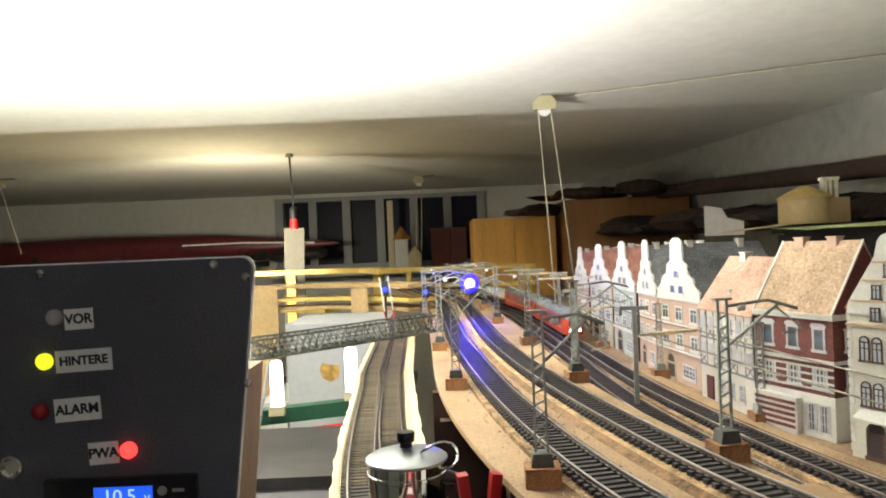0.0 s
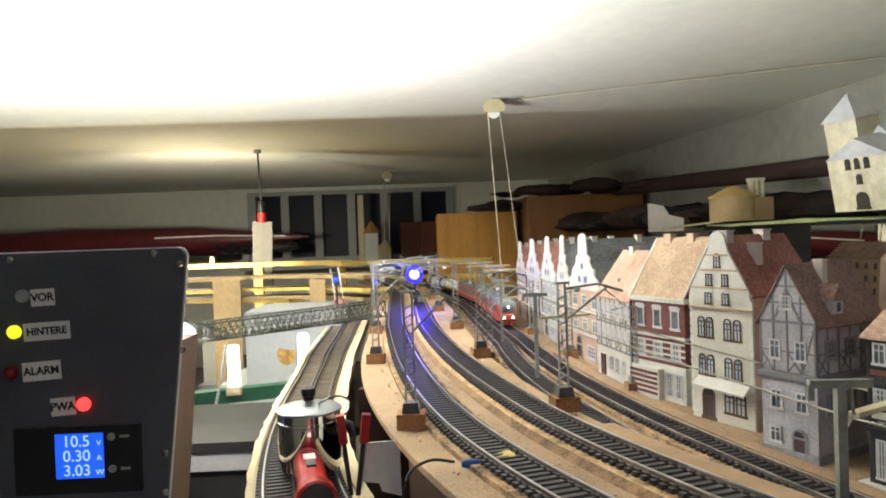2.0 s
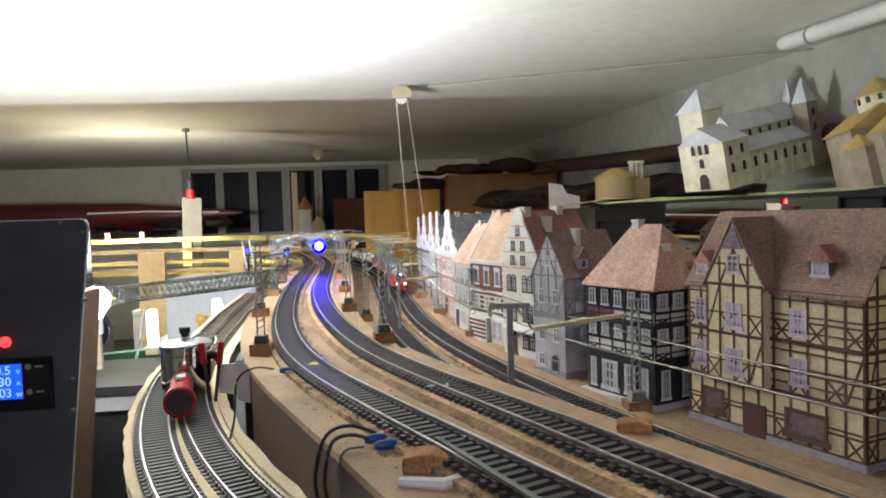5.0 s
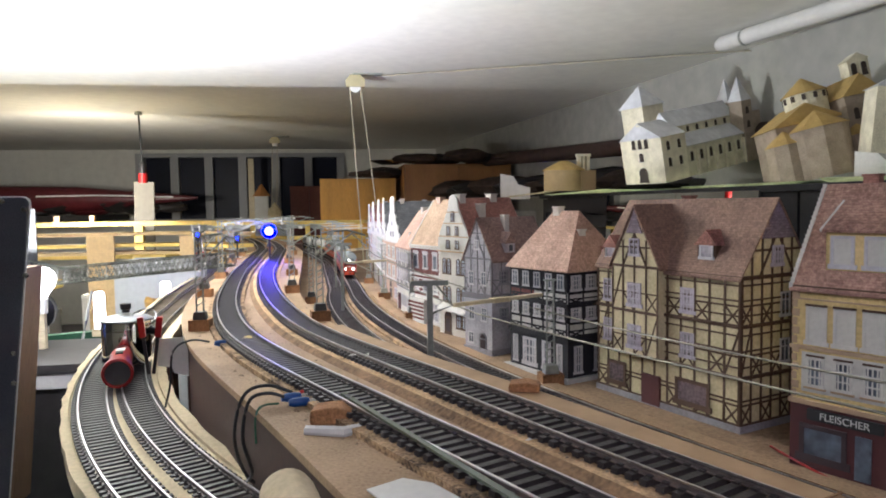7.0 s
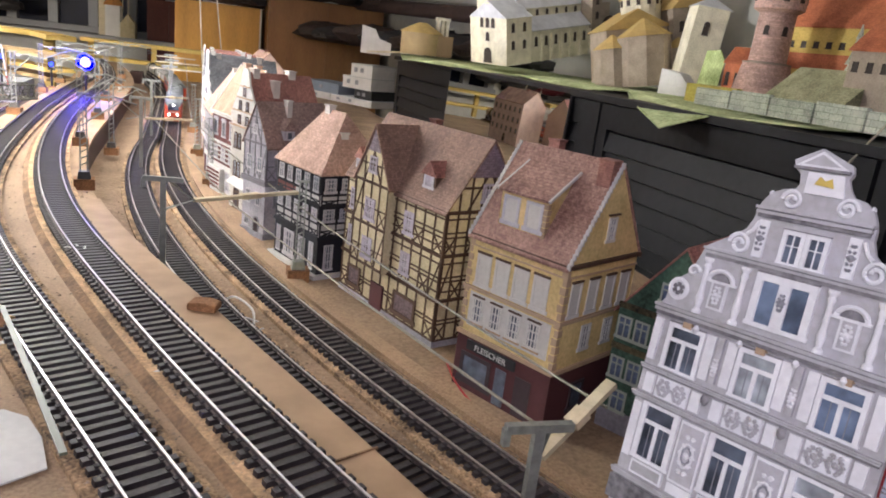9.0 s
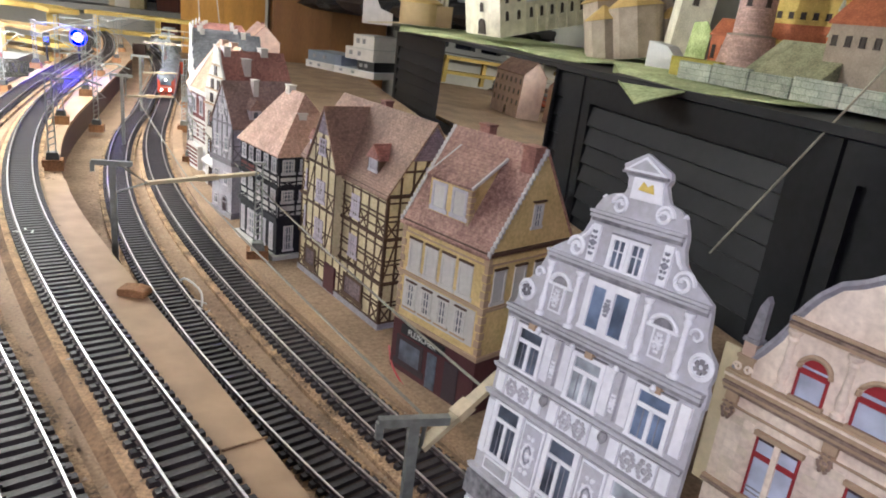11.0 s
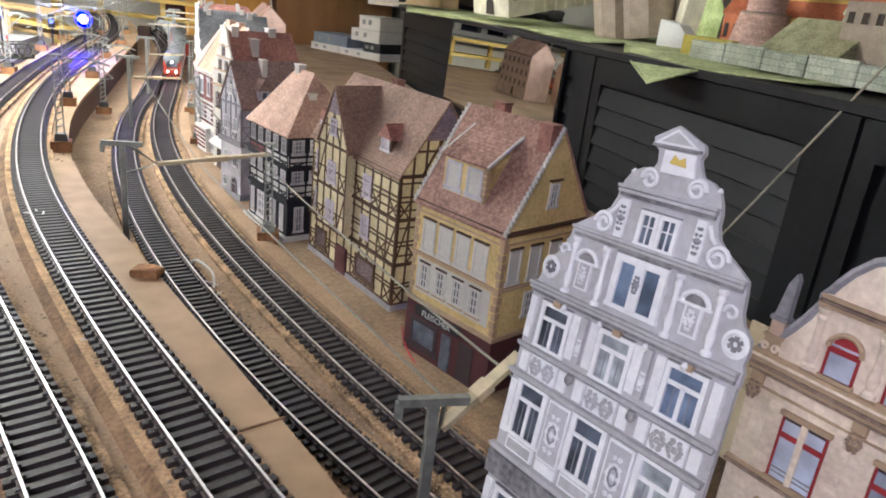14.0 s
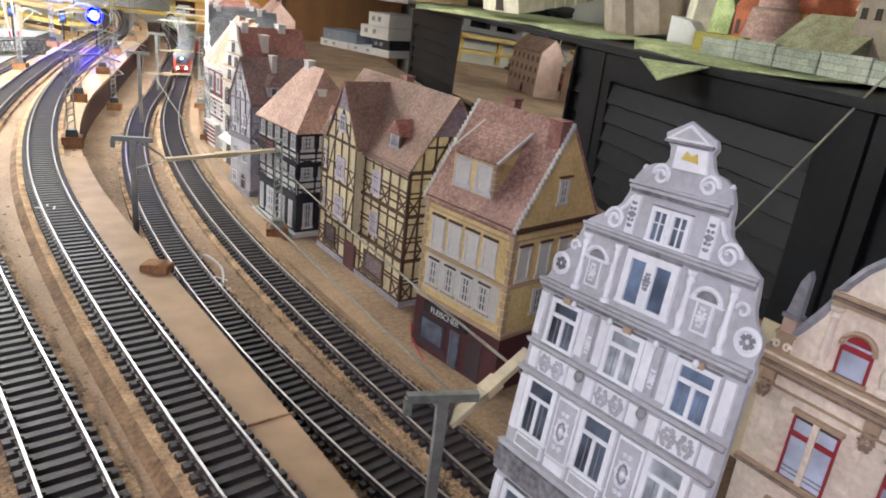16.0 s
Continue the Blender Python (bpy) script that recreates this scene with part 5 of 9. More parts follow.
    for x in (1.9, 18.4, 24.6, 39.0, 45.4, 60.6):
        part("white_panel", B().box((x - 1.4) * MM, (x + 1.4) * MM, -0.0008, 0, 0.0440, 0.0620), PAPERW, h)
    cornice(h, -0.3, 64.0, 37.5, 2.4, 2.2)
    window(h, front(w * 0.2, 0.003, -0.0003), 0.013, 0.024, TRIMG, DOORDARK, "plain", True)
    for x in (31.5, 51.5):
        casement(h, x, 8, 11, 23, PANE, 1.6)
    part("plinth", B().box(-0.0006, w + 0.0006, -0.0012, 0.0014, 0, 0.004), STONEGREY, h)
    # gable, lower stage
    c1 = 33.6
    casement(h, c1, 125.2, 11.6, 10.6, PANEBLUE, 1.9, -0.0007, transom=0)
    part("mullion", B().box((c1 - 1.5) * MM, (c1 + 1.5) * MM, -0.0015, -0.0008, 0.1246, 0.1358), PAPERW, h)
    carving(h, c1, 131.5, 1.8, 4.5, 41, TRIMG, -0.0017)
    for x in (16.8, 49.8):
        niche = part("blind_niche", B().box((x - 2.3) * MM, (x + 2.3) * MM, -0.0012, -0.0006, 0.1248, 0.1322), PAPERW, h)
        part("niche_field", B().box((x - 1.6) * MM, (x + 1.6) * MM, -0.0014, -0.0011, 0.1254, 0.1318), LILAC, niche)
        carving(h, x, 128.6, 2.4, 5.0, int(x * 3), PAPERW, -0.0016)
        arch_ = [((x + 3.5 * math.cos(a)) * MM, -0.0012, (132.2 + 3.0 * math.sin(a)) * MM) for a in [math.pi * j / 12 for j in range(13)]]
        part("niche_arch", B().tube(arch_, 0.00065, 6), PAPERW, niche)
        part("niche_hood", B().prism([((x + 2.7 * math.cos(math.pi * j / 10)) * MM, (132.4 + 2.2 * math.sin(math.pi * j / 10)) * MM) for j in range(11)], -0.0011, -0.0006), SHADEG, niche)
        part("niche_ledge", B().box((x - 4.4) * MM, (x + 4.4) * MM, -0.0016, -0.0006, 0.1318, 0.1325), PAPERW, niche)
    for x in (12.2, 22.8, 44.6, 55.6):
        baluster(h, x, 122.6, 137.9)
    for x, s in ((5.4, -1), (61.4, 1)):
        mm = Matrix.Translation((x * MM, -0.0006, 0.1276)) @ pose(0, 0, 0, 90, 0, 0)
        ro = part("rosette", B().lathe([(0.0030, 0), (0.0032, 0.0006), (0.0023, 0.0009), (0.0021, 0.0003), (0.0006, 0.0003)], 20, mm), PAPERW, h, "white stone rosette")
        for k in range(6):
            a = k * math.pi / 3
            part("petal", B().box(-0.0005, 0.0005, -0.0003, 0.0002, 0.0006, 0.0017, Matrix.Translation((x * MM, -0.0012, 0.1276)) @ pose(0, 0, 0, 0, 60 * k, 0)), SHADEG, ro)
        sb = B()
        scroll(sb, (x - s * 3.0) * MM, 0.1334, 0.0018, 1.0, -s, 0.00045, -0.0010)
        part("scroll", sb, PAPERW, h, "white stone volute")
    # gable, upper stage
    for k in (-1, 1):
        casement(h, 35.1 + k * 2.85, 141.4, 3.4, 6.8, PANE, 1.1, -0.0007, transom=0)
        part("glazing_bar", B().box((35.1 + k * 2.85 - 0.15) * MM, (35.1 + k * 2.85 + 0.15) * MM, -0.0013, -0.0008, 0.1414, 0.1482), PAPERW, h)
        part("glazing_bar", B().box((35.1 + k * 2.85 - 1.7) * MM, (35.1 + k * 2.85 + 1.7) * MM, -0.0013, -0.0008, 0.1454, 0.1457), PAPERW, h)
        x = 35.0 + k * 11.0
        part("pilaster", B().box((x - 1.3) * MM, (x + 1.3) * MM, -0.0012, -0.0006, 0.1410, 0.1506), PAPERW, h)
        carving(h, x, 145.8, 1.9, 7.0, 60 + k, TRIMG, -0.0014)
        sb = B()
        scroll(sb, (35.3 + k * 16.4) * MM, 0.1434, 0.0029, 1.5, k, 0.00055, -0.0010)
        sb.tube([((35.3 + k * 15.2) * MM, -0.0010, 0.1462), ((35.3 + k * 13.8) * MM, -0.0010, 0.1475), ((35.3 + k * 12.6) * MM, -0.0010, 0.1500)], 0.0005, 5)
        part("scroll", sb, PAPERW, h, "white stone volute")
        sb = B()
        scroll(sb, (35.7 + k * 6.6) * MM, 0.1566, 0.0025, 1.5, k, 0.00055, -0.0010)
        part("scroll", sb, PAPERW, h, "white stone volute")
        part("finial_knob", B().lathe([(0.2 * MM, 0), (0.8 * MM, 0.7 * MM), (0.2 * MM, 1.5 * MM)], 8, Matrix.Translation(((35.3 + k * 12.0) * MM, 0, 0.1568))), PAPERW, h)
    for x in (14, 26.5, 41, 52):
        part("corbel_head", B().lathe([(0.3 * MM, -1.0 * MM), (0.9 * MM, 0), (0.4 * MM, 1.0 * MM)], 8, Matrix.Translation((x * MM, -0.0018, 0.1186))), PAPERW, h, smooth=True)
    part("crest_field", B().prism([(0.0313, 0.1588), (0.0408, 0.1588), (0.0396, 0.1640), (0.0312, 0.1640)], -0.0011, -0.0006), PAPERW, h)
    part("crest", B().prism([(0.0334, 0.1612), (0.0380, 0.1608), (0.0372, 0.1630), (0.0358, 0.1622), (0.0344, 0.1632)], -0.0014, -0.001), mat("gilt_print", (0.62, 0.46, 0.10), 0.6), h, "small gilt crest")
    part("pediment", B().prism([(0.0277, 0.1652), (0.0406, 0.1652), (0.0336, 0.1692)], -0.0014, -0.0006), PAPERW, h)
    part("pediment_field", B().prism([(0.0298, 0.1658), (0.0385, 0.1658), (0.0337, 0.1684)], -0.0016, -0.0012), LILAC, h)
    part("moulding", B().box(0.0276, 0.0408, -0.0016, -0.0006, 0.1645, 0.1652), SHADEG, h)


def red_casement(h, x, z, w, tall, arched=False, y=-0.0003):
    """A stone-mullioned window in mm with red transoms and pale reflecting panes."""
    a, b, t0, t1 = (x - w / 2) * MM, (x + w / 2) * MM, z * MM, (z + tall) * MM
    fr = B().lattice([a - 0.0007, a, b, b + 0.0007], [t0 - 0.0009, t0, t1], lambda i, j: j == 0 or i != 1, y - 0.0007, y)
    pane = [(a, t0), (b, t0), (b, t1)]
    if arched:
        n = 10
        arc_ = [((a + b) / 2 + (b - a) / 2 * math.cos(math.pi * i / n), t1 + (b - a) / 2 * math.sin(math.pi * i / n)) for i in range(n + 1)]
        pane = [(a, t0), (b, t0)] + arc_
    else:
        pane.append((a, t1))
    ob = part("window", fr, REDFRAME, h, "red-framed window")
    part("pane", B().prism(pane, y - 0.0002, y), PANESKY, ob)
    zt = t0 + (t1 - t0) * (0.94 if arched else 0.70)
    part("transom", B().box(a, b, y - 0.0008, y, zt - 0.0008, zt + 0.0008), REDFRAME, ob, "deep red transom")
    part("sill", B().box(a - 0.0012, b + 0.0012, y - 0.0016, y, t0 - 0.0010, t0), TRIMT, ob)
    if arched:
        part("arch_stone", B().tube([(px, y - 0.0004, pz) for px, pz in [((a + b) / 2 + ((b - a) / 2 + 0.0008) * math.cos(math.pi * i / 12), t1 + ((b - a) / 2 + 0.0008) * math.sin(math.pi * i / 12)) for i in range(13)]], 0.0008, 6), TRIMT, ob)
        part("arch_shadow", B().prism([((a + b) / 2 + (b - a) * 0.5 * math.cos(math.pi * i / 10), t1 + (b - a) * 0.5 * math.sin(math.pi * i / 10)) for i in range(1, 10)], y - 0.0004, y - 0.0001), REDFRAME, ob)
    else:
        part("mullion", B().box((a + b) / 2 - 0.0009, (a + b) / 2 + 0.0009, y - 0.0012, y, t0, t1), PLASTER_PEACH, ob, "pale stone mullion")
        part("lintel_shadow", B().box(a, b, y - 0.0006, y, t1 - 0.0014, t1), DOORDARK, ob)
        part("lintel", B().box(a - 0.0014, b + 0.0014, y - 0.0016, y, t1, t1 + 0.0014), TRIMT, ob)
        for k in (0.10, 0.17):
            part("window_rail", B().box(a, b, y - 0.0010, y - 0.0006, t0 + (t1 - t0) * k, t0 + (t1 - t0) * k + 0.0003), SHADEG, ob)
    return ob


def peach_house():
    m, w = site((0.4276, -0.1454), (0.4550, -0.2230))
    h = thing("model_house", "peach sandstone card town house with red-framed windows", "model house", m, "model houses")
    W = w / MM
    c = W / 2
    part("wall", B().box(0, w, 0, 0.05, 0, 0.1005), PLASTER_PEACH, h)
    half = [(100.0, 40.6), (103.5, 40.2), (106, 37.5), (112, 33.2), (118, 29.6), (122.5, 27.4), (124.8, 27.6), (127, 26.0), (130, 24.4), (134, 21.8), (138.5, 17.6), (141, 12.5), (144.5, 7.5), (146, 5), (151, 4.2), (153, 0)]
    pts = [((c - k) * MM, z * MM) for z, k in half] + [((c + k) * MM, z * MM) for z, k in reversed(half[:-1])]
    part("gable_screen", B().prism(pts, -0.0010, 0.0008), PLASTER_PEACH, h, "curved sandstone gable")
    part("gable_coping", B().tube([(x, -0.0003, z) for x, z in pts], 0.0014, 6), STONEGREY, h, "weathered grey gable coping")
    part("roof", B().prism([(0.006, 0.098), (w - 0.006, 0.098), (w - 0.020, 0.1125), (0.020, 0.1125)], 0.002, 0.05), TILE_RED, h)
    part("side_flap", B().box(-0.0052, 0.0002, 0.0012, 0.0022, 0.060, 0.1085), CREAMCARD, h, "cream card glue flap")
    for z, t, q in ((95.4, 1.2, 1.6), (96.8, 1.0, 2.6), (98.0, 0.8, 3.2), (99.0, 1.6, 2.4), (100.8, 0.7, 3.4), (101.6, 1.0, 3.0)):
        part("moulding", B().box(-0.0008, w + 0.0008, -q * MM, 0, z * MM, (z + t) * MM), SHADEBR if q in (3.2, 1.6) else TRIMT if q != 3.4 else PLASTER_PEACH, h, "tan stone cornice moulding")
    for z, t, q in ((122.6, 1.0, 2.2), (123.8, 0.8, 2.8), (125.0, 1.0, 2.0)):
        part("moulding", B().box((c - 27.6) * MM, (c + 27.6) * MM, -q * MM, 0, z * MM, (z + t) * MM), SHADEBR if q == 2.8 else TRIMT, h)
    for z, t, q in ((62.6, 0.9, 2.2), (63.8, 0.7, 1.6), (30.0, 1.6, 2.0), (90.8, 0.5, 1.0)):
        part("string_course", B().box(-0.0004, w + 0.0004, -q * MM, 0, z * MM, (z + t) * MM), TRIMT if q != 2.2 else SHADEBR, h)
    for s in (-1, 1):
        x = c + s * (c - 4.0)
        fn = part("finial", B().box((x - 2.4) * MM, (x + 2.4) * MM, -0.002, 0.002, 0.1026, 0.1075).box((x - 2.9) * MM, (x + 2.9) * MM, -0.0024, 0.0024, 0.1075, 0.1085), TRIMT, h, "stone corner finial")
        part("finial_ball", B().box((x - 2.0) * MM, (x + 2.0) * MM, -0.0016, 0.0016, 0.1085, 0.1130), PLASTER_PINK, fn)
        part("finial_collar", B().box((x - 2.6) * MM, (x + 2.6) * MM, -0.0020, 0.0020, 0.1130, 0.1142), STONEGREY, fn)
        part("finial_tip", B().prism([((x - 1.9) * MM, 0.1142), ((x + 2.2) * MM, 0.1142), ((x + 2.2) * MM, 0.1262), ((x + 1.2) * MM, 0.1280), ((x - 0.4) * MM, 0.1245)], -0.0012, 0.0012), STONEGREY, fn)
        for k in (-1, 1):
            sb = B()
            scroll(sb, (x + k * 1.7) * MM, 0.1045, 0.0014, 1.2, k, 0.0004, -0.0024)
            part("scroll", sb, PLASTER_PEACH, fn)
    for x in (19.8, 46.4, 70.0):
        red_casement(h, x, 65.6, 12.4, 21.0)
        red_casement(h, x, 35.0, 12.4, 20.0)
        red_casement(h, x, 7.0, 13.0, 19.0)
    for x in (2.4, 33.0, 58.4, 80.0):
        part("bracket_head", B().lathe([(0.3 * MM, -2.6 * MM), (1.2 * MM, -1.4 * MM), (1.9 * MM, 0.2 * MM), (1.4 * MM, 1.6 * MM), (2.1 * MM, 2.6 * MM), (2.1 * MM, 3.2 * MM)], 9, Matrix.Translation((x * MM, -0.0006, 0.0888))), TRIMT, h, "carved stone bracket head", smooth=True)
        carving(h, x, 89.4, 4.2, 6.0, int(x), SHADEBR, -0.0020)
        part("pilaster", B().box((x - 2.0) * MM, (x + 2.0) * MM, -0.0016, 0, 0.0925, 0.0955), TRIMT, h)
    for x, k in ((23.5, 7.4), (41.1, 10.0), (58.7, 7.4)):
        red_casement(h, x, 104.0 if k < 9 else 103.6, k, 8.6, True, -0.0012)
    for x in (15.4, 32.2, 50.0, 66.8):
        baluster(h, x, 103.4, 122.2, 1.5, PLASTER_PEACH)
    # faint stone joints on the wall
    rj = random.Random(8)
    for row in range(9):
        for x in (5.5, 9.0, 30.0, 36.0, 57.0, 61.0):
            if rj.random() < 0.55:
                part("stone_block", B().box((x - 2.2) * MM, (x + 2.2) * MM, -0.0002, 0, (64.8 + row * 3.0) * MM, (67.4 + row * 3.0) * MM), rj.choice((PLASTER_PEACH, STONELIGHT)), h)


butcher_house()
timbered_house()
black_timbered_house()
grey_house()
white_gable_house()
maroon_house()
orange_roof_house()
gable_row_house((0.2225, 0.737), (0.2330, 0.645), PLASTER_PINK, SLATE, 0.085, 0.086, 0.140, "card house with white stepped gable and dark slate roof", 1)
gable_row_house((0.2215, 0.812), (0.2222, 0.742), PLASTER_PINK, SLATE, 0.080, 0.086, 0.139, "pinkish card house with white scrolled gable", 2)
gable_row_house((0.2200, 0.925), (0.2212, 0.822), PLASTER_MINT, TILE_RED, 0.075, 0.086, 0.138, "pale green card house with white gable and red roof", 3, MAROON)
gable_row_house((0.2190, 1.065), (0.2198, 0.935), PLASTER_WHITE, TILE_RED, 0.075, 0.084, 0.135, "white card house with orange side wall", 4, PLASTER_ORANGE)
gable_row_house((0.2185, 1.185), (0.2190, 1.080), PLASTER_PINK, TILE_RED, 0.075, 0.080, 0.131, "pale pink card house with red side wall", 5, MAROON)


# stand-in house added to fill the mirror's reflection
def back_house():
    m, w = site((0.367, 1.180), (0.356, 1.335))
    h = thing("model_house", "pink card house with pale roof, added behind the row for the mirror", "model house", m, "model houses")
    d, e, r = 0.058, 0.098, 0.128
    body(h, w, d, e, r, "side", wallmat("pale_pink_print", (0.72, 0.48, 0.40), (0.80, 0.60, 0.50), 0.12), TILE_PINK, 0.002)
    for z in (0.028, 0.052, 0.076):
        for x in stepped(w, 6):
            window(h, front(x, z), 0.009, 0.012, TRIMT, PANE, "plain")
    window(h, front(w * 0.45, 0.002), 0.014, 0.014, TRIMT, DOORDARK, "plain", True)
    chimney(h, w * 0.3, d * 0.5, r, CHIMB, 0.008, 0.006)


back_house()
ivy_house()
renaissance_house()
peach_house()


# ---- overhead line masts ----
def lattice_mast(x, y, base, tall, arm=0.05, turn=0.0, foot=GREENSTEEL):
    """A two-rail lattice mast on a green foot and a cork block, with a tubular bracket."""
    t = thing("catenary_mast", "grey lattice overhead-line mast on a cork block", "catenary mast", pose(x, y, base, 0, 0, turn), "catenary masts")
    part("base_block", B().box(-0.0080, 0.0080, -0.0070, 0.0070, 0, 0.0088), BRICK, t, "rough brown cork block")
    part("foot", B().prism([(-0.0052, 0.0088), (0.0052, 0.0088), (0.0042, 0.0148), (-0.0042, 0.0148)], -0.0042, 0.0042), foot, t, "painted mast foot")
    for s in (-1, 1):
        part("upright", B().beam((s * 0.0028, 0, 0.0145), (s * 0.0023, 0, tall), 0.0010, 0.0014, (0, 1, 0)), STEEL, t)
    n = max(4, int((tall - 0.02) / 0.0055))
    rung = B().beam((-0.0030, 0, -0.0016), (0.0030, 0, 0.0016), 0.0008, 0.0009).mesh("rung", STEEL)
    for i in range(n):
        part("rung", rung, None, t, m=Matrix.Translation((0, 0, 0.021 + (tall - 0.024) * i / n)))
    part("cap", B().box(-0.0045, 0.0045, -0.002, 0.002, tall, tall + 0.0012), STEEL, t)
    if arm:
        br = part("bracket", B().tube([(0.003, 0, tall - 0.003), (arm * 0.6, 0, tall - 0.001), (arm, 0, tall - 0.006)], 0.0009, 6), STEEL, t)
        part("stay", B().tube([(0.003, 0, tall - 0.022), (arm * 0.75, 0, tall - 0.003)], 0.0008, 6), STEEL, br)
        part("steady_arm", B().tube([(arm * 0.7, 0, tall - 0.004), (arm * 1.05, 0, tall - 0.016), (arm * 0.8, 0, tall - 0.018)], 0.0006, 6), STEEL, br)
        part("insulator", B().lathe([(0.0012, 0), (0.002, 0.001), (0.0012, 0.002), (0.002, 0.003), (0.0012, 0.004)], 8, Matrix.Translation((arm * 0.2, 0, tall - 0.004)) @ pose(0, 0, 0, 0, 90, 0)), WHITE, br)
    return t


def tube_post(x, y, base, tall, strip, turn=0.0):
    """A plain grey post with a cross arm that carries a pale wooden strip."""
    t = thing("catenary_post", "plain grey tube post with a pale wooden arm", "catenary mast", pose(x, y, base, 0, 0, turn), "tube posts")
    part("post", B().beam((0, 0, 0), (0, 0, tall), 0.0036, 0.0030, (0, 1, 0)), STEEL, t)
    part("arm", B().beam((-0.0120, 0, tall), (0.012, 0, tall - 0.0005), 0.0028, 0.0030), STEEL, t)
    part("arm_tip", B().beam((-0.0115, 0, tall), (-0.0115, 0, tall - 0.006), 0.0024, 0.0024, (0, 1, 0)), STEEL, t)
    if strip:
        a, b = Vector(strip[0]), Vector(strip[1])
        part("strut", B().tube([(0, 0, tall - 0.020), a, (0.004, 0, tall - 0.001)], 0.0008, 6), STEEL, t)
        part("wooden_arm", B().beam(a, b, 0.0046, 0.0022), PALEWOOD, t, "pale wooden strip")
        part("binding", B().beam(a + (b - a) * 0.42, a + (b - a) * 0.60, 0.0058, 0.0034), FOAM, t, "yellowish tape binding")
    return t


for x, y in ((0.041, 0.321), (0.006, 0.544), (-0.007, 0.749)):
    lattice_mast(x, y, UPPER + fall(y), 0.078, 0.030, -4)
for x, y, a in ((0.135, 0.346, 0.040), (0.100, 0.552, 0.045), (0.088, 0.764, 0.05), (0.071, 0.984, 0.05), (0.066, 1.20, 0.05)):
    lattice_mast(x, y, UPPER + fall(y), 0.078, a, 186 if y > 0.7 else 8)
for x, y in ((-0.03, 1.02), (-0.035, 1.20), (0.005, 1.36), (0.045, 1.42)):
    lattice_mast(x, y, UPPER - 0.008, 0.075, 0.06, 0)
lattice_mast(0.118, 0.655, LOWER + 0.006, 0.085, 0.04, 0)


def near_post(x, y, tall, lx, ly, rx, ry, lz, rz, turn=0.0):
    tube_post(x, y, LOWER, tall, ((lx - x, ly - y, lz - LOWER), (rx - x, ry - y, rz - LOWER)), turn)


near_post(0.2065, 0.1750, 0.0815, 0.2245, 0.1960, 0.2985, 0.2410, 1.6225, 1.6215)
near_post(0.338, -0.112, 0.068, 0.343, -0.106, 0.374, -0.094, 1.612, 1.632)
tube_post(0.157, 0.591, LOWER, 0.085, ((0.004, 0, 0.062), (0.055, 0.01, 0.063)))
tube_post(0.150, 0.83, LOWER, 0.085, ((0.004, 0, 0.062), (0.05, 0.01, 0.063)))
for y, k in ((1.02, 0.05), (1.20, 0.05), (1.38, 0.05)):
    tube_post(poly(TRACK["c"][0], y) + 0.022, y, LOWER, 0.095, ((-0.03, 0, 0.09), (k, 0.0, 0.09)))
# masts standing before the house fronts
for x, y in ((0.234, 0.531), (0.299, 0.219), (0.216, 0.72), (0.205, 0.93)):
    lattice_mast(x, y, LOWER, 0.075, 0, 0, STEEL)


# thick contact wires over the two lower tracks
def contact_wire(points, r=0.00062):
    return solid("contact_wire", B().tube(points, r, 6), WIRE, "thick brassy overhead contact wire", "wire", "overhead wires")


def sagging(a, b, sag=0.003, n=8):
    a, b = Vector(a), Vector(b)
    return [a.lerp(b, i / n) - Vector((0, 0, sag * 4 * (i / n) * (1 - i / n))) for i in range(n + 1)]


dk = TRACK["d"][0]
stations = [(0.374, -0.094, 1.622), (0.302, 0.240, 1.609), (0.212, 0.60, 1.622), (0.20, 0.84, 1.622), (0.185, 1.20, 1.640), (0.17, 1.5, 1.64)]
for i in range(len(stations) - 1):
    contact_wire(sagging(stations[i], stations[i + 1], 0.0025))
lows = [(0.348, -0.099, 1.617), (0.252, 0.245, 1.608), (0.172, 0.594, 1.620), (0.162, 0.835, 1.620), (0.15, 1.02, 1.640)]
for i in range(len(lows) - 1):
    contact_wire(sagging(lows[i], lows[i + 1], 0.0015))


# unseen trough added behind the panel to bound the flood lamp's light
shade = thing("flood_baffle", "dark trough added out of sight to bound the flood light", "lamp housing", pose(-0.42, 0.62, 1.60))
part("trough_wall", B().box(-0.60, 0.165, 0.160, 0.162, 0, 0.0917), BLACKPL, shade)
part("trough_wall", B().box(-0.60, 0.165, -0.042, -0.040, 0, 0.0917), BLACKPL, shade)
part("trough_floor", B().box(-0.60, 0.165, -0.04, 0.160, 0, 0.003), BLACKPL, shade)
part("leg", B().box(-0.30, -0.28, 0.04, 0.06, -1.60, 0), BLACKPL, shade)
part("leg", B().box(0.04, 0.06, 0.04, 0.06, -1.60, 0), BLACKPL, shade)

# ---- signals ----
BLUELED = glow("blue_lamp", (0.07, 0.05, 1.0), 26.0)
BLUEHALO = glow("blue_lamp_halo", (0.010, 0.008, 1.0), 3.0)
BLUEDIM = glow("small_blue_lamp", (0.012, 0.03, 1.0), 5.0)


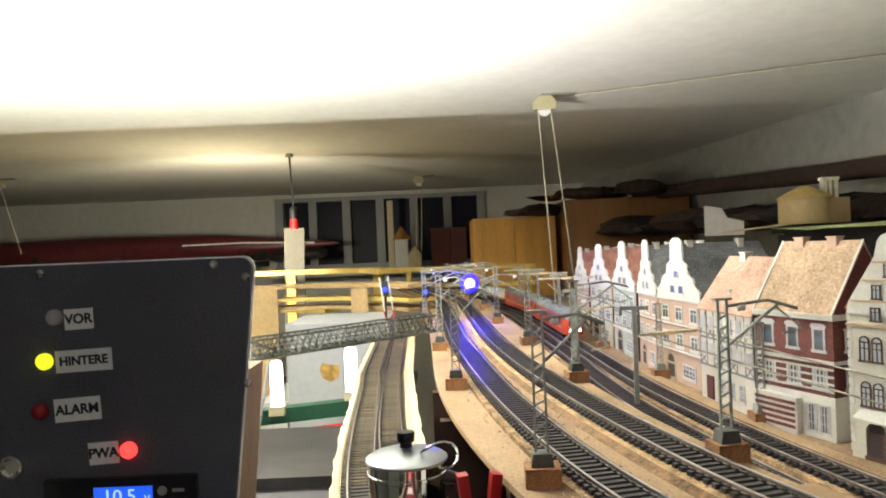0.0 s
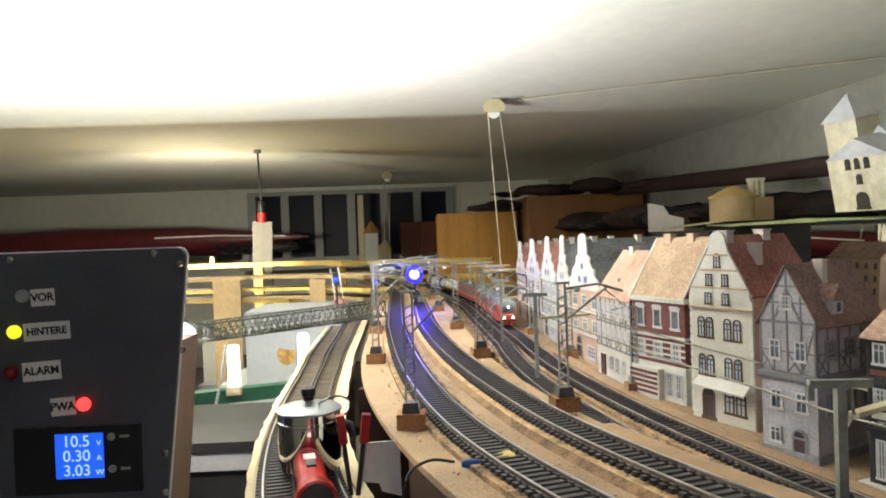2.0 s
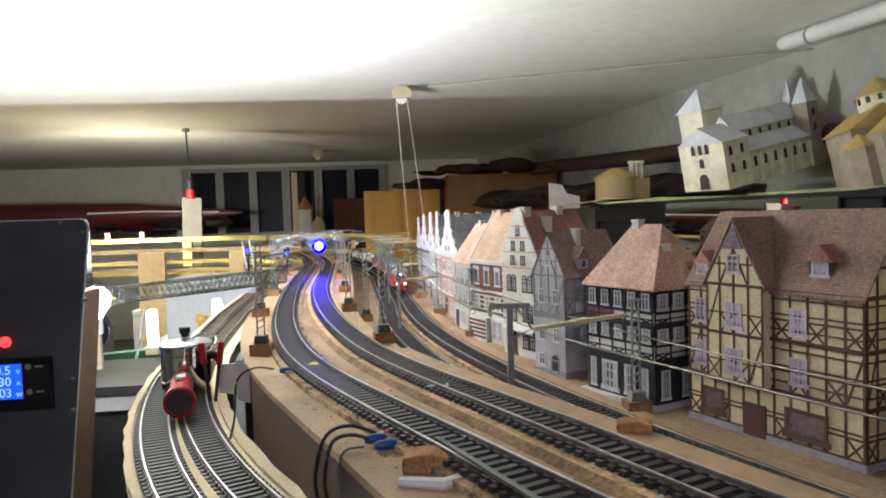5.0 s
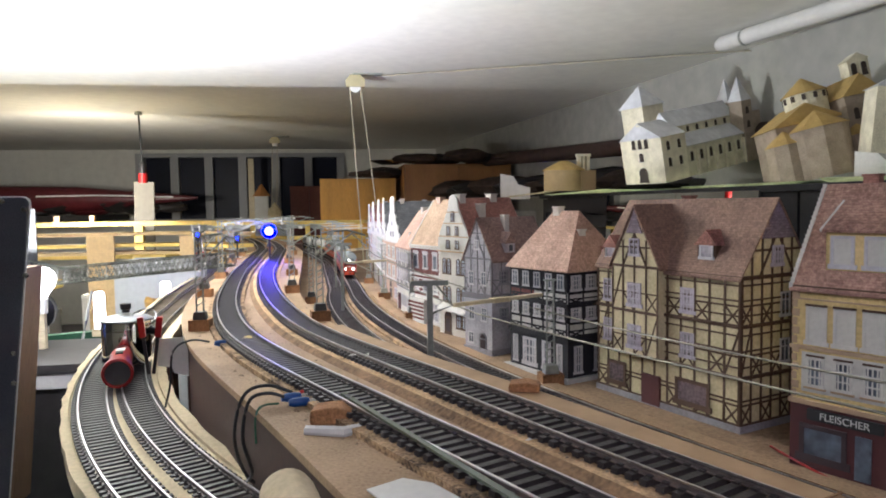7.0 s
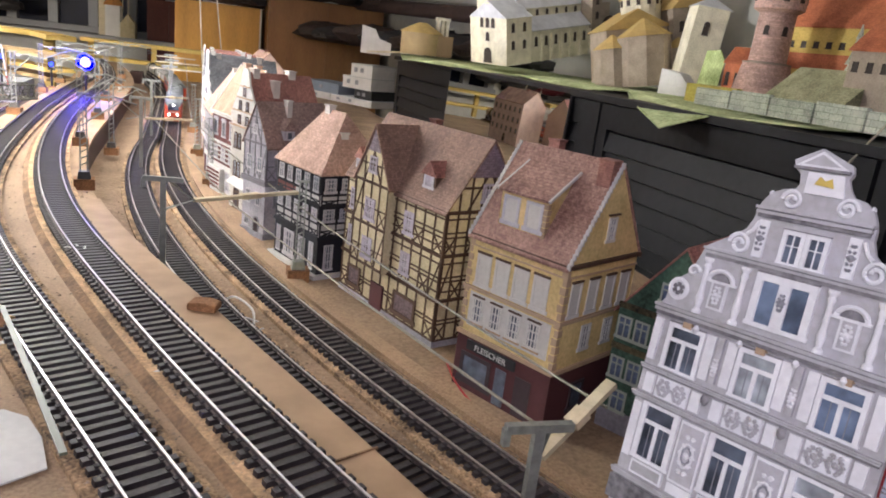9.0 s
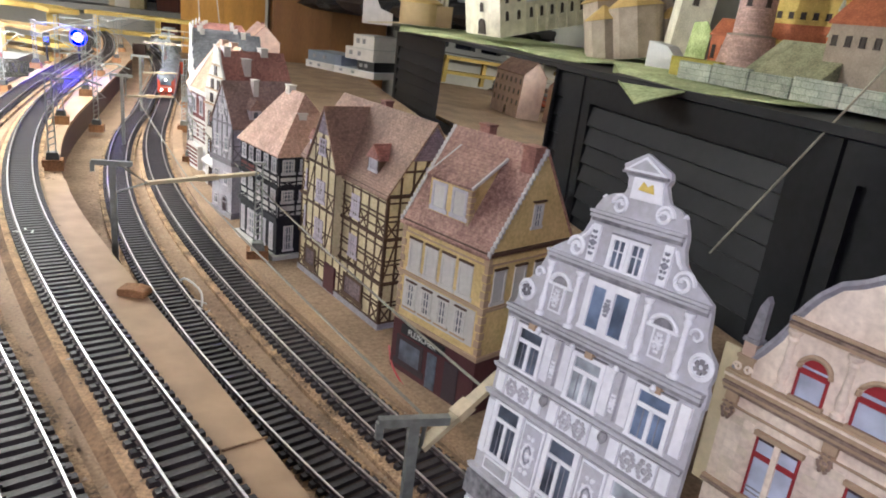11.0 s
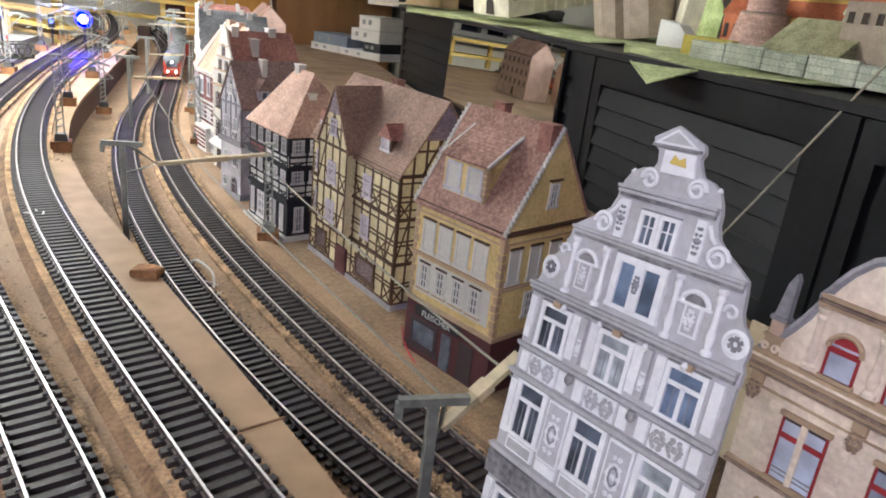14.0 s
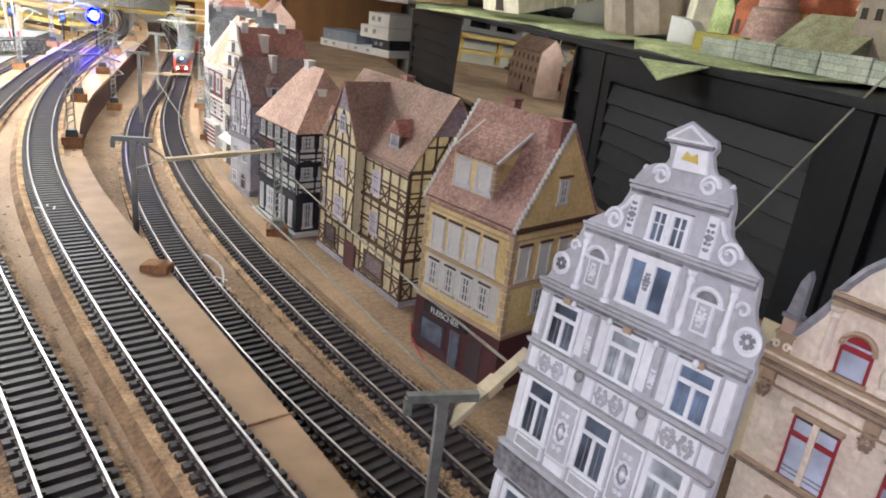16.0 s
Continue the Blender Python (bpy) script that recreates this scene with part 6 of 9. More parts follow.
def signal(x, y, base, tall, lamp_mat, r, label, hood=True):
    t = thing("railway_signal", label, "signal", pose(x, y, base), "signals")
    part("post", B().lathe([(0.0016, 0), (0.0016, tall)], 8), BLACKPL, t)
    part("screen", B().box(-0.0055, 0.0055, -0.001, 0.002, tall - 0.010, tall + 0.012), BLACKPL, t)
    part("lamp", B().lathe([(r, 0), (r * 0.9, r * 0.5), (r * 0.4, r * 0.9)], 12, Matrix.Translation((0, -0.0012, tall)) @ pose(0, 0, 0, 90, 0, 0)), lamp_mat, t, "lit blue lamp")
    # the lamp's halo of glare, modelled as a glowing ring
    if lamp_mat is BLUELED:
        part("lens_rim", B().lathe([(r * 1.65, -0.0004), (r * 1.6, 0.0010), (r * 0.98, 0.0012), (r * 0.98, -0.0004)], 20, Matrix.Translation((0, -0.0012, tall)) @ pose(0, 0, 0, 90, 0, 0)), BLUEHALO, t, "glowing blue ring standing in for the lamp's halo")
    part("foot", B().box(-0.005, 0.005, -0.005, 0.005, 0, 0.003), BRICK, t)


signal(0.036, 1.016, UPPER - 0.008, 0.055, BLUELED, 0.0080, "tall signal with a glaring blue lamp")
signal(-0.086, 1.02, UPPER - 0.020, 0.063, BLUEDIM, 0.0035, "slim signal with a small blue lamp")
signal(-0.030, 1.10, UPPER - 0.008, 0.040, BLUEDIM, 0.0035, "low black signal with a small blue lamp")
leaning = thing("leaning_mast", "two leaning red and white lattice masts", "mast", pose(-0.082, 1.0, UPPER - 0.02, 0, -7, 0))
for k in (0.0, 0.012):
    part("pole", B().beam((k, 0, 0), (k, 0, 0.082), 0.0017, 0.0017, (0, 1, 0)), WHITE, leaning)
    part("red_band", B().beam((k, 0, 0.02), (k, 0, 0.034), 0.0021, 0.0021, (0, 1, 0)), REDPL, leaning)


# ---- train coming round on the track beside the houses ----
SILVER = mat("silver_tank", (0.60, 0.62, 0.64), 0.34, 0.55, vary=0.08, grain=120, blotch=20, bump=0.05)
TANKWHITE = mat("white_tank", (0.62, 0.63, 0.62), 0.4, vary=0.06, grain=120, blotch=20, bump=0.05)
CARRED = mat("crimson_wagon", (0.22, 0.012, 0.025), 0.4, vary=0.12, grain=200, blotch=20, bump=0.05)
STRIPEY = mat("yellow_stripe", (0.62, 0.42, 0.02), 0.5, vary=0.05)
GREASE = mat("black_underframe", (0.010, 0.010, 0.012), 0.55, vary=0.2, grain=300, blotch=30)


def railpose(y, up=0.0):
    c, base, dz = TRACK["d"]
    s = (poly(c, y + 0.002) - poly(c, y - 0.002)) / 0.004
    return pose(poly(c, y), y, base + 0.0078 + up, 0, 0, -math.degrees(math.atan(s)))


def underframe(t, ln, bogies=False):
    part("underframe", B().box(-0.0095, 0.0095, -ln / 2, ln / 2, 0.0075, 0.0110), GREASE, t)
    wheel = B().lathe([(0.0022, -0.0012), (0.0052, -0.0010), (0.0052, 0.0008), (0.0058, 0.0010), (0.0058, 0.0016), (0.0020, 0.0018)], 18).mesh("wheel", GREASE)
    for e in (-1, 1):
        for off in ((-0.007, 0.007) if bogies else (0.0,)):
            for s in (-1, 1):
                part("wheel", wheel, None, t, m=Matrix.Translation((s * 0.0078, e * ln * 0.32 + off, 0.0058)) @ pose(0, 0, 0, 0, 90 * s, 0))
        part("axle_guard", B().box(-0.0115, 0.0115, e * ln * 0.32 - 0.006, e * ln * 0.32 + 0.006, 0.0035, 0.0085), GREASE, t)
        part("coupling", B().box(-0.0018, 0.0018, e * ln / 2 - 0.003, e * ln / 2 + 0.003, 0.0065, 0.0085), GREASE, t)
        for s in (-1, 1):
            part("buffer", B().tube([(s * 0.0075, e * ln / 2, 0.0105), (s * 0.0075, e * (ln / 2 + 0.0028), 0.0105)], 0.0014, 8), GREASE, t)


def tank_wagon(y, ln, body_mat, label, stripe=False):
    """A long tank on a black underframe with a dark railed platform over its middle."""
    t = thing("tank_wagon", label, "model wagon", railpose(y), "model train")
    underframe(t, ln, True)
    r, l2 = 0.0118, ln / 2 - 0.004
    mm = Matrix.Translation((0, 0, 0.0225)) @ pose(0, 0, 0, 90, 0, 0)
    part("tank", B().lathe([(r * 0.45, -l2), (r * 0.80, -l2 + 0.0012), (r * 0.95, -l2 + 0.0034), (r, -l2 + 0.007), (r, l2 - 0.007), (r * 0.95, l2 - 0.0034), (r * 0.80, l2 - 0.0012), (r * 0.45, l2)], 32, mm), body_mat, t, smooth=True)
    for e in (-1, 1):
        part("saddle", B().box(-0.0085, 0.0085, e * l2 * 0.72 - 0.002, e * l2 * 0.72 + 0.002, 0.011, 0.0155), GREASE, t)
        part("side_step", B().beam((e * 0.0112, -l2 * 0.9, 0.0098), (e * 0.0112, l2 * 0.9, 0.0098), 0.0012, 0.0016), TRIMW if not stripe else GREASE, t, "pale solebar line")
    if stripe:
        part("roof_walk", B().box(-0.0035, 0.0035, -l2 * 0.92, l2 * 0.92, 0.0342, 0.0352), TANKWHITE, t)
        for z, m2, k in ((0.0185, STRIPEY, 0.0118), (0.0152, CARRED, 0.0108)):
            part("stripe", B().box(-k, k, -l2 * 0.94, l2 * 0.94, z - 0.0017, z + 0.0017), m2, t, "printed stripe")
    else:
        part("band", B().lathe([(r + 0.0003, -0.0065), (r + 0.0003, 0.0065)], 32, mm), GREASE, t, "black saddle band")
        pl = part("platform", B().box(-0.0070, 0.0070, -0.0085, 0.0085, 0.0346, 0.0354), GREASE, t, "black railed platform")
        for sx in (-1, 1):
            for yy in (-0.008, 0.0, 0.008):
                part("rail_post", B().tube([(sx * 0.0066, yy, 0.0350), (sx * 0.0066, yy, 0.0405)], 0.0004, 5), GREASE, pl)
            part("handrail", B().tube([(sx * 0.0066, -0.008, 0.0405), (sx * 0.0066, 0.008, 0.0405)], 0.0004, 5), GREASE, pl)
        part("valve_dome", B().lathe([(0.0042, 0.034), (0.0042, 0.0375), (0.0028, 0.0390)], 14), GREASE, pl, smooth=True)
        part("ladder", B().beam((-0.0124, 0.001, 0.010), (-0.0085, 0.001, 0.0345), 0.0040, 0.0006, (1, 0, 0)), GREASE, t)
        part("orange_line", B().lathe([(r + 0.0002, -l2 + 0.0080), (r + 0.0002, -l2 + 0.0090)], 32, mm), STRIPEY, t, "thin ochre line")
    return t


CARRED2 = mat("orange_red_railcar", (0.50, 0.060, 0.022), 0.38, vary=0.1, grain=200, blotch=20, bump=0.05)
ROOFDARK = mat("dark_railcar_roof", (0.13, 0.15, 0.15), 0.42, vary=0.25, grain=120, blotch=30, tint=(0.20, 0.22, 0.22), bump=0.05)
HEADLAMP = glow("lit_headlamp", (1.0, 0.95, 0.85), 6.0)


def shell(secs):
    """A skin over sections of (y, outline of x and z), capped at both ends."""
    b, k = B(), len(secs[0][1])
    vs = [(x, y, z) for y, out in secs for x, z in out]
    fs = [(i * k + j, i * k + (j + 1) % k, (i + 1) * k + (j + 1) % k, (i + 1) * k + j) for i in range(len(secs) - 1) for j in range(k)]
    fs += [tuple(range(k - 1, -1, -1)), tuple(range((len(secs) - 1) * k, len(secs) * k))]
    return b.add(vs, fs)


def railcar(y, ln, nose):
    """One car of a red railcar set; nose: its front end is rounded and carries the driver's windows."""
    t = thing("railcar", "orange-red model railcar with dark grey roof and lit lamps" if nose else "orange-red trailer car with dark grey roof", "model railcar", railpose(y), "model train")
    underframe(t, ln, True)
    w = 0.0140

    def side_outline(k, drop, low=0.0085):
        return [(-w * k, low), (-w * k, 0.0330 - drop), (w * k, 0.0330 - drop), (w * k, low)]

    def top_outline(k, drop):
        arc_ = [(-w * k * math.cos(math.pi * i / 12), 0.0331 - drop + (0.0078 - drop * 0.35) * math.sin(math.pi * i / 12)) for i in range(13)]
        return arc_ + [(w * k * 0.96, 0.0325 - drop), (-w * k * 0.96, 0.0325 - drop)]

    ys = [(-ln / 2, 0.62, 0.0055), (-ln / 2 + 0.003, 0.82, 0.0035), (-ln / 2 + 0.009, 0.94, 0.0015), (-ln / 2 + 0.020, 1.0, 0.0)] if nose else [(-ln / 2 + 0.001, 1.0, 0.0)]
    ys += [(ln / 2 - 0.001, 1.0, 0.0)]
    body_ = part("body", shell([(yy, side_outline(k, d)) for yy, k, d in ys]), CARRED2, t, smooth=True)
    roof = part("roof", shell([(yy, top_outline(k, d)) for yy, k, d in ys]), ROOFDARK, t, "dark grey rounded roof", smooth=True)
    for i in range(7):
        yy = -ln * 0.40 + ln * 0.80 * i / 6
        part("roof_vent", B().lathe([(0.0030, 0), (0.0032, 0.0010), (0.0016, 0.0016)], 12, Matrix.Translation((0.0035 * (-1) ** i, yy, 0.0402))), ROOFDARK, roof)
    for k in (-1, 1):
        for i in range(11):
            yy = -ln * 0.42 + ln * 0.84 * (i + 0.5) / 11
            part("window", B().box(k * w - 0.0003, k * w + 0.0003, yy - 0.0078, yy + 0.0078, 0.0225, 0.0302), PANE, body_)
        part("side_line", B().box(k * w - 0.0002, k * w + 0.0004, -ln * 0.42, ln * 0.42, 0.0165, 0.0175), TRIMW, body_, "thin pale waist line")
        part("skirt", B().box(k * w * 0.96 - 0.0004, k * w * 0.96 + 0.0004, -ln * 0.40, ln * 0.40, 0.0055, 0.0088), GREASE, body_)
    if nose:
        f = -ln / 2
        part("windscreen", B().prism([(-0.0088, 0.0215), (0.0088, 0.0215), (0.0080, 0.0282), (-0.0080, 0.0282)], f - 0.0005, f + 0.004), PANE, body_, "dark driver's windows")
        part("front_line", B().box(-0.0087, 0.0087, f - 0.0004, f + 0.002, 0.0178, 0.0188), TRIMW, body_)
        for x, z in ((-0.0066, 0.0142), (0.0066, 0.0142), (0.0, 0.0298)):
            part("headlamp", B().lathe([(0.0017, 0), (0.0016, 0.0008), (0.0006, 0.0014)], 12, Matrix.Translation((x, f, z)) @ pose(0, 0, 0, 90, 0, 0)), HEADLAMP, body_, "lit white headlamp")
        part("apron", B().box(-0.0085, 0.0085, f - 0.001, f + 0.004, 0.0040, 0.0090), CARRED2, body_)


railcar(1.090, 0.270, True)
railcar(1.365, 0.270, False)
tank_wagon(1.580, 0.150, TANKWHITE, "long white tank wagon with red and yellow stripes", True)
tank_wagon(1.715, 0.108, SILVER, "silver tank wagon with black railed platform")
tank_wagon(1.828, 0.106, SILVER, "silver tank wagon with black railed platform")


# ---- control panel ----
def control_panel():
    y = 0.358
    t = thing("control_panel", "black control panel with lamps, paper labels and meter", "control panel", pose(0, y, 0))
    x0, x1, z0, z1 = -0.46, -0.0970, 1.44, 1.7005
    n, r = 6, 0.006
    pts = [(x0, z0), (x1 - 0.029, z0), (x1, z1 - r)] + [(x1 - r + r * math.cos(math.pi / 2 * i / n), z1 - r + r * math.sin(math.pi / 2 * i / n)) for i in range(1, n + 1)] + [(x0, z1)]
    part("front_plate", B().prism(pts, 0, 0.0025), BLACK, t)
    part("edge_trim", B().prism([(a + 0.0008, b + 0.0008) for a, b in pts], 0.0026, 0.0042), LABEL, t, "thin pale plate edge")
    part("side_board", B().prism([(x1 - 0.040, z0), (x1 - 0.0262, z0), (x1 - 0.0068, 1.642), (x1 - 0.0185, 1.642)], 0.0043, 0.040), WOODSIDE, t, "reddish brown wooden side board")
    part("case", B().box(x0, x1 - 0.042, 0.0043, 0.07, z0, 1.640), BLACK, t)
    screw = B().lathe([(0.0022, 0), (0.0022, 0.0004), (0.0012, 0.0010)], 12, pose(0, 0, 0, 90, 0, 0)).mesh("screw", CHROME)
    for x, z in ((-0.2045, 1.6965), (-0.1165, 1.6975), (-0.1005, 1.6905), (-0.1015, 1.6368), (-0.1141, 1.5726), (-0.1150, 1.548), (-0.262, 1.6965)):
        part("screw", screw, None, t, m=Matrix.Translation((x, 0, z)))
    led = [(0.0042, 0), (0.0042, 0.0016), (0.0030, 0.0036), (0.0010, 0.0044)]
    bulbs = [(-0.1977, 1.6741, mat("clear_lamp", (0.40, 0.40, 0.42), 0.25, bump=0), "unlit clear lamp"), (-0.2036, 1.6520, glow("yellow_lamp", (0.80, 0.85, 0.02), 1.2), "lit yellow lamp"),
             (-0.2069, 1.6269, mat("red_lamp", (0.25, 0.01, 0.015), 0.3, bump=0), "unlit red lamp"), (-0.1630, 1.6055, glow("lit_red_lamp", (1.0, 0.035, 0.03), 3.0), "lit red lamp")]
    for x, z, m, l in bulbs:
        part("indicator_lamp", B().lathe(led, 16, Matrix.Translation((x, 0, z)) @ pose(0, 0, 0, 90, 0, 0)), m, t, l, smooth=True)
    tags = [(-0.1855, 1.6728, 0.0145, 0.0105, "VOR", -2), (-0.1838, 1.6518, 0.0285, 0.0112, "HINTERE", -2), (-0.1880, 1.6272, 0.0235, 0.0118, "ALARM", -3), (-0.1758, 1.6045, 0.0150, 0.0112, "PWA", -3)]
    for x, z, w, h, words, turn in tags:
        m = Matrix.Translation((x, -0.0004, z)) @ pose(0, 0, 0, 0, turn, 0)
        lab = part("label", B().box(-w / 2, w / 2, -0.0003, 0.0003, -h / 2, h / 2), LABEL, t, "white paper label with black lettering", m)
        text("lettering", words, 0.0068 if len(words) < 6 else 0.0062, INK, lab, Matrix.Translation((0, -0.0005, 0)) @ pose(0, 0, 0, 90, 0, 0), bold=0.00022)
    part("key_switch", B().lathe([(0.0058, 0), (0.0058, 0.002), (0.0046, 0.0026), (0.0034, 0.0010), (0.0012, 0.0012)], 20, Matrix.Translation((-0.2225, 0, 1.5995)) @ pose(0, 0, 0, 90, 0, 0)), CHROME, t, "chrome socket", smooth=True)
    bz = part("meter", B().box(-0.205, -0.1285, -0.004, 0.0, 1.551, 1.5925), BLACKPL, t, "black panel meter bezel")
    part("display", B().box(-0.1798, -0.1505, -0.0044, -0.0038, 1.5605, 1.5882), glow("blue_display", (0.02, 0.13, 0.95), 0.85), bz, "lit blue display")
    WH = glow("display_digits", (0.45, 0.68, 1.0), 0.95)
    for i, words in enumerate(("10.5", "0.30", "3.03")):
        text("reading", words, 0.0098, WH, bz, Matrix.Translation((-0.1668, -0.0047, 1.5832 - i * 0.0090)) @ pose(0, 0, 0, 90, 0, 0))
        text("unit", "VAW"[i], 0.0048, WH, bz, Matrix.Translation((-0.1530, -0.0047, 1.5818 - i * 0.0090)) @ pose(0, 0, 0, 90, 0, 0))
    for z in (1.5855, 1.5655):
        part("button", B().lathe([(0.0024, 0), (0.0024, 0.0006), (0.0018, 0.0008), (0.0017, 0.0003)], 16, Matrix.Translation((-0.1455, -0.004, z)) @ pose(0, 0, 0, 90, 0, 0)), GREYPL, bz)
        part("button_mark", B().box(-0.1405, -0.1345, -0.0043, -0.0039, z - 0.0008, z + 0.0008), GREYPL, bz)


control_panel()


# ---- pot, torch and clips on the side tracks ----
def pot():
    t = thing("chrome_pot", "small chrome pot with black lid knob", "pot", pose(-0.022, 0.345, SIDE + 0.0078))
    part("body", B().lathe([(0.0175, 0), (0.0190, 0.002), (0.0190, 0.028), (0.0196, 0.0285), (0.0196, 0.0300), (0.0190, 0.0302), (0.0190, 0.0350)], 40), CHROME, t, smooth=True)
    part("lid", B().lathe([(0.0200, 0.0350), (0.0200, 0.0362), (0.0175, 0.0378), (0.0090, 0.0396), (0.0040, 0.0402)], 40), mat("satin_lid", (0.30, 0.31, 0.33), 0.38, 0.6, vary=0.06, bump=0), t, "satin metal lid", smooth=True)
    part("knob", B().lathe([(0.0032, 0.0412), (0.0030, 0.0435), (0.0042, 0.0440), (0.0044, 0.0480), (0.0040, 0.0486)], 20), BLACKPL, t, "black plastic knob", smooth=True)
    pts = [(0.016 + 0.009 * math.cos(a), -0.006 + 0.004 * math.sin(a * 2), 0.038 + 0.006 * math.sin(a)) for a in [i * math.pi / 8 for i in range(17)]]
    part("wire_handle", B().tube(pts, 0.0007, 6), CHROME, t)
    part("spout_fitting", B().tube([(0.018, 0, 0.026), (0.025, -0.002, 0.025), (0.027, -0.006, 0.018)], [0.004, 0.003, 0.0022], 12), BLACKPL, t, smooth=True)


def torch():
    t = thing("torch", "small red metal pocket torch lying on the track", "torch", Matrix.Translation((-0.006, 0.262, SIDE + 0.0078 + 0.0100)) @ pose(0, 0, 0, 90, 0, 13) @ Matrix.Scale(1.12, 4))
    part("head", B().lathe([(0.0074, -0.018), (0.0076, -0.012), (0.0090, -0.006), (0.0094, -0.003), (0.0094, 0.0030), (0.0084, 0.0034), (0.0082, 0.0020)], 32), REDPL, t, smooth=True)
    part("lens", B().lathe([(0.0076, 0.0020), (0.0076, 0.0030), (0.0030, 0.0032)], 32), mat("torch_lens", (0.07, 0.06, 0.06), 0.2, 0.3, bump=0), t, "glassy grey lens")
    part("barrel", B().lathe([(0.0062, -0.060), (0.0070, -0.058), (0.0074, -0.050), (0.0074, -0.018)], 28), REDPL, t, smooth=True)
    part("switch", B().box(-0.0022, 0.0022, 0.0068, 0.0082, -0.032, -0.024), BLACKPL, t)
    part("barrel_print", B().box(-0.003, 0.003, 0.0070, 0.0075, -0.046, -0.036), LABEL, t, "white printed mark")


def red_clip(x, y, z, lean):
    t = thing("spring_clip", "red plastic handled spring clip", "clip", pose(x, y, z, 0, lean, 10), "spring clips")
    part("handle", B().beam((0, 0, 0.006), (0, 0, 0.021), 0.0044, 0.0055, (0, 1, 0)), REDPL, t)
    part("jaw", B().beam((0, 0, -0.022), (0, 0, 0.006), 0.0024, 0.0030, (0, 1, 0)), DARK, t)


pot()
torch()
red_clip(0.006, 0.288, 1.588, -6)
red_clip(0.015, 0.288, 1.588, 8)


# ---- cables and odds and ends on the raised board ----
def cable(points, r, material, label, name="cable"):
    pts = [Vector(p) for p in points]
    out = []
    for i in range(len(pts) - 1):
        p0, p1, p2, p3 = pts[max(i - 1, 0)], pts[i], pts[i + 1], pts[min(i + 2, len(pts) - 1)]
        for k in range(6):
            u = k / 6
            out.append(0.5 * ((2 * p1) + (p2 - p0) * u + (2 * p0 - 5 * p1 + 4 * p2 - p3) * u * u + (3 * p1 - p0 - 3 * p2 + p3) * u ** 3))
    out.append(pts[-1])
    return solid(name, B().tube(out, r, 8), material, label, "cable", "cables", smooth=True)


def plug(x, y, z, turn, material, label):
    t = thing("plug", label, "plug", pose(x, y, z - 0.0014, 0, 0, turn) @ Matrix.Diagonal((0.6, 0.75, 0.75, 1)), "plugs")
    part("body", B().tube([(-0.008, 0, 0), (-0.004, 0, 0), (0.003, 0, 0), (0.007, 0, 0)], [0.0018, 0.0028, 0.0028, 0.0022], 12), material, t, smooth=True)
    part("tip", B().tube([(0.007, 0, 0), (0.014, 0, 0)], 0.0014, 8), CHROME, t)


U = UPPER
plug(0.127, 0.062, U + 0.004, 15, BLUEPL, "blue plastic plug on the board edge")
plug(0.131, 0.053, U + 0.004, 10, BLUEPL, "blue plastic plug on the board edge")
plug(0.135, 0.068, U + 0.004, 5, REDPL, "red plastic plug on the board edge")
cable([(0.124, 0.058, U + 0.004), (0.117, 0.058, U + 0.006), (0.110, 0.055, U + 0.005), (0.1070, 0.052, U - 0.002), (0.106, 0.052, U - 0.014), (0.109, 0.056, U - 0.030), (0.100, 0.075, U - 0.042)], 0.0008, CABLE, "black cable looping over the board edge")
cable([(0.127, 0.065, U + 0.004), (0.117, 0.064, U + 0.008), (0.108, 0.060, U + 0.007), (0.1035, 0.057, U - 0.001), (0.102, 0.056, U - 0.016), (0.107, 0.062, U - 0.034), (0.118, 0.080, U - 0.048)], 0.0008, CABLE, "black cable looping over the board edge")
cable([(0.122, 0.051, U + 0.003), (0.115, 0.048, U + 0.003), (0.1125, 0.045, U - 0.001), (0.1125, 0.044, U - 0.012)], 0.0005, GREENPAINT, "thin green wire over the board edge")
plug(0.070, 0.236, U - 0.002, 5, BLUEPL, "dark blue plug beside the track")
cable([(0.062, 0.235, U - 0.002), (0.050, 0.232, U), (0.040, 0.225, U - 0.006), (0.038, 0.22, U - 0.03), (0.030, 0.215, U - 0.06)], 0.0007, CABLE, "black cable hanging over the board edge")
solid("yellow_tab", B().prism([(0.0, 0), (0.016, 0.002), (0.014, 0.0026), (0.001, 0.0006)], 0, 0.009), YELLOW, "small yellow card tab beside the track", "card", m=pose(0.076, 0.232, U - 0.003, 0, 0, 15))
blk = B().prism([(-0.0088, 0), (0.0090, 0), (0.0092, 0.0034), (0.0084, 0.0058), (0.0050, 0.0064), (0.002, 0.0073), (-0.0040, 0.0068), (-0.0086, 0.0060), (-0.0091, 0.0030)], -0.0060, 0.0060)
solid("cork_block", blk, BRICK, "rough brown cork block on the raised board", "block", "cork blocks", m=pose(0.146, 0.030, U, 0, 0, -10), bevel=0.0008)
solid("cork_block", blk.mesh("cork_block", BRICK), None, "rough brown cork block on the board edge", "block", "cork blocks", m=pose(0.2335, 0.050, U + 0.003, 0, 0, -20) @ Matrix.Diagonal((0.78, 0.8, 0.62, 1)), bevel=0.0008)
solid("white_spoon_strip", B().tube([(0.135, 0.016, U + 0.001), (0.150, 0.010, U + 0.0012), (0.158, 0.014, U + 0.002), (0.166, 0.022, U + 0.003)], [0.0022, 0.0026, 0.0016, 0.0012], 8), WHITE, "bent white plastic strip on the board", "strip", smooth=True)
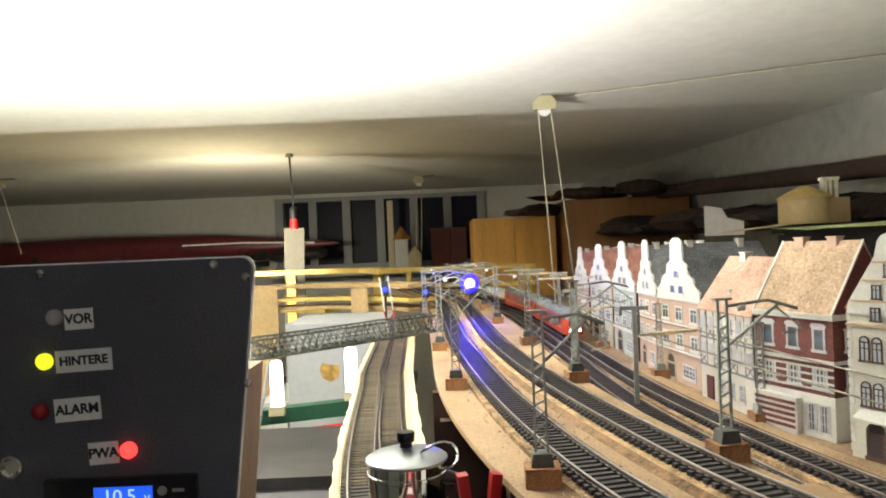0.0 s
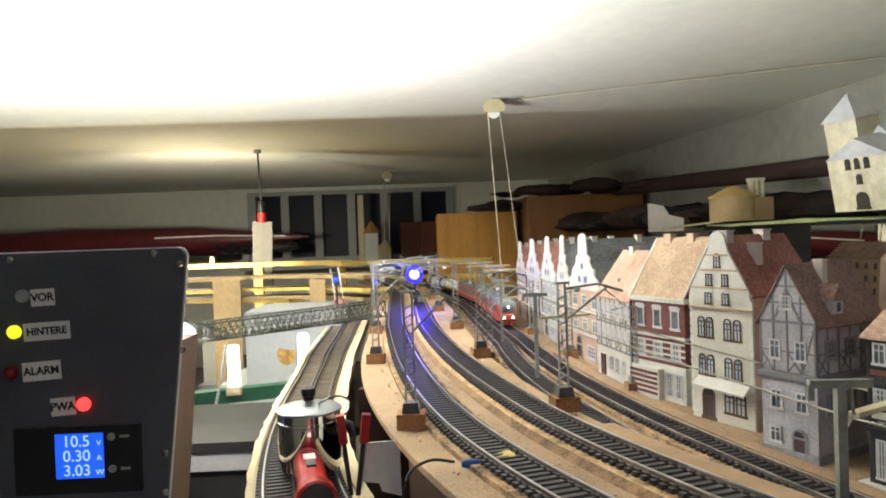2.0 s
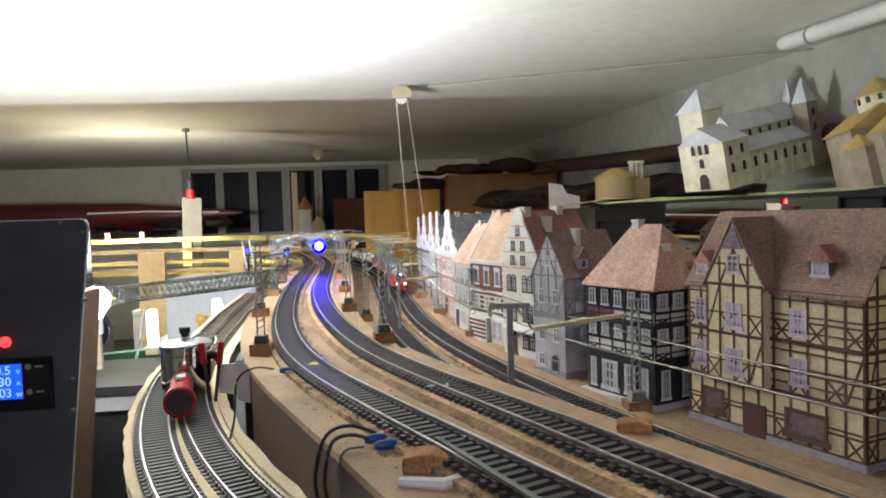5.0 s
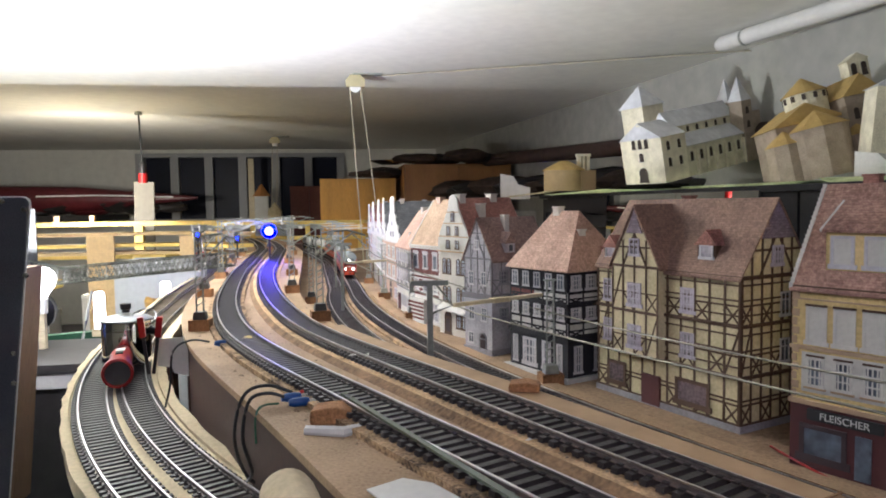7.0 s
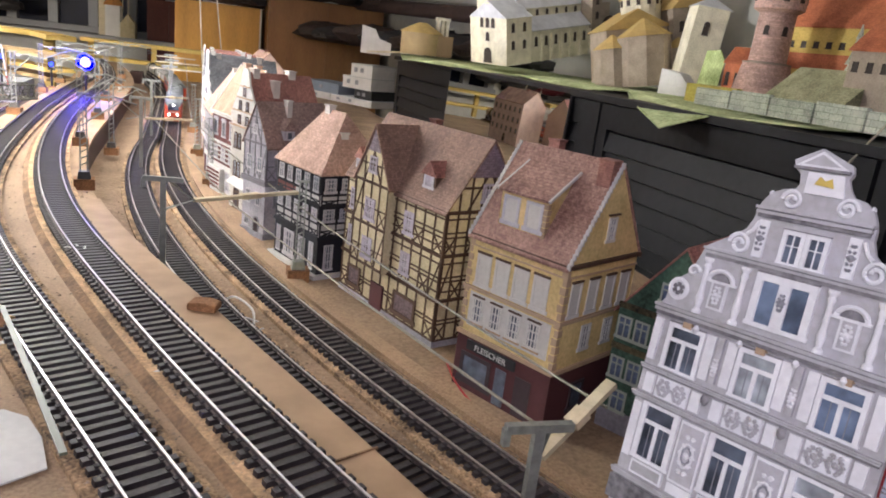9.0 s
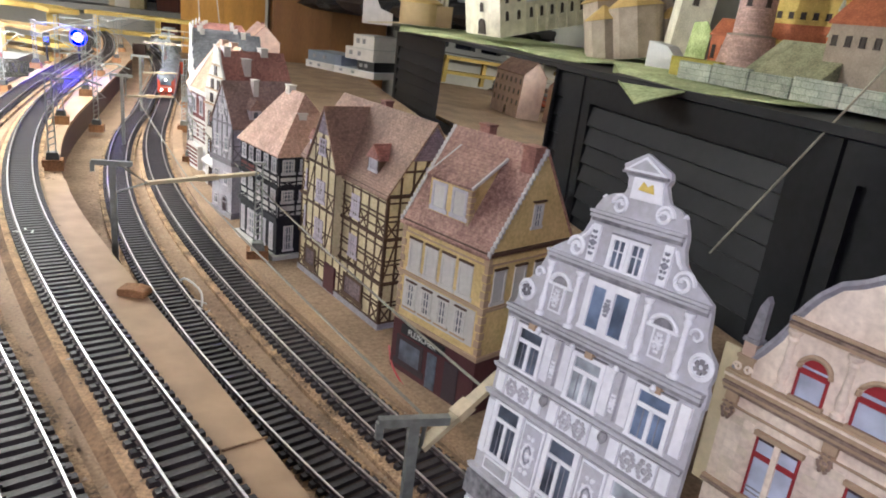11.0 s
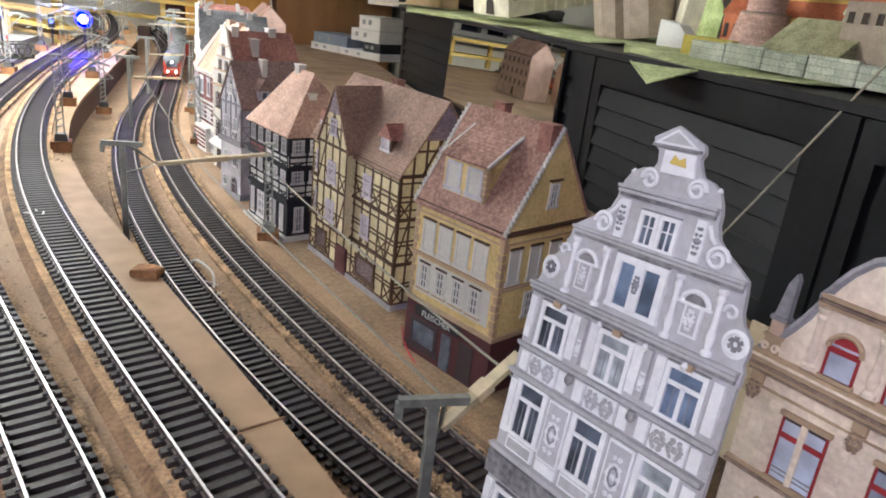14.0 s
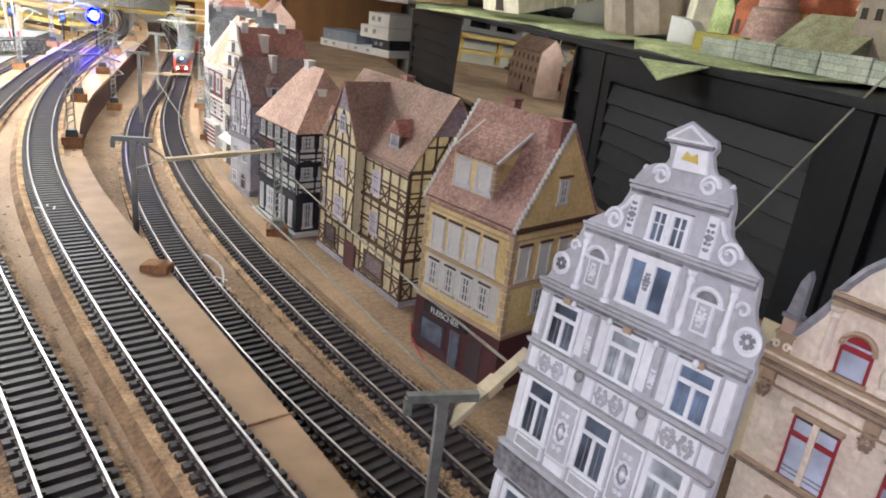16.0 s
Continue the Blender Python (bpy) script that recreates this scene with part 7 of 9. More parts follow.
solid("plank_joint", B().beam((0.2775, -0.0882, U + 0.0032), (0.2930, -0.0815, U + 0.0032), 0.0007, 0.0010), SHOULDER, "dark butt joint in the edge plank", "joint", kind="structure")
sheet = [(0.019, -0.036), (0.034, -0.026), (0.029, -0.008), (0.022, 0.006), (0.013, 0.012), (0.001, 0.005)]
solid("paper_sheet", B().add([(x, y, z) for z in (0, 0.0006) for x, y in sheet], [(0, 1, 2, 3, 4, 5), (11, 10, 9, 8, 7, 6)] + [(i, (i + 1) % 6, 6 + (i + 1) % 6, 6 + i) for i in range(6)]), WHITE, "white paper scrap with rounded corner on the board", "paper", m=pose(0.155, -0.052, U + 0.0006))
solid("card_roll", B().lathe([(0.0075, -0.045), (0.0088, -0.043), (0.0090, 0.010), (0.0084, 0.014), (0.0045, 0.0150)], 24), FOAM, "pale cardboard roll beside the board", "roll", m=Matrix.Translation((0.134, -0.052, U - 0.003)) @ pose(0, 0, 0, -84, 0, 14), smooth=True)
solid("green_strip", B().beam((0.150, 0.035, U + 0.010), (0.195, -0.085, U + 0.010), 0.0022, 0.0010), mat("green_glass", (0.10, 0.12, 0.085), 0.2, vary=0.1, bump=0), "thin pale green strip leaning on the rail", "strip")
for k, (x, y) in enumerate(((0.186, 0.076), (0.262, 0.122), (0.205, 0.060), (0.160, 0.150), (0.215, -0.010))):
    pts = [(x + 0.006 * math.cos(i * 0.7 + k), y + 0.007 * math.sin(i * 0.55 + k), (U + 0.001 if x < 0.25 else LOWER + 0.004) + 0.0012 * (i % 3)) for i in range(8)]
    cable(pts, 0.0005, GREENPAINT if k == 0 else WHITE, "short scrap of thin wire on the board", "wire_scrap")
cable([(0.246, 0.170, LOWER + 0.002), (0.252, 0.150, LOWER + 0.012), (0.262, 0.132, LOWER + 0.010), (0.262, 0.120, LOWER + 0.001)], 0.0007, WHITE, "bent white wire beside the track", "wire_scrap")
cable([(0.372, 0.070, LOWER + 0.001), (0.368, 0.040, LOWER + 0.003), (0.372, 0.010, LOWER + 0.002), (0.385, -0.03, LOWER + 0.002)], 0.0006, REDPL, "thin red wire before the houses", "wire_scrap")

# fine ballast crumbs strewn along the boards
crumbs = B()
rnd = random.Random(4)
for _ in range(2600):
    k = rnd.choice("abcd")
    c, base, dz = TRACK[k]
    y = rnd.uniform(-0.2, 0.7)
    x = poly(c, y) + rnd.choice((-1, 1)) * rnd.uniform(0.012, 0.026)
    s = rnd.choice((0.0004, 0.0005, 0.0006, 0.0008, 0.0011)) * rnd.uniform(0.8, 1.2)
    z = base + dz(y) + (0.0028 if abs(x - poly(c, y)) < 0.0165 else 0)
    crumbs.add([(x - s, y - s, z), (x + s, y - s * 0.6, z), (x, y + s, z), (x + s * 0.2, y, z + s * 0.7)], [(0, 2, 1), (0, 1, 3), (1, 2, 3), (2, 0, 3)])
solid("ballast_crumbs", crumbs, SAND, "loose crumbs of cork and ballast on the boards", "crumbs", kind="stuff")


mid_ef = [((poly(TRACK["e"][0], y) + poly(TRACK["f"][0], y)) / 2, y) for y in [0.03 + 0.03 * i for i in range(31)]]
solid("cream_strip", B().strip([(x - 0.0052, y) for x, y in mid_ef], [(x + 0.0052, y) for x, y in mid_ef], SIDE + 0.0005, SIDE + 0.0045), FOAM, "cream card strip between the side tracks", "strip")

# ---- truss bridge and ramps at the back ----
BRIDGEMETAL = mat("weathered_bridge_metal", (0.075, 0.085, 0.070), 0.35, 0.7, vary=0.3, grain=300, blotch=30, tint=(0.20, 0.21, 0.18))


def truss_bridge():
    t = thing("truss_bridge", "long grey lattice truss bridge with arched end", "model bridge")
    a, b = Vector((-0.010, 0.865, 1.601)), Vector((-0.30, 0.655, 1.592))
    d = (b - a).normalized()
    s = d.cross(Vector((0, 0, 1))).normalized() * 0.014
    up = Vector((0, 0, 0.019))
    n = 30
    for k in range(16):
        p = a.lerp(b, (k + 0.5) / 16)
        part("cross_beam", B().beam(p - s, p + s, 0.0016, 0.0024), BRIDGEMETAL, t)
    for off in (-0.4, 0.4):
        part("stringer", B().beam(a + s * off, b + s * off, 0.0016, 0.0022), BRIDGEMETAL, t)
    for side_ in (-1, 1):
        o = s * side_
        part("lower_chord", B().beam(a + o, b + o, 0.0020, 0.0026), BRIDGEMETAL, t)
        part("upper_chord", B().beam(a + o + up, a.lerp(b, 0.66) + o + up, 0.0018, 0.0020), BRIDGEMETAL, t)
        part("mid_chord", B().beam(a + o + up * 0.5, a.lerp(b, 0.66) + o + up * 0.5, 0.0010, 0.0010), BRIDGEMETAL, t)
        for i in range(n):
            p, q = a.lerp(b, 0.66 * i / n) + o, a.lerp(b, 0.66 * (i + 1) / n) + o
            part("diagonal", B().beam(p, q + up, 0.0009, 0.0009), BRIDGEMETAL, t)
            part("diagonal", B().beam(p + up, q, 0.0009, 0.0009), BRIDGEMETAL, t)
            if i % 3 == 0:
                part("vertical", B().beam(p, p + up, 0.0012, 0.0012, (0, 1, 0)), BRIDGEMETAL, t)
        prev = None
        for i in range(15):
            u = i / 14
            p = a.lerp(b, 0.60 + 0.52 * u) + o + Vector((0, 0, 0.006 + 0.030 * math.sin(math.pi * u)))
            if prev is not None:
                part("arch_segment", B().beam(prev, p, 0.0022, 0.0026), BRIDGEMETAL, t)
                part("hanger", B().beam(p, a.lerp(b, 0.60 + 0.52 * u) + o, 0.0009, 0.0009, (0, 1, 0)), BRIDGEMETAL, t)
            prev = p


truss_bridge()


def slab_path(name, pts, w, z0, z1, material, label, group=""):
    l, r = [], []
    for i, p in enumerate(pts):
        a, b = pts[max(i - 1, 0)], pts[min(i + 1, len(pts) - 1)]
        d = Vector((b[0] - a[0], b[1] - a[1])).normalized()
        l.append((p[0] - d.y * w / 2, p[1] + d.x * w / 2))
        r.append((p[0] + d.y * w / 2, p[1] - d.x * w / 2))
    return solid(name, B().strip(l, r, z0, z1), material, label, "ramp board", group)


def arc(cx, cy, r, a0, a1, n=14):
    return [(cx + r * math.cos(radians(a0 + (a1 - a0) * i / n)), cy + r * math.sin(radians(a0 + (a1 - a0) * i / n))) for i in range(n + 1)]


for z, m, k in ((1.632, YELLOWDULL, 0.0), (1.607, YELLOW, 0.015), (1.590, YELLOWDULL, 0.03)):
    slab_path("ramp_board", [(-1.25, 1.34 + k), (-0.7, 1.36 + k)] + arc(-0.30, 1.08 + k * 0.5, 0.30, 100, 30), 0.055, z, z + 0.007, m, "curved plywood ramp board", "ramp boards")
slab_path("yellow_shelf", [(-1.5, 2.0), (-0.62, 2.0), (-0.36, 1.98), (-0.20, 1.90), (-0.13, 1.76)], 0.07, 1.640, 1.652, YELLOW, "yellow timber track shelf", "yellow shelves")
slab_path("yellow_shelf", [(-1.5, 1.75), (-0.62, 1.74), (-0.40, 1.72), (-0.26, 1.64)], 0.06, 1.560, 1.572, YELLOW, "yellow timber track shelf", "yellow shelves")
slab_path("yellow_shelf", [(-1.0, 1.18), (-0.55, 1.16), (-0.36, 1.13)], 0.05, 1.545, 1.560, YELLOW, "yellow timber track shelf", "yellow shelves")
for i, x in enumerate((-1.30, -1.16, -1.02, -0.88, -0.76, -0.66, -0.56)):
    solid("shelf_post", B().box(x - 0.006, x + 0.006, 1.975, 1.987, 1.652, 1.672), WOODSIDE, "short brown post on the yellow shelf", "post", "shelf posts")
shelf = bpy.data.objects["yellow_shelf"]
for x, y in ((-1.1, 1.98), (-0.78, 1.98), (-0.42, 1.95), (-0.17, 1.82)):
    part("leg", B().box(x - 0.012, x + 0.012, y - 0.012, y + 0.012, 0.0, 1.640), YELLOW, shelf, "yellow timber leg")
for nm, y, z in (("yellow_shelf.001", 1.73, 1.560), ("yellow_shelf.002", 1.15, 1.545)):
    for x in (-0.90, -0.45):
        part("leg", B().box(x - 0.010, x + 0.010, y - 0.010, y + 0.010, 0.0, z), YELLOW, bpy.data.objects[nm], "yellow timber leg")
for x, y, w in ((-0.345, 1.34, 0.055), (-0.155, 1.28, 0.03), (-0.82, 1.36, 0.05)):
    solid("plywood_support", B().box(x - w / 2, x + w / 2, y, y + 0.008, 1.35, 1.632), YELLOWDULL, "brown plywood support under the ramp", "support", "plywood supports")
# dark under-bench space
bb = thing("back_bench", "dark bench under the track ramps", "bench")
part("top", B().box(-1.6, -0.10, 1.45, 2.3, 1.28, 1.30), DARK, bb)
for x in (-1.5, -0.14):
    for y in (1.5, 2.25):
        part("leg", B().box(x - 0.02, x + 0.02, y - 0.02, y + 0.02, 0, 1.28), DARK, bb)
rnd = random.Random(9)
for i in range(22):
    x, y = -1.5 + 1.35 * i / 22 + rnd.uniform(-0.02, 0.02), rnd.uniform(1.55, 2.1)
    w, d, h = rnd.uniform(0.02, 0.05), rnd.uniform(0.02, 0.05), rnd.uniform(0.05, 0.22)
    solid("storage_box", B().box(-w, w, -d, d, 0, h).box(-w * 1.04, w * 1.04, -d * 1.04, d * 1.04, h, h + 0.012), rnd.choice((GREYPL, FRAMEW, FOAM, DARK, GREYPL)), "small storage box on the dark bench", "box", "storage boxes", m=pose(x, y, 1.30, 0, 0, rnd.uniform(-20, 20)))


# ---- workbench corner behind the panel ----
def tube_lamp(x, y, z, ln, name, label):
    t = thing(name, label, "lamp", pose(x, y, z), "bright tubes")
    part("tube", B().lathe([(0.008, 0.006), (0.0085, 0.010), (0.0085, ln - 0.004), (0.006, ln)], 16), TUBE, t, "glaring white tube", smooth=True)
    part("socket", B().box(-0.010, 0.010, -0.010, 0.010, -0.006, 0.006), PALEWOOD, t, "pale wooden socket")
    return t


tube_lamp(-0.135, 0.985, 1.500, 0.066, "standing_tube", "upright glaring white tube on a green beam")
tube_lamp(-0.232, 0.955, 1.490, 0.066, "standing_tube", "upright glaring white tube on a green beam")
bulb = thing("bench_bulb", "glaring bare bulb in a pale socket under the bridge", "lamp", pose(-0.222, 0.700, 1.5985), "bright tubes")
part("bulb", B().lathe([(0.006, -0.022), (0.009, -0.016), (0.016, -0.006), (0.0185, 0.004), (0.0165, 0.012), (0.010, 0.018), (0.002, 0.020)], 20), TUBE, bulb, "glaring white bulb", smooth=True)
part("socket", B().lathe([(0.007, -0.040), (0.0075, -0.021)], 14), WHITE, bulb)
part("stand", B().box(-0.004, 0.004, -0.004, 0.004, -0.4135, -0.039), PALEWOOD, bulb)
beam = thing("green_beam", "dark green painted timber beam with open slot", "beam", pose(0, 0, 0))
for z0, z1 in ((1.474, 1.494), (1.444, 1.456)):
    part("rail", B().beam((-0.100, 1.0, (z0 + z1) / 2), (-0.62, 0.86, (z0 + z1) / 2 - 0.01), 0.02, z1 - z0), GREENPAINT, beam)
for u in (0.05, 0.5, 0.95):
    part("spacer", B().box(-0.1 - 0.52 * u - 0.012, -0.1 - 0.52 * u + 0.012, 1.0 - 0.14 * u - 0.008, 1.0 - 0.14 * u + 0.008, 1.440, 1.475), GREENPAINT, beam)
part("red_rod", B().tube([(-0.13, 0.975, 1.462), (-0.26, 0.94, 1.458)], 0.004, 8), REDPL, beam, "red rod lying in the slot")


def monitor():
    t = thing("crt_monitor", "old grey tube monitor with dark screen", "monitor", pose(-0.36, 1.02, 1.20))
    part("housing", B().prism([(-0.11, 0), (0.11, 0), (0.11, 0.19), (-0.11, 0.19)], 0, 0.05), GREYPL, t)
    part("rear_housing", B().box(-0.08, 0.08, 0.05, 0.17, 0.02, 0.17), GREYPL, t)
    part("screen", B().box(-0.092, 0.092, -0.003, 0.001, 0.034, 0.172), WINGLASS, t, "dark glass screen")
    part("stand", B().box(-0.06, 0.06, 0.02, 0.14, -0.02, 0), GREYPL, t)


monitor()
cab = thing("white_cabinet", "white metal cabinet with pinned pictures", "cabinet", pose(-0.175, 1.10, 0))
part("body", B().box(-0.075, 0.085, 0, 0.16, 0, 1.59), FRAMEW, cab)
part("shelf_edge", B().box(-0.120, -0.078, 0.0, 0.16, 0, 1.47), GREYPL, cab)
PIC1, PIC2 = mat("gold_picture", (0.42, 0.24, 0.05), 0.6, vary=0.4, grain=90, blotch=40), mat("green_picture", (0.36, 0.42, 0.36), 0.6, vary=0.3, grain=90, blotch=40)
for x, z, s, m in ((-0.01, 1.515, 0.020, PIC1), (0.005, 1.345, 0.024, PIC2), (0.012, 1.275, 0.026, PIC1), (0.0, 1.20, 0.03, PIC2)):
    n = 9
    pts = [(x + s * (0.8 + 0.25 * math.sin(i * 2.4)) * math.cos(2 * math.pi * i / n), z + s * (0.7 + 0.2 * math.cos(i * 1.7)) * math.sin(2 * math.pi * i / n)) for i in range(n)]
    part("picture", B().prism(pts, -0.0014, 0), m, cab, "small pinned cut-out picture")
bench = thing("work_bench", "white-edged bench shelf under the side ramp", "bench", pose(0, 0, 0))
part("top", B().box(-0.75, -0.02, 0.42, 1.3, 1.17, 1.185), FRAMEW, bench)
part("lower_shelf", B().box(-0.75, -0.02, 0.42, 1.3, 0.75, 0.765), FRAMEW, bench)
for x in (-0.73, -0.04):
    for y in (0.44, 1.28):
        part("leg", B().box(x - 0.015, x + 0.015, y - 0.015, y + 0.015, 0, 1.17), GREYPL, bench)
cable([(-0.235, 0.93, 1.56), (-0.25, 0.90, 1.46), (-0.275, 0.86, 1.40), (-0.27, 0.84, 1.33), (-0.24, 0.85, 1.34), (-0.235, 0.88, 1.42)], 0.0022, FRAMEW, "white cable hanging in a loop")
cable([(-0.30, 0.93, 1.57), (-0.31, 0.90, 1.46), (-0.29, 0.86, 1.37), (-0.30, 0.84, 1.30)], 0.0020, FRAMEW, "white cable hanging in a loop")
ball = thing("black_fan", "round black machine on the bench", "machine", pose(-0.31, 0.90, 1.535))
part("drum", B().lathe([(0.018, -0.02), (0.030, -0.012), (0.032, 0.006), (0.022, 0.02)], 24, pose(0, 0, 0, 90, 0, 0)), BLACKPL, ball, smooth=True)
part("bracket", B().box(-0.006, 0.006, -0.006, 0.006, -0.06, -0.02), BLACKPL, ball)
for k, (x, y, w, d, h, m, l) in enumerate(((-0.06, 0.12, 0.035, 0.03, 0.10, DARK, "black tool case under the ramp"), (-0.085, 0.02, 0.02, 0.03, 0.05, mat("orange_tool", (0.55, 0.16, 0.02), 0.45), "orange power tool under the ramp"), (0.07, 0.10, 0.03, 0.02, 0.06, FRAMEW, "white carton under the board"), (0.04, 0.22, 0.025, 0.015, 0.09, FRAMEW, "white carton under the board"), (0.10, -0.02, 0.05, 0.04, 0.05, DARK, "black box under the board"))):
    t = thing("bench_box", l, "box", pose(x, y, 1.46 - h * 0.4, 0, 0, 14 * k))
    part("body", B().box(-w, w, -d, d, 0, h), m, t)
    part("lid", B().box(-w * 1.03, w * 1.03, -d * 1.03, d * 1.03, h, h + 0.004), m, t)
case = thing("equipment_case", "black equipment case with framed front on the bench", "case", pose(-0.178, 0.66, 1.185))
part("body", B().box(-0.115, 0.105, -0.06, 0.10, 0, 0.318), DARK, case)
part("front_frame", B().lattice([-0.115, -0.107, 0.097, 0.105], [0.0, 0.010, 0.300, 0.318], lambda i, j: (i, j) != (1, 1), -0.064, -0.060), GREYPL, case, "pale grey front frame")
part("lid", B().box(-0.118, 0.108, -0.066, 0.102, 0.318, 0.328), DARK, case)
lowtable = thing("low_table", "low table under the track boards", "table", pose(0, 0, 0))
part("tabletop", B().box(-0.16, 0.20, -0.10, 0.34, 1.40, 1.42), FRAMEW, lowtable)
for x in (-0.14, 0.18):
    for y in (-0.08, 0.32):
        part("leg", B().box(x - 0.012, x + 0.012, y - 0.012, y + 0.012, 0, 1.40), GREYPL, lowtable)

solid("hanging_sheet", B().prism([(0.012, 1.590), (0.0345, 1.5905), (0.0345, 1.560), (0.024, 1.563), (0.0225, 1.5675), (0.012, 1.569)], 0.300, 0.3012), WHITE, "white paper sheet hanging under the track board", "paper")

# timber legs that carry the boards
for x, y, z in ((0.16, 0.0, UPPER - 0.0037), (0.05, 0.45, UPPER - 0.0117), (0.03, 1.0, UPPER - 0.0117), (0.05, 1.7, UPPER - 0.0117), (0.30, 0.9, LOWER - 0.016), (0.45, -0.3, LOWER - 0.016), (0.5, 1.6, LOWER - 0.016), (-0.06, 0.62, SIDE - 0.01), (-0.13, 1.15, SIDE - 0.01), (0.05, 0.13, SIDE - 0.01)):
    solid("board_leg", B().box(x - 0.015, x + 0.015, y - 0.015, y + 0.015, 0, z), HARDBOARD, "brown timber leg under the boards", "leg", "board legs", kind="structure")
for x, y in ((-0.005, 0.50), (-0.012, 0.60)):
    solid("gusset", B().box(x - 0.002, x + 0.05, y, y + 0.010, 1.46, 1.578), HARDBOARD, "brown timber rib under the track board", "rib", "ribs", kind="structure")


# ---- hanging things, ceiling ----
PULLEY = mat("cream_pulley", (0.42, 0.37, 0.22), 0.6, vary=0.1)


def pulley(x, y, cord_ends, r=0.016):
    t = thing("ceiling_pulley", "cream double pulley block on the ceiling", "pulley", pose(x, y, CEIL), "pulleys")
    part("plate", B().box(-0.004, 0.060, -0.010, 0.010, -0.003, 0.0), STEEL, t)
    part("block", B().prism([(-0.020, -0.030), (0.020, -0.030), (0.022, -0.016), (0.012, -0.004), (-0.012, -0.004), (-0.022, -0.016)], -0.010, 0.010), PULLEY, t, "cream pulley housing")
    part("wheel", B().lathe([(0.010, -0.003), (0.012, -0.003), (0.010, 0), (0.012, 0.003), (0.010, 0.003)], 18, Matrix.Translation((0, 0, -0.030)) @ pose(0, 0, 0, 90, 0, 0)), WHITE, t)
    for i, (a, b) in enumerate(cord_ends):
        part("cord", B().tube([a, b], 0.0013, 6), CORD, t, "taut cord")


pulley(0.205, 1.357, [((-0.012, 0, -0.03), (0.012, 0.02, -0.45)), ((0.012, 0, -0.03), (0.060, 0.04, -0.45)), ((0.06, 0, -0.004), (0.80, -0.35, -0.006))])
pulley(-0.085, 2.80, [((-0.01, 0, -0.03), (-0.02, 0, -0.30)), ((0.01, 0, -0.03), (0.0, 0.0, -0.30))])
pulley(-1.47, 2.35, [((-0.01, 0, -0.03), (-0.08, 0, -0.25)), ((0.01, 0, -0.03), (0.07, 0.0, -0.25))])
pend = thing("hanging_socket", "red and black lamp socket on a hanging cord", "lamp", pose(-0.430, 2.03, 0))
part("cord", B().tube([(0, 0, CEIL), (0.003, 0, 1.90), (0.006, 0, 1.83)], 0.0028, 6), CABLE, pend)
part("rose", B().lathe([(0.012, 0), (0.010, 0.010)], 12, Matrix.Translation((0, 0, CEIL - 0.010))), STEEL, pend)
part("socket", B().lathe([(0.006, 0), (0.012, -0.01), (0.012, -0.035)], 14, Matrix.Translation((0.006, 0, 1.833))), BLACKPL, pend)
part("red_cap", B().lathe([(0.013, 0), (0.013, -0.028)], 14, Matrix.Translation((0.006, 0, 1.797))), REDPL, pend, "red lamp cap")
BOARDGREY = mat("pale_board", (0.15, 0.14, 0.12), 0.8, vary=0.1, grain=60, blotch=6)
board = thing("hanging_board", "pale upright board behind the ramps", "board", pose(-0.490, 2.10, 0, 0, 1.5, 0))
part("panel", B().box(-0.026, 0.034, 0, 0.012, 1.302, 1.775), BOARDGREY, board)
pipe = thing("ceiling_pipe", "white plastic pipe with collar under the ceiling", "pipe", pose(0, 0, 0))
part("tube", B().tube([(0.845, 0.93, 1.968), (0.93, 0.30, 1.960), (1.0, -0.3, 1.953)], 0.0135, 20), PIPE, pipe, smooth=True)
part("collar", B().tube([(0.8525, 0.875, 1.9673), (0.8532, 0.870, 1.9672)], 0.0143, 20), STEEL, pipe)
part("end_cap", B().tube([(0.8435, 0.941, 1.9682), (0.845, 0.930, 1.968)], [0.0095, 0.0134], 20), PIPE, pipe)
solid("dark_roll", B().tube([(0.68, 2.45, 1.852), (0.84, 1.55, 1.826), (0.96, 0.90, 1.812)], 0.021, 14), mat("dark_brown_cloth", (0.045, 0.024, 0.018), 0.8, vary=0.2), "dark brown roll stored along the wall", "roll", smooth=True)

# ---- cupboards and clutter along the end wall ----
def cupboard(x0, x1, y0, y1, z0, z1, doors, m, label):
    t = thing("cupboard", label, "cupboard", pose(0, 0, 0), "cupboards")
    part("carcass", B().box(x0, x1, y0 + 0.004, y1, z0, z1), m, t)
    n = doors
    for i in range(n):
        a, b = x0 + (x1 - x0) * i / n, x0 + (x1 - x0) * (i + 1) / n
        part("door", B().box(a + 0.0015, b - 0.0015, y0, y0 + 0.0035, z0 + 0.004, z1 - 0.004), m, t)


cupboard(0.104, 0.385, 2.40, 2.70, 0.0, 1.790, 2, ORANGEWOOD, "orange veneer cupboard with two doors")
cupboard(0.405, 0.80, 2.28, 2.66, 0.0, 1.835, 2, BROWNWOOD, "tall brown veneer cupboard against the wall")
for x0, x1 in ((-0.055, 0.035), (0.037, 0.11)):
    t = thing("red_carton", "dark red brown carton on the sill", "carton", pose(0, 3.28, 0), "red cartons")
    part("body", B().box(x0, x1, 0, 0.15, 1.50, 1.785), REDBOX, t)
    part("lid", B().box(x0 - 0.002, x1 + 0.002, -0.002, 0.152, 1.770, 1.788), REDBOX, t)
solid("back_shelf", B().box(-0.8, 0.25, 3.20, 3.48, 1.585, 1.61), FRAMEW, "grey shelf below the windows", "shelf")
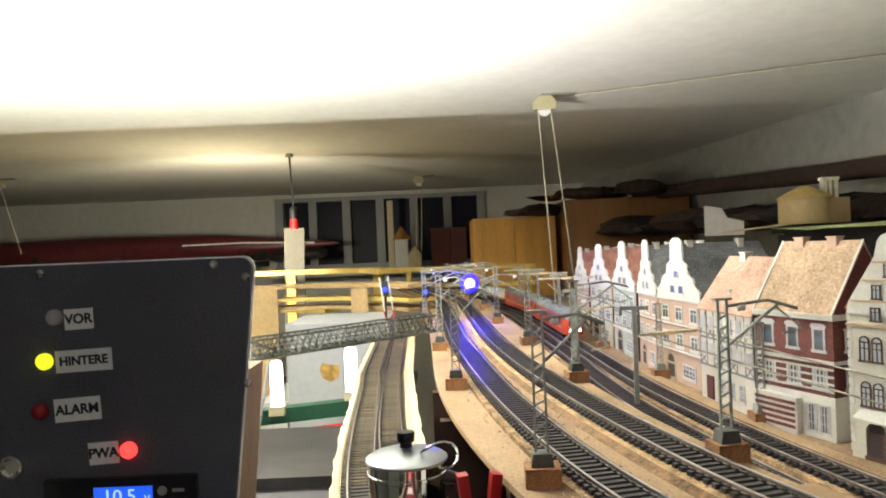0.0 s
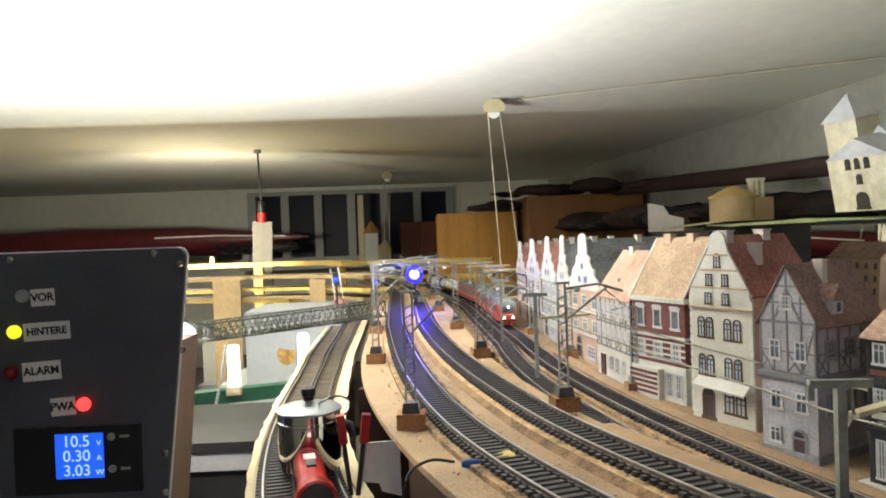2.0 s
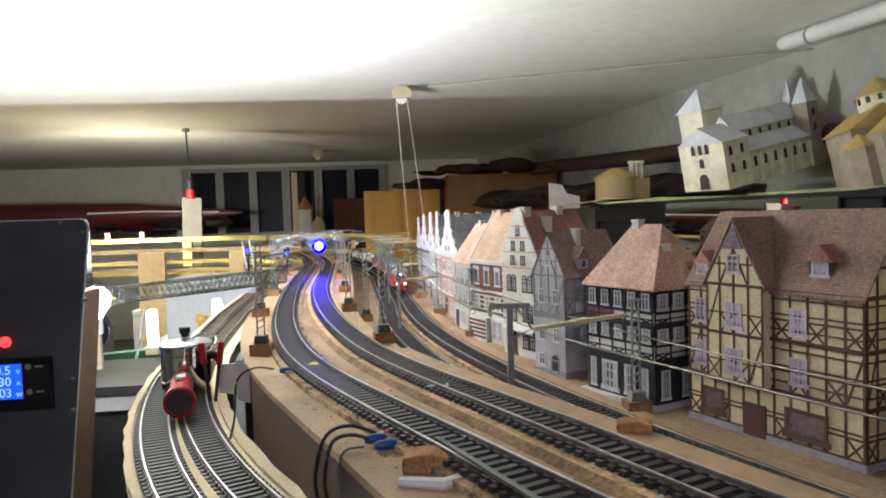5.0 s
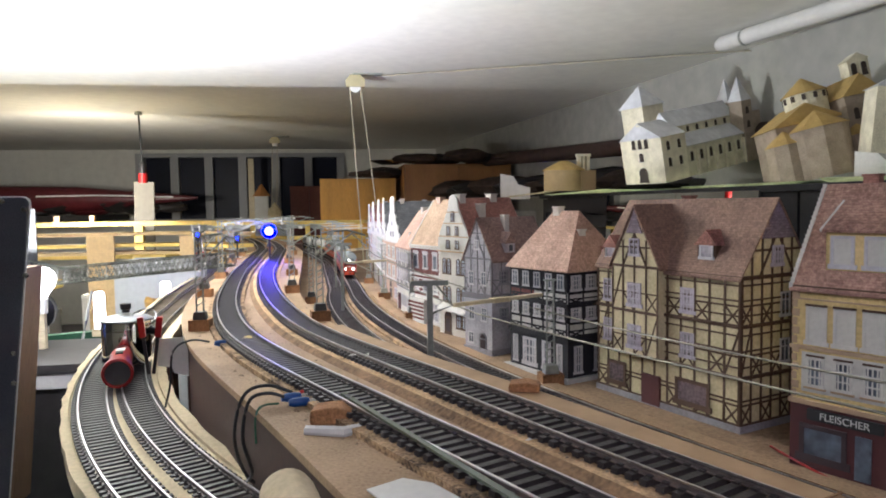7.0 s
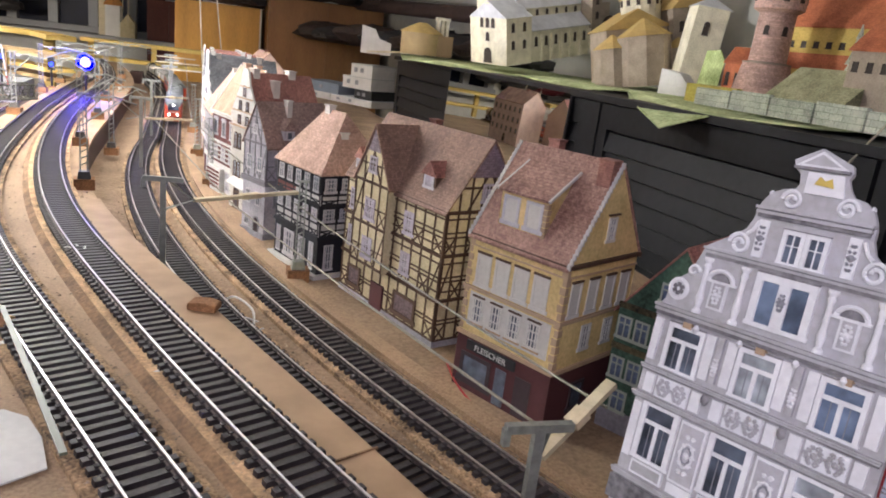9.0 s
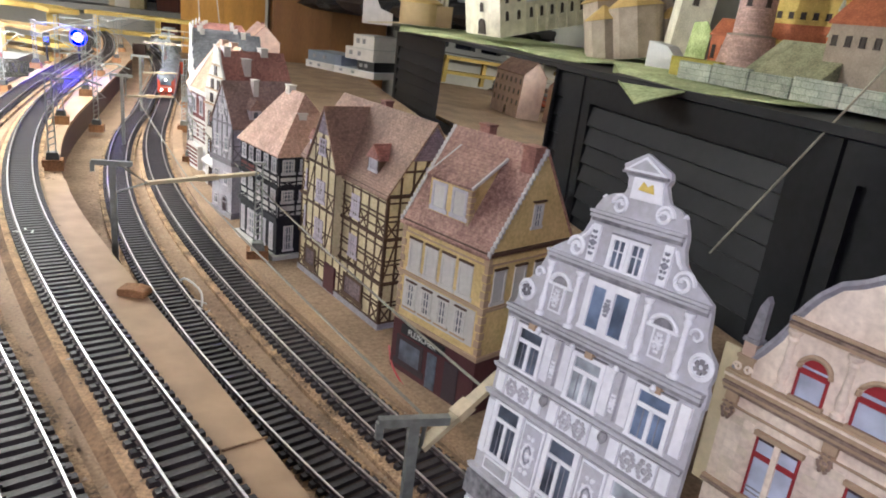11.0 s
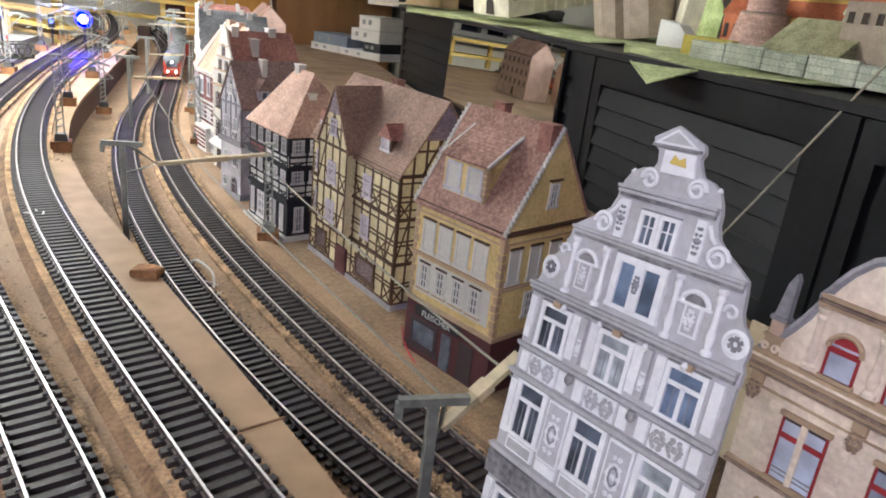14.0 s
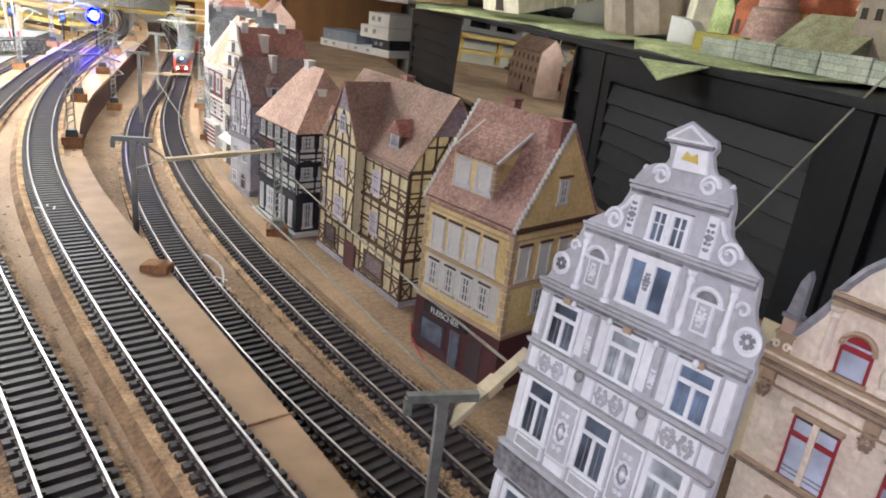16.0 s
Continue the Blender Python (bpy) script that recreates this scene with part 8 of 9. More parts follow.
solid("plank", B().box(-0.255, -0.228, 3.30, 3.32, 1.60, 1.925), PALEWOOD, "upright pale wooden plank before the window", "plank")
toy = thing("toy_tower", "small white toy church with orange roof", "model church", pose(-0.19, 3.26, 1.611))
part("tower", B().box(-0.03, 0.03, -0.03, 0.03, 0, 0.13), WHITE, toy)
part("spire", B().lathe([(0.042, 0.13), (0.002, 0.19)], 4), PLASTER_ORANGE, toy)
part("nave", B().prism([(0.03, 0), (0.09, 0), (0.09, 0.06), (0.06, 0.10), (0.03, 0.06)], -0.03, 0.06), PLASTER_OCHRE, toy)
# long maroon hull on the far shelf
hull = thing("boat_hull", "long maroon boat hull with white trim", "boat", pose(-1.45, 3.05, 1.735))
prof = [(-1.0, 0.01), (-0.5, 0.055), (0.0, 0.065), (0.5, 0.055), (0.95, 0.012), (1.0, 0.004)]
part("hull", B().tube([(x, 0, 0) for x, r in prof], [r for x, r in prof], 16), HULL, hull, smooth=True)
part("deck_stripe", B().tube([(0.35, -0.058, 0.014), (0.6, -0.048, 0.016), (0.9, -0.016, 0.006)], 0.004, 6), LABEL, hull, "white painted stripe")
BUNDLE = mat("brown_bundle", (0.055, 0.032, 0.022), 0.8, vary=0.3, grain=80, blotch=10)
rnd = random.Random(21)


def lump(name, x, y, z, sx, sy, sz, m, label, seed):
    r2 = random.Random(seed)
    b = B()
    n, k = 12, 6
    prof = []
    vs, fs = [], []
    for i in range(k + 1):
        a = math.pi * i / k
        for j in range(n):
            w = 1 + r2.uniform(-0.22, 0.22)
            vs.append((sx * w * math.sin(a) * math.cos(2 * math.pi * j / n), sy * w * math.sin(a) * math.sin(2 * math.pi * j / n), sz * (1 - math.cos(a)) / 2 * (1 + r2.uniform(-0.1, 0.1))))
    for i in range(k):
        for j in range(n):
            fs.append((i * n + j, i * n + (j + 1) % n, (i + 1) * n + (j + 1) % n, (i + 1) * n + j))
    b.add(vs, fs)
    return solid(name, b, m, label, "bundle", "stored bundles", m=pose(x, y, z), smooth=True)


for i in range(13):
    lump("stored_sack", 0.28 + 0.055 * i, 2.35 + 0.1 * (i % 3) - 0.03 * i, 1.79 + 0.045 * (i > 2), 0.085, 0.05, rnd.uniform(0.022, 0.05), DARK if i % 3 else BUNDLE, "dark bundle stored on the cupboard", 30 + i)
for i in range(16):
    lump("stored_sack", -2.3 + 0.115 * i, 3.1 - 0.02 * (i % 3), 1.66 + 0.01 * (i % 2), 0.075, 0.07, rnd.uniform(0.04, 0.09), DARK if i % 4 else HULL, "dark bundle stored on the far shelf", 60 + i)
solid("far_shelf", B().box(-2.5, -0.85, 2.95, 3.45, 1.64, 1.665), DARK, "dark storage shelf along the far wall", "shelf")
rnd = random.Random(12)
for i in range(12):
    u = i / 11
    lump("stored_sack", 0.60 + 0.40 * u + rnd.uniform(-0.02, 0.02), 2.22 - 1.0 * u, 1.707, 0.12, 0.08, rnd.uniform(0.04, 0.075), DARK if i % 3 else BUNDLE, "dark bundle stored behind the card houses", 100 + i)
pale = thing("pale_card_sheet", "pale bent card sheet leaning beside the cupboard", "card", pose(0.60, 1.62, 1.700, 0, 0, -35))
part("sheet", B().prism([(0, 0), (0.085, 0), (0.085, 0.030), (0.050, 0.040), (0.038, 0.062), (0.0, 0.070)], 0, 0.002), CHIMW, pale)
stick = solid("wooden_stick", B().beam((0.600, 1.52, 1.706), (0.715, 1.345, 1.722), 0.006, 0.004), PALEWOOD, "thin pale wooden stick on the cupboard edge", "stick")
# shelves and posts added only to give the mirror its yellow reflection
for z in (1.635, 1.588):
    slab_path("yellow_shelf", [(-0.12, 2.02), (0.08, 1.972), (0.25, 1.93)], 0.05, z, z + 0.010, YELLOW, "yellow timber track shelf", "yellow shelves")
for x, y in ((-0.10, 2.015), (0.07, 1.974), (0.23, 1.935)):
    solid("shelf_post", B().box(x - 0.007, x + 0.007, y - 0.007, y + 0.007, LOWER, 1.635), YELLOW, "yellow timber post under the shelf added for the mirror", "post", "shelf posts")
dish = thing("metal_dish", "shallow metal dish on the cupboard", "dish", pose(0.36, 2.36, 1.838))
part("bowl", B().lathe([(0.03, 0), (0.075, 0.012), (0.078, 0.014), (0.03, 0.004)], 24), CHROME, dish, smooth=True)


# ---- black louvre cupboard, mirror and paper town on top ----
SH0, SH1 = Vector((0.640, 1.290, 0)), Vector((0.752, -0.45, 0))
SHD = (SH1 - SH0).normalized()
SHM = pose(SH0.x, SH0.y, 0, 0, 0, math.degrees(math.atan2(SHD.y, SHD.x)))
LOUT = (SH1 - SH0).length


def louvre_cupboard():
    t = thing("louvre_cupboard", "black louvred cupboard behind the model houses", "cupboard", SHM)
    top = 1.703
    part("carcass", B().box(-0.057, LOUT, 0.012, 0.26, 0, top - 0.004), SHUTTER, t)
    part("top", B().box(-0.065, LOUT, -0.006, 0.30, top - 0.004, top + 0.004), SHUTTER, t)
    edges = [-0.057, 0.366, 0.794, 1.176, LOUT]
    for i in range(len(edges) - 1):
        a, b = edges[i] + 0.002, edges[i + 1] - 0.002
        d = part("door", B().box(a + 0.018, b - 0.044, 0, 0.012, top - 0.036, top - 0.006), SHUTTER, t)
        part("stile", B().box(a, a + 0.018, 0, 0.012, 1.0, top - 0.006), SHUTTER, d)
        part("stile", B().box(b - 0.044, b, 0, 0.012, 1.0, top - 0.006), SHUTTER, d)
        k0 = b - a - 0.062
        slat = B().add([(0, 0.0000, 0), (k0, 0.0000, 0), (k0, 0.0052, 0.0222), (0, 0.0052, 0.0222), (0, 0.0020, -0.0012), (k0, 0.0020, -0.0012), (k0, 0.0080, 0.0222), (0, 0.0080, 0.0222)],
                       [(0, 1, 2, 3), (7, 6, 5, 4), (0, 4, 5, 1), (1, 5, 6, 2), (2, 6, 7, 3), (3, 7, 4, 0)]).mesh("slat", SHUTTER)
        if i == 3:
            part("door_panel", B().box(a + 0.018, b - 0.044, 0.006, 0.012, 1.0, top - 0.036), SHUTTER, d)
            continue
        for k in range(11):
            part("slat", slat, None, d, m=Matrix.Translation((a + 0.018, 0, top - 0.0610 - k * 0.0227)))


louvre_cupboard()
MIRROR = bpy.data.materials.new("mirror_glass")
MIRROR.use_nodes = True
mb = MIRROR.node_tree.nodes["Principled BSDF"]
mb.inputs["Base Color"].default_value, mb.inputs["Metallic"].default_value, mb.inputs["Roughness"].default_value = (0.80, 0.82, 0.80, 1), 1.0, 0.015
mir = thing("mirror", "frameless rectangular mirror leaning on the louvre doors", "mirror", SHM @ pose(0.298, -0.010, 1.5605, -2.2, 0, 0))
part("glass", B().box(0, 0.432, -0.002, 0.0, 0, 0.1405), MIRROR, mir, "silvered glass")
part("backing", B().box(-0.001, 0.433, 0.0003, 0.003, -0.001, 0.1412), BLACKPL, mir)

# stacked grey card boxes beside the cupboard
BLUEROOF = mat("blue_grey_card", (0.20, 0.23, 0.28), 0.7, vary=0.15, grain=300, blotch=20)
for x0, x1, z0, z1, m, rf, dp in ((-0.075, 0.088, 1.559, 1.578, CHIMW, ZINC, 0.10), (0.020, 0.086, 1.578, 1.603, BLACKPL, BLACKPL, 0.09), (-0.030, 0.080, 1.603, 1.635, CHIMW, GREYPL, 0.09), (0.0, 0.080, 1.635, 1.669, CHIMW, GREYPL, 0.09), (-0.190, -0.045, 1.578, 1.606, BLUEROOF, BLUEROOF, 0.09), (-0.200, -0.080, 1.559, 1.578, CHIMW, CHIMW, 0.09)):
    t = thing("model_box", "flat-roofed pale card house in a stack" if m is CHIMW else "dark flat-roofed card house in a stack", "model house", pose(0.588, 1.663, z0, 0, 0, -57.3), "stacked card houses")
    part("body", B().box(x0, x1, 0, dp, 0, z1 - z0 - 0.002), m, t)
    part("flat_roof", B().box(x0 - 0.001, x1 + 0.001, -0.001, dp + 0.001, z1 - z0 - 0.002, z1 - z0), rf, t)
    for k in (0.15, 0.45):
        xx = x0 + (x1 - x0) * k
        part("window", B().box(xx, xx + 0.012, -0.0008, 0.0002, (z1 - z0) * 0.35, (z1 - z0) * 0.70), SHADEG, t)

CREAMSTONE = wallmat("cream_stone_card", (0.72, 0.66, 0.45), (0.82, 0.77, 0.60), vary=0.14)
TANSTONE = wallmat("tan_stone_card", (0.36, 0.29, 0.22), vary=0.18)
OCHREROOF = wallmat("ochre_roof_card", (0.48, 0.33, 0.11), vary=0.15)
BRICKPINK = tiled("pink_brick_card", (0.58, 0.36, 0.28), (0.70, 0.48, 0.40), 0.004, 0.002, (0.8, 0.75, 0.7))
CARDRED = wallmat("red_roof_card", (0.42, 0.10, 0.035), (0.52, 0.17, 0.07), vary=0.2)
CARDYEL = wallmat("yellow_wall_card", (0.62, 0.42, 0.07), (0.68, 0.52, 0.14), vary=0.16)
SLITDARK = wallmat("dark_opening_print", (0.06, 0.045, 0.035))


def slit(parent, m, w, h):
    return window(parent, m, w, h, SLITDARK, SLITDARK, "plain", True)


def green_base(corners, name, label, z):
    n = len(corners)
    vs = [(x, y, z + dz + zz) for zz in (0, 0.0015) for x, y, dz in corners]
    return solid(name, B().add(vs, [tuple(range(n)), tuple(range(2 * n - 1, n - 1, -1))] + [(i, (i + 1) % n, n + (i + 1) % n, n + i) for i in range(n)]), GRASS, label, "base sheet", "green base sheets")


def pyramid(b, x, y, z, w, d, h):
    return b.add([(x - w / 2, y - d / 2, z), (x + w / 2, y - d / 2, z), (x + w / 2, y + d / 2, z), (x - w / 2, y + d / 2, z), (x, y, z + h)], [(3, 2, 1, 0), (0, 1, 4), (1, 2, 4), (2, 3, 4), (3, 0, 4)])


def paper_church():
    """Romanesque church in cream card: x along the nave, y to the back, tipped on its base."""
    m = Matrix.Translation((0.718, 0.887, 1.720)) @ pose(0, 0, 0, 0, 0, 19) @ pose(0, 0, 0, 0, -11, 0) @ Matrix.Diagonal((0.93, 1.02, 0.90, 1))
    t = thing("paper_church", "cream card Romanesque church model with pale roofs", "model church", m)
    part("transept", B().prism([(0, 0), (0.062, 0), (0.062, 0.088), (0.0, 0.088)], 0, 0.098), CREAMSTONE, t)
    part("transept_roof", B().add([(-0.002, -0.002, 0.088), (0.064, -0.002, 0.088), (0.064, 0.10, 0.088), (-0.002, 0.10, 0.088), (-0.001, 0.049, 0.120), (0.064, 0.049, 0.120)], [(3, 2, 1, 0), (0, 1, 5, 4), (2, 3, 4, 5), (1, 2, 5), (0, 4, 3)]), ZINC, t)
    part("gable_wall", B().add([(-0.0012, 0, 0.086), (-0.0012, 0.098, 0.086), (-0.0012, 0.049, 0.118), (0.0008, 0, 0.086), (0.0008, 0.098, 0.086), (0.0008, 0.049, 0.118)], [(0, 1, 2), (5, 4, 3), (0, 3, 4, 1), (1, 4, 5, 2), (2, 5, 3, 0)]), CREAMSTONE, t)
    part("aisle", B().box(0.062, 0.235, 0.004, 0.094, 0, 0.060), CREAMSTONE, t)
    part("aisle_roof", B().add([(0.062, 0.0, 0.059), (0.237, 0.0, 0.059), (0.237, 0.028, 0.083), (0.062, 0.028, 0.083), (0.062, 0.0, 0.0605), (0.237, 0.0, 0.0605), (0.237, 0.028, 0.0845), (0.062, 0.028, 0.0845)], [(0, 1, 2, 3), (7, 6, 5, 4), (0, 4, 5, 1), (1, 5, 6, 2), (2, 6, 7, 3), (3, 7, 4, 0)]), ZINC, t)
    part("nave", B().box(0.062, 0.235, 0.028, 0.072, 0.05, 0.100), CREAMSTONE, t)
    part("nave_roof", B().add([(0.06, 0.025, 0.100), (0.237, 0.025, 0.100), (0.237, 0.075, 0.100), (0.06, 0.075, 0.100), (0.06, 0.05, 0.132), (0.237, 0.05, 0.132)], [(3, 2, 1, 0), (0, 1, 5, 4), (2, 3, 4, 5), (1, 2, 5), (0, 4, 3)]), ZINC, t)
    tw = part("crossing_tower", B().box(0.040, 0.094, 0.070, 0.124, 0.0, 0.150), CREAMSTONE, t)
    part("tower_roof", pyramid(B(), 0.067, 0.097, 0.150, 0.062, 0.062, 0.044), ZINC, tw)
    for x, y in ((0.236, 0.012), (0.262, 0.060)):
        w2 = part("west_tower", B().box(x - 0.014, x + 0.014, y - 0.014, y + 0.014, 0, 0.125), TANSTONE, t)
        part("spire", pyramid(B(), x, y, 0.125, 0.030, 0.030, 0.050), ZINC, w2)
        for z in (0.07, 0.098):
            slit(w2, Matrix.Translation((x, y - 0.0142, z)), 0.008, 0.010)
    part("west_block", B().box(0.235, 0.275, 0.0, 0.09, 0, 0.10), TANSTONE, t)
    face = Matrix.Translation((-0.0013, 0, 0)) @ pose(0, 0, 0, 0, 0, -90)
    for y in (0.034, 0.049, 0.064):
        slit(t, Matrix.Translation((-0.0014, y, 0.070)) @ pose(0, 0, 0, 0, 0, -90), 0.008, 0.014)
    slit(t, Matrix.Translation((-0.0014, 0.049, 0.045)) @ pose(0, 0, 0, 0, 0, -90), 0.009, 0.012)
    slit(t, Matrix.Translation((-0.0014, 0.049, 0.004)) @ pose(0, 0, 0, 0, 0, -90), 0.020, 0.018)
    for x in (0.016, 0.044):
        for z in (0.030, 0.062):
            slit(t, Matrix.Translation((x, -0.0001, z)), 0.007, 0.013)
    for i in range(6):
        x = 0.078 + 0.026 * i
        slit(t, Matrix.Translation((x, 0.0039, 0.030)), 0.007, 0.015)
        slit(t, Matrix.Translation((x, 0.0279, 0.086)), 0.006, 0.008)
        part("buttress", B().box(x + 0.010, x + 0.014, -0.001, 0.005, 0, 0.052), CREAMSTONE, t)


def round_chapel():
    t = thing("round_chapel", "tan card chapel with rounded wall and belfry", "model church", pose(0.682, 1.330, 1.716))
    part("wall", B().lathe([(0.046, 0), (0.046, 0.048)], 22), wallmat("tan_chapel_card", (0.46, 0.33, 0.16)), t, smooth=True)
    part("nave", B().box(0.0, 0.065, -0.036, 0.05, 0, 0.046), wallmat("brown_chapel_card", (0.30, 0.20, 0.10)), t)
    part("roof", B().lathe([(0.050, 0.047), (0.048, 0.050), (0.010, 0.070)], 22), OCHREROOF, t)
    bf = part("belfry", B().box(0.034, 0.041, -0.005, 0.009, 0.045, 0.084).box(0.055, 0.062, -0.005, 0.009, 0.045, 0.084).box(0.0445, 0.0505, -0.005, 0.009, 0.045, 0.082).box(0.032, 0.064, -0.006, 0.010, 0.080, 0.086), CREAMSTONE, t)


def basilica():
    m = Matrix.Translation((0.846, 0.655, 1.720)) @ pose(0, 0, 0, 0, 0, -8) @ pose(0, 0, 0, -4, -11, 0) @ Matrix.Diagonal((0.88, 0.88, 0.86, 1))
    t = thing("paper_basilica", "brown stone card basilica model with ochre roofs", "model church", m)

    def apse(x, y, r, h, rh, n, mat_w, mat_r):
        a = part("apse", B().lathe([(r, 0), (r, h)], n, Matrix.Translation((x, y, 0)) @ pose(0, 0, 0, 0, 0, 11)), mat_w, t)
        part("apse_roof", B().lathe([(r * 1.06, h), (r * 0.04, h + rh)], n, Matrix.Translation((x, y, 0)) @ pose(0, 0, 0, 0, 0, 11)), mat_r, a)

    apse(0.0, -0.005, 0.044, 0.082, 0.030, 9, TANSTONE, OCHREROOF)
    apse(-0.045, 0.02, 0.032, 0.066, 0.024, 9, TANSTONE, OCHREROOF)
    apse(0.058, -0.012, 0.025, 0.058, 0.018, 10, TANSTONE, OCHREROOF)
    part("choir", B().prism([(-0.055, 0), (0.06, 0), (0.06, 0.098), (-0.055, 0.098)], 0.02, 0.10), TANSTONE, t)
    part("choir_roof", B().prism([(-0.060, 0.097), (0.062, 0.097), (0.0, 0.130)], 0.016, 0.105), OCHREROOF, t)
    part("transept", B().box(0.055, 0.115, 0.0, 0.10, 0, 0.125), TANSTONE, t)
    part("transept_roof", B().prism([(0.051, 0.124), (0.119, 0.124), (0.085, 0.158)], -0.004, 0.10), OCHREROOF, t)
    dr = part("drum", B().lathe([(0.034, 0.10), (0.034, 0.148)], 16, Matrix.Translation((0.022, 0.055, 0))), CREAMSTONE, t)
    for i in range(12):
        a = 2 * math.pi * i / 12
        part("arcade", B().box(-0.003, 0.003, -0.001, 0.001, 0.136, 0.146, Matrix.Translation((0.022 + 0.0342 * math.cos(a), 0.055 + 0.0342 * math.sin(a), 0)) @ pose(0, 0, 0, 0, 0, math.degrees(a) + 90)), SLITDARK, dr)
    part("drum_roof", B().lathe([(0.038, 0.148), (0.002, 0.176)], 16, Matrix.Translation((0.022, 0.055, 0))), OCHREROOF, dr)
    bl = part("belfry", B().box(0.090, 0.125, 0.03, 0.055, 0.12, 0.185), CREAMSTONE, t)
    for x in (0.099, 0.116):
        slit(bl, Matrix.Translation((x, 0.0298, 0.158)), 0.009, 0.018)
    part("belfry_roof", B().prism([(0.088, 0.185), (0.127, 0.185), (0.1075, 0.197)], 0.028, 0.057), CREAMSTONE, bl)
    for x, z in ((0.070, 0.035), (0.095, 0.035), (0.070, 0.085), (0.098, 0.085)):
        slit(t, Matrix.Translation((x, -0.0002, z)), 0.008, 0.014)


def white_tower():
    t = thing("paper_tower", "tall cream card bell tower with sloping roof", "model tower", pose(0.874, 0.590, 1.712, 0, 0, -20) @ pose(0, 0, 0, 0, 5, 0))
    part("shaft", B().box(-0.022, 0.022, -0.022, 0.022, 0, 0.122), CREAMSTONE, t)
    part("roof", pyramid(B(), 0, 0, 0.122, 0.050, 0.050, 0.016), ZINC, t)
    slit(t, Matrix.Translation((-0.004, -0.0223, 0.085)), 0.008, 0.014)
    slit(t, Matrix.Translation((0.0223, 0, 0.085)) @ pose(0, 0, 0, 0, 0, 90), 0.008, 0.014)


def round_tower():
    t = thing("paper_tower", "round pink brick card tower with red cone roof", "model tower", pose(0.815, 0.374, 1.712))
    part("base", B().lathe([(0.0330, 0), (0.0315, 0.018), (0.0250, 0.052)], 24), BRICKPINK, t, "flared brick foot", smooth=True)
    part("ledge", B().lathe([(0.0252, 0.0515), (0.0255, 0.0530), (0.0200, 0.0540)], 24), TANSTONE, t)
    part("shaft", B().lathe([(0.0198, 0.053), (0.0190, 0.106)], 24), BRICKPINK, t, smooth=True)
    part("gallery", B().lathe([(0.0192, 0.105), (0.0262, 0.109), (0.0262, 0.128)], 24), BRICKPINK, t)
    part("roof", B().lathe([(0.0285, 0.127), (0.0105, 0.142), (0.0098, 0.149), (0.0122, 0.150), (0.001, 0.168)], 24), CARDRED, t)
    for a in range(0, 360, 40):
        part("loophole", B().box(-0.003, 0.003, -0.0006, 0.0006, 0.116, 0.121, Matrix.Translation((0.0262 * math.cos(radians(a)), 0.0262 * math.sin(radians(a)), 0)) @ pose(0, 0, 0, 0, 0, a + 90)), SLITDARK, t)
    for a in (205, 262):
        slit(t, Matrix.Translation((0.0193 * math.cos(radians(a)), 0.0193 * math.sin(radians(a)), 0.082)) @ pose(0, 0, 0, 0, 0, a + 90), 0.0055, 0.007)


def paper_house(x, y, z, turn, w, d, h, rh, wall, roof, label, n=3, sill=0.45, tall=0.3):
    t = thing("paper_house", label, "model house", pose(x, y, z, 0, 0, turn), "paper town houses")
    body(t, w, d, h, h + rh, "side", wall, roof, 0.003)
    for xx in stepped(w, n):
        window(t, front(xx, h * sill), w / n * 0.4, h * tall, SLITDARK, SLITDARK, "plain")


paper_church()
round_chapel()
basilica()
white_tower()
round_tower()
paper_house(0.812, 0.438, 1.714, -66, 0.044, 0.035, 0.050, 0.016, CARDRED, CARDRED, "small red card houses in a row", 4)
paper_house(0.868, 0.430, 1.714, -84, 0.20, 0.055, 0.100, 0.042, CARDYEL, CARDRED, "yellow card hall with deep red roof", 12, 0.74, 0.07)
paper_house(0.796, 0.246, 1.714, -86, 0.15, 0.045, 0.070, 0.022, TANSTONE, CARDRED, "grey-brown card house with red roof", 10, 0.70, 0.13)
hall = bpy.data.objects["paper_house.001"]
part("plinth_band", B().box(-0.001, 0.201, -0.0016, 0, 0.050, 0.068), CARDRED, hall, "orange-red band below the windows")
LEAFCARD = wallmat("bright_green_card", (0.36, 0.55, 0.10), (0.62, 0.72, 0.34), 0.3)
panel = thing("green_card_panel", "bright green card panel beside the cream tower", "card", pose(0.806, 0.480, 1.714, 0, 0, -70))
part("sheet", B().prism([(0, 0), (0.030, 0), (0.034, 0.050), (0.026, 0.062), (0.008, 0.060)], 0, 0.0012), LEAFCARD, panel)
kerb = thing("olive_card_strip", "olive green card strip before the red houses", "card", pose(0.766, 0.440, 1.712, 0, 0, -82))
part("strip", B().box(0, 0.075, 0, 0.02, 0, 0.022), wallmat("olive_card", (0.36, 0.27, 0.03), (0.42, 0.36, 0.06), 0.2), kerb)
fir = thing("card_fir", "small tiered pale card fir tree", "model tree", pose(0.822, 0.266, 1.752))
part("trunk", B().lathe([(0.0022, -0.02), (0.0018, 0.006)], 8), TANSTONE, fir)
part("tiers", B().lathe([(0.0095, 0.004), (0.0045, 0.018), (0.0075, 0.018), (0.0035, 0.031), (0.0055, 0.031), (0.0022, 0.042), (0.0034, 0.042), (0.0004, 0.056)], 9), wallmat("pale_fir_card", (0.50, 0.58, 0.34), (0.78, 0.78, 0.62), 0.3), fir)
whb = thing("white_card_house", "blank white folded card house", "model house", pose(0.785, 0.525, 1.713, 0, 0, -60))
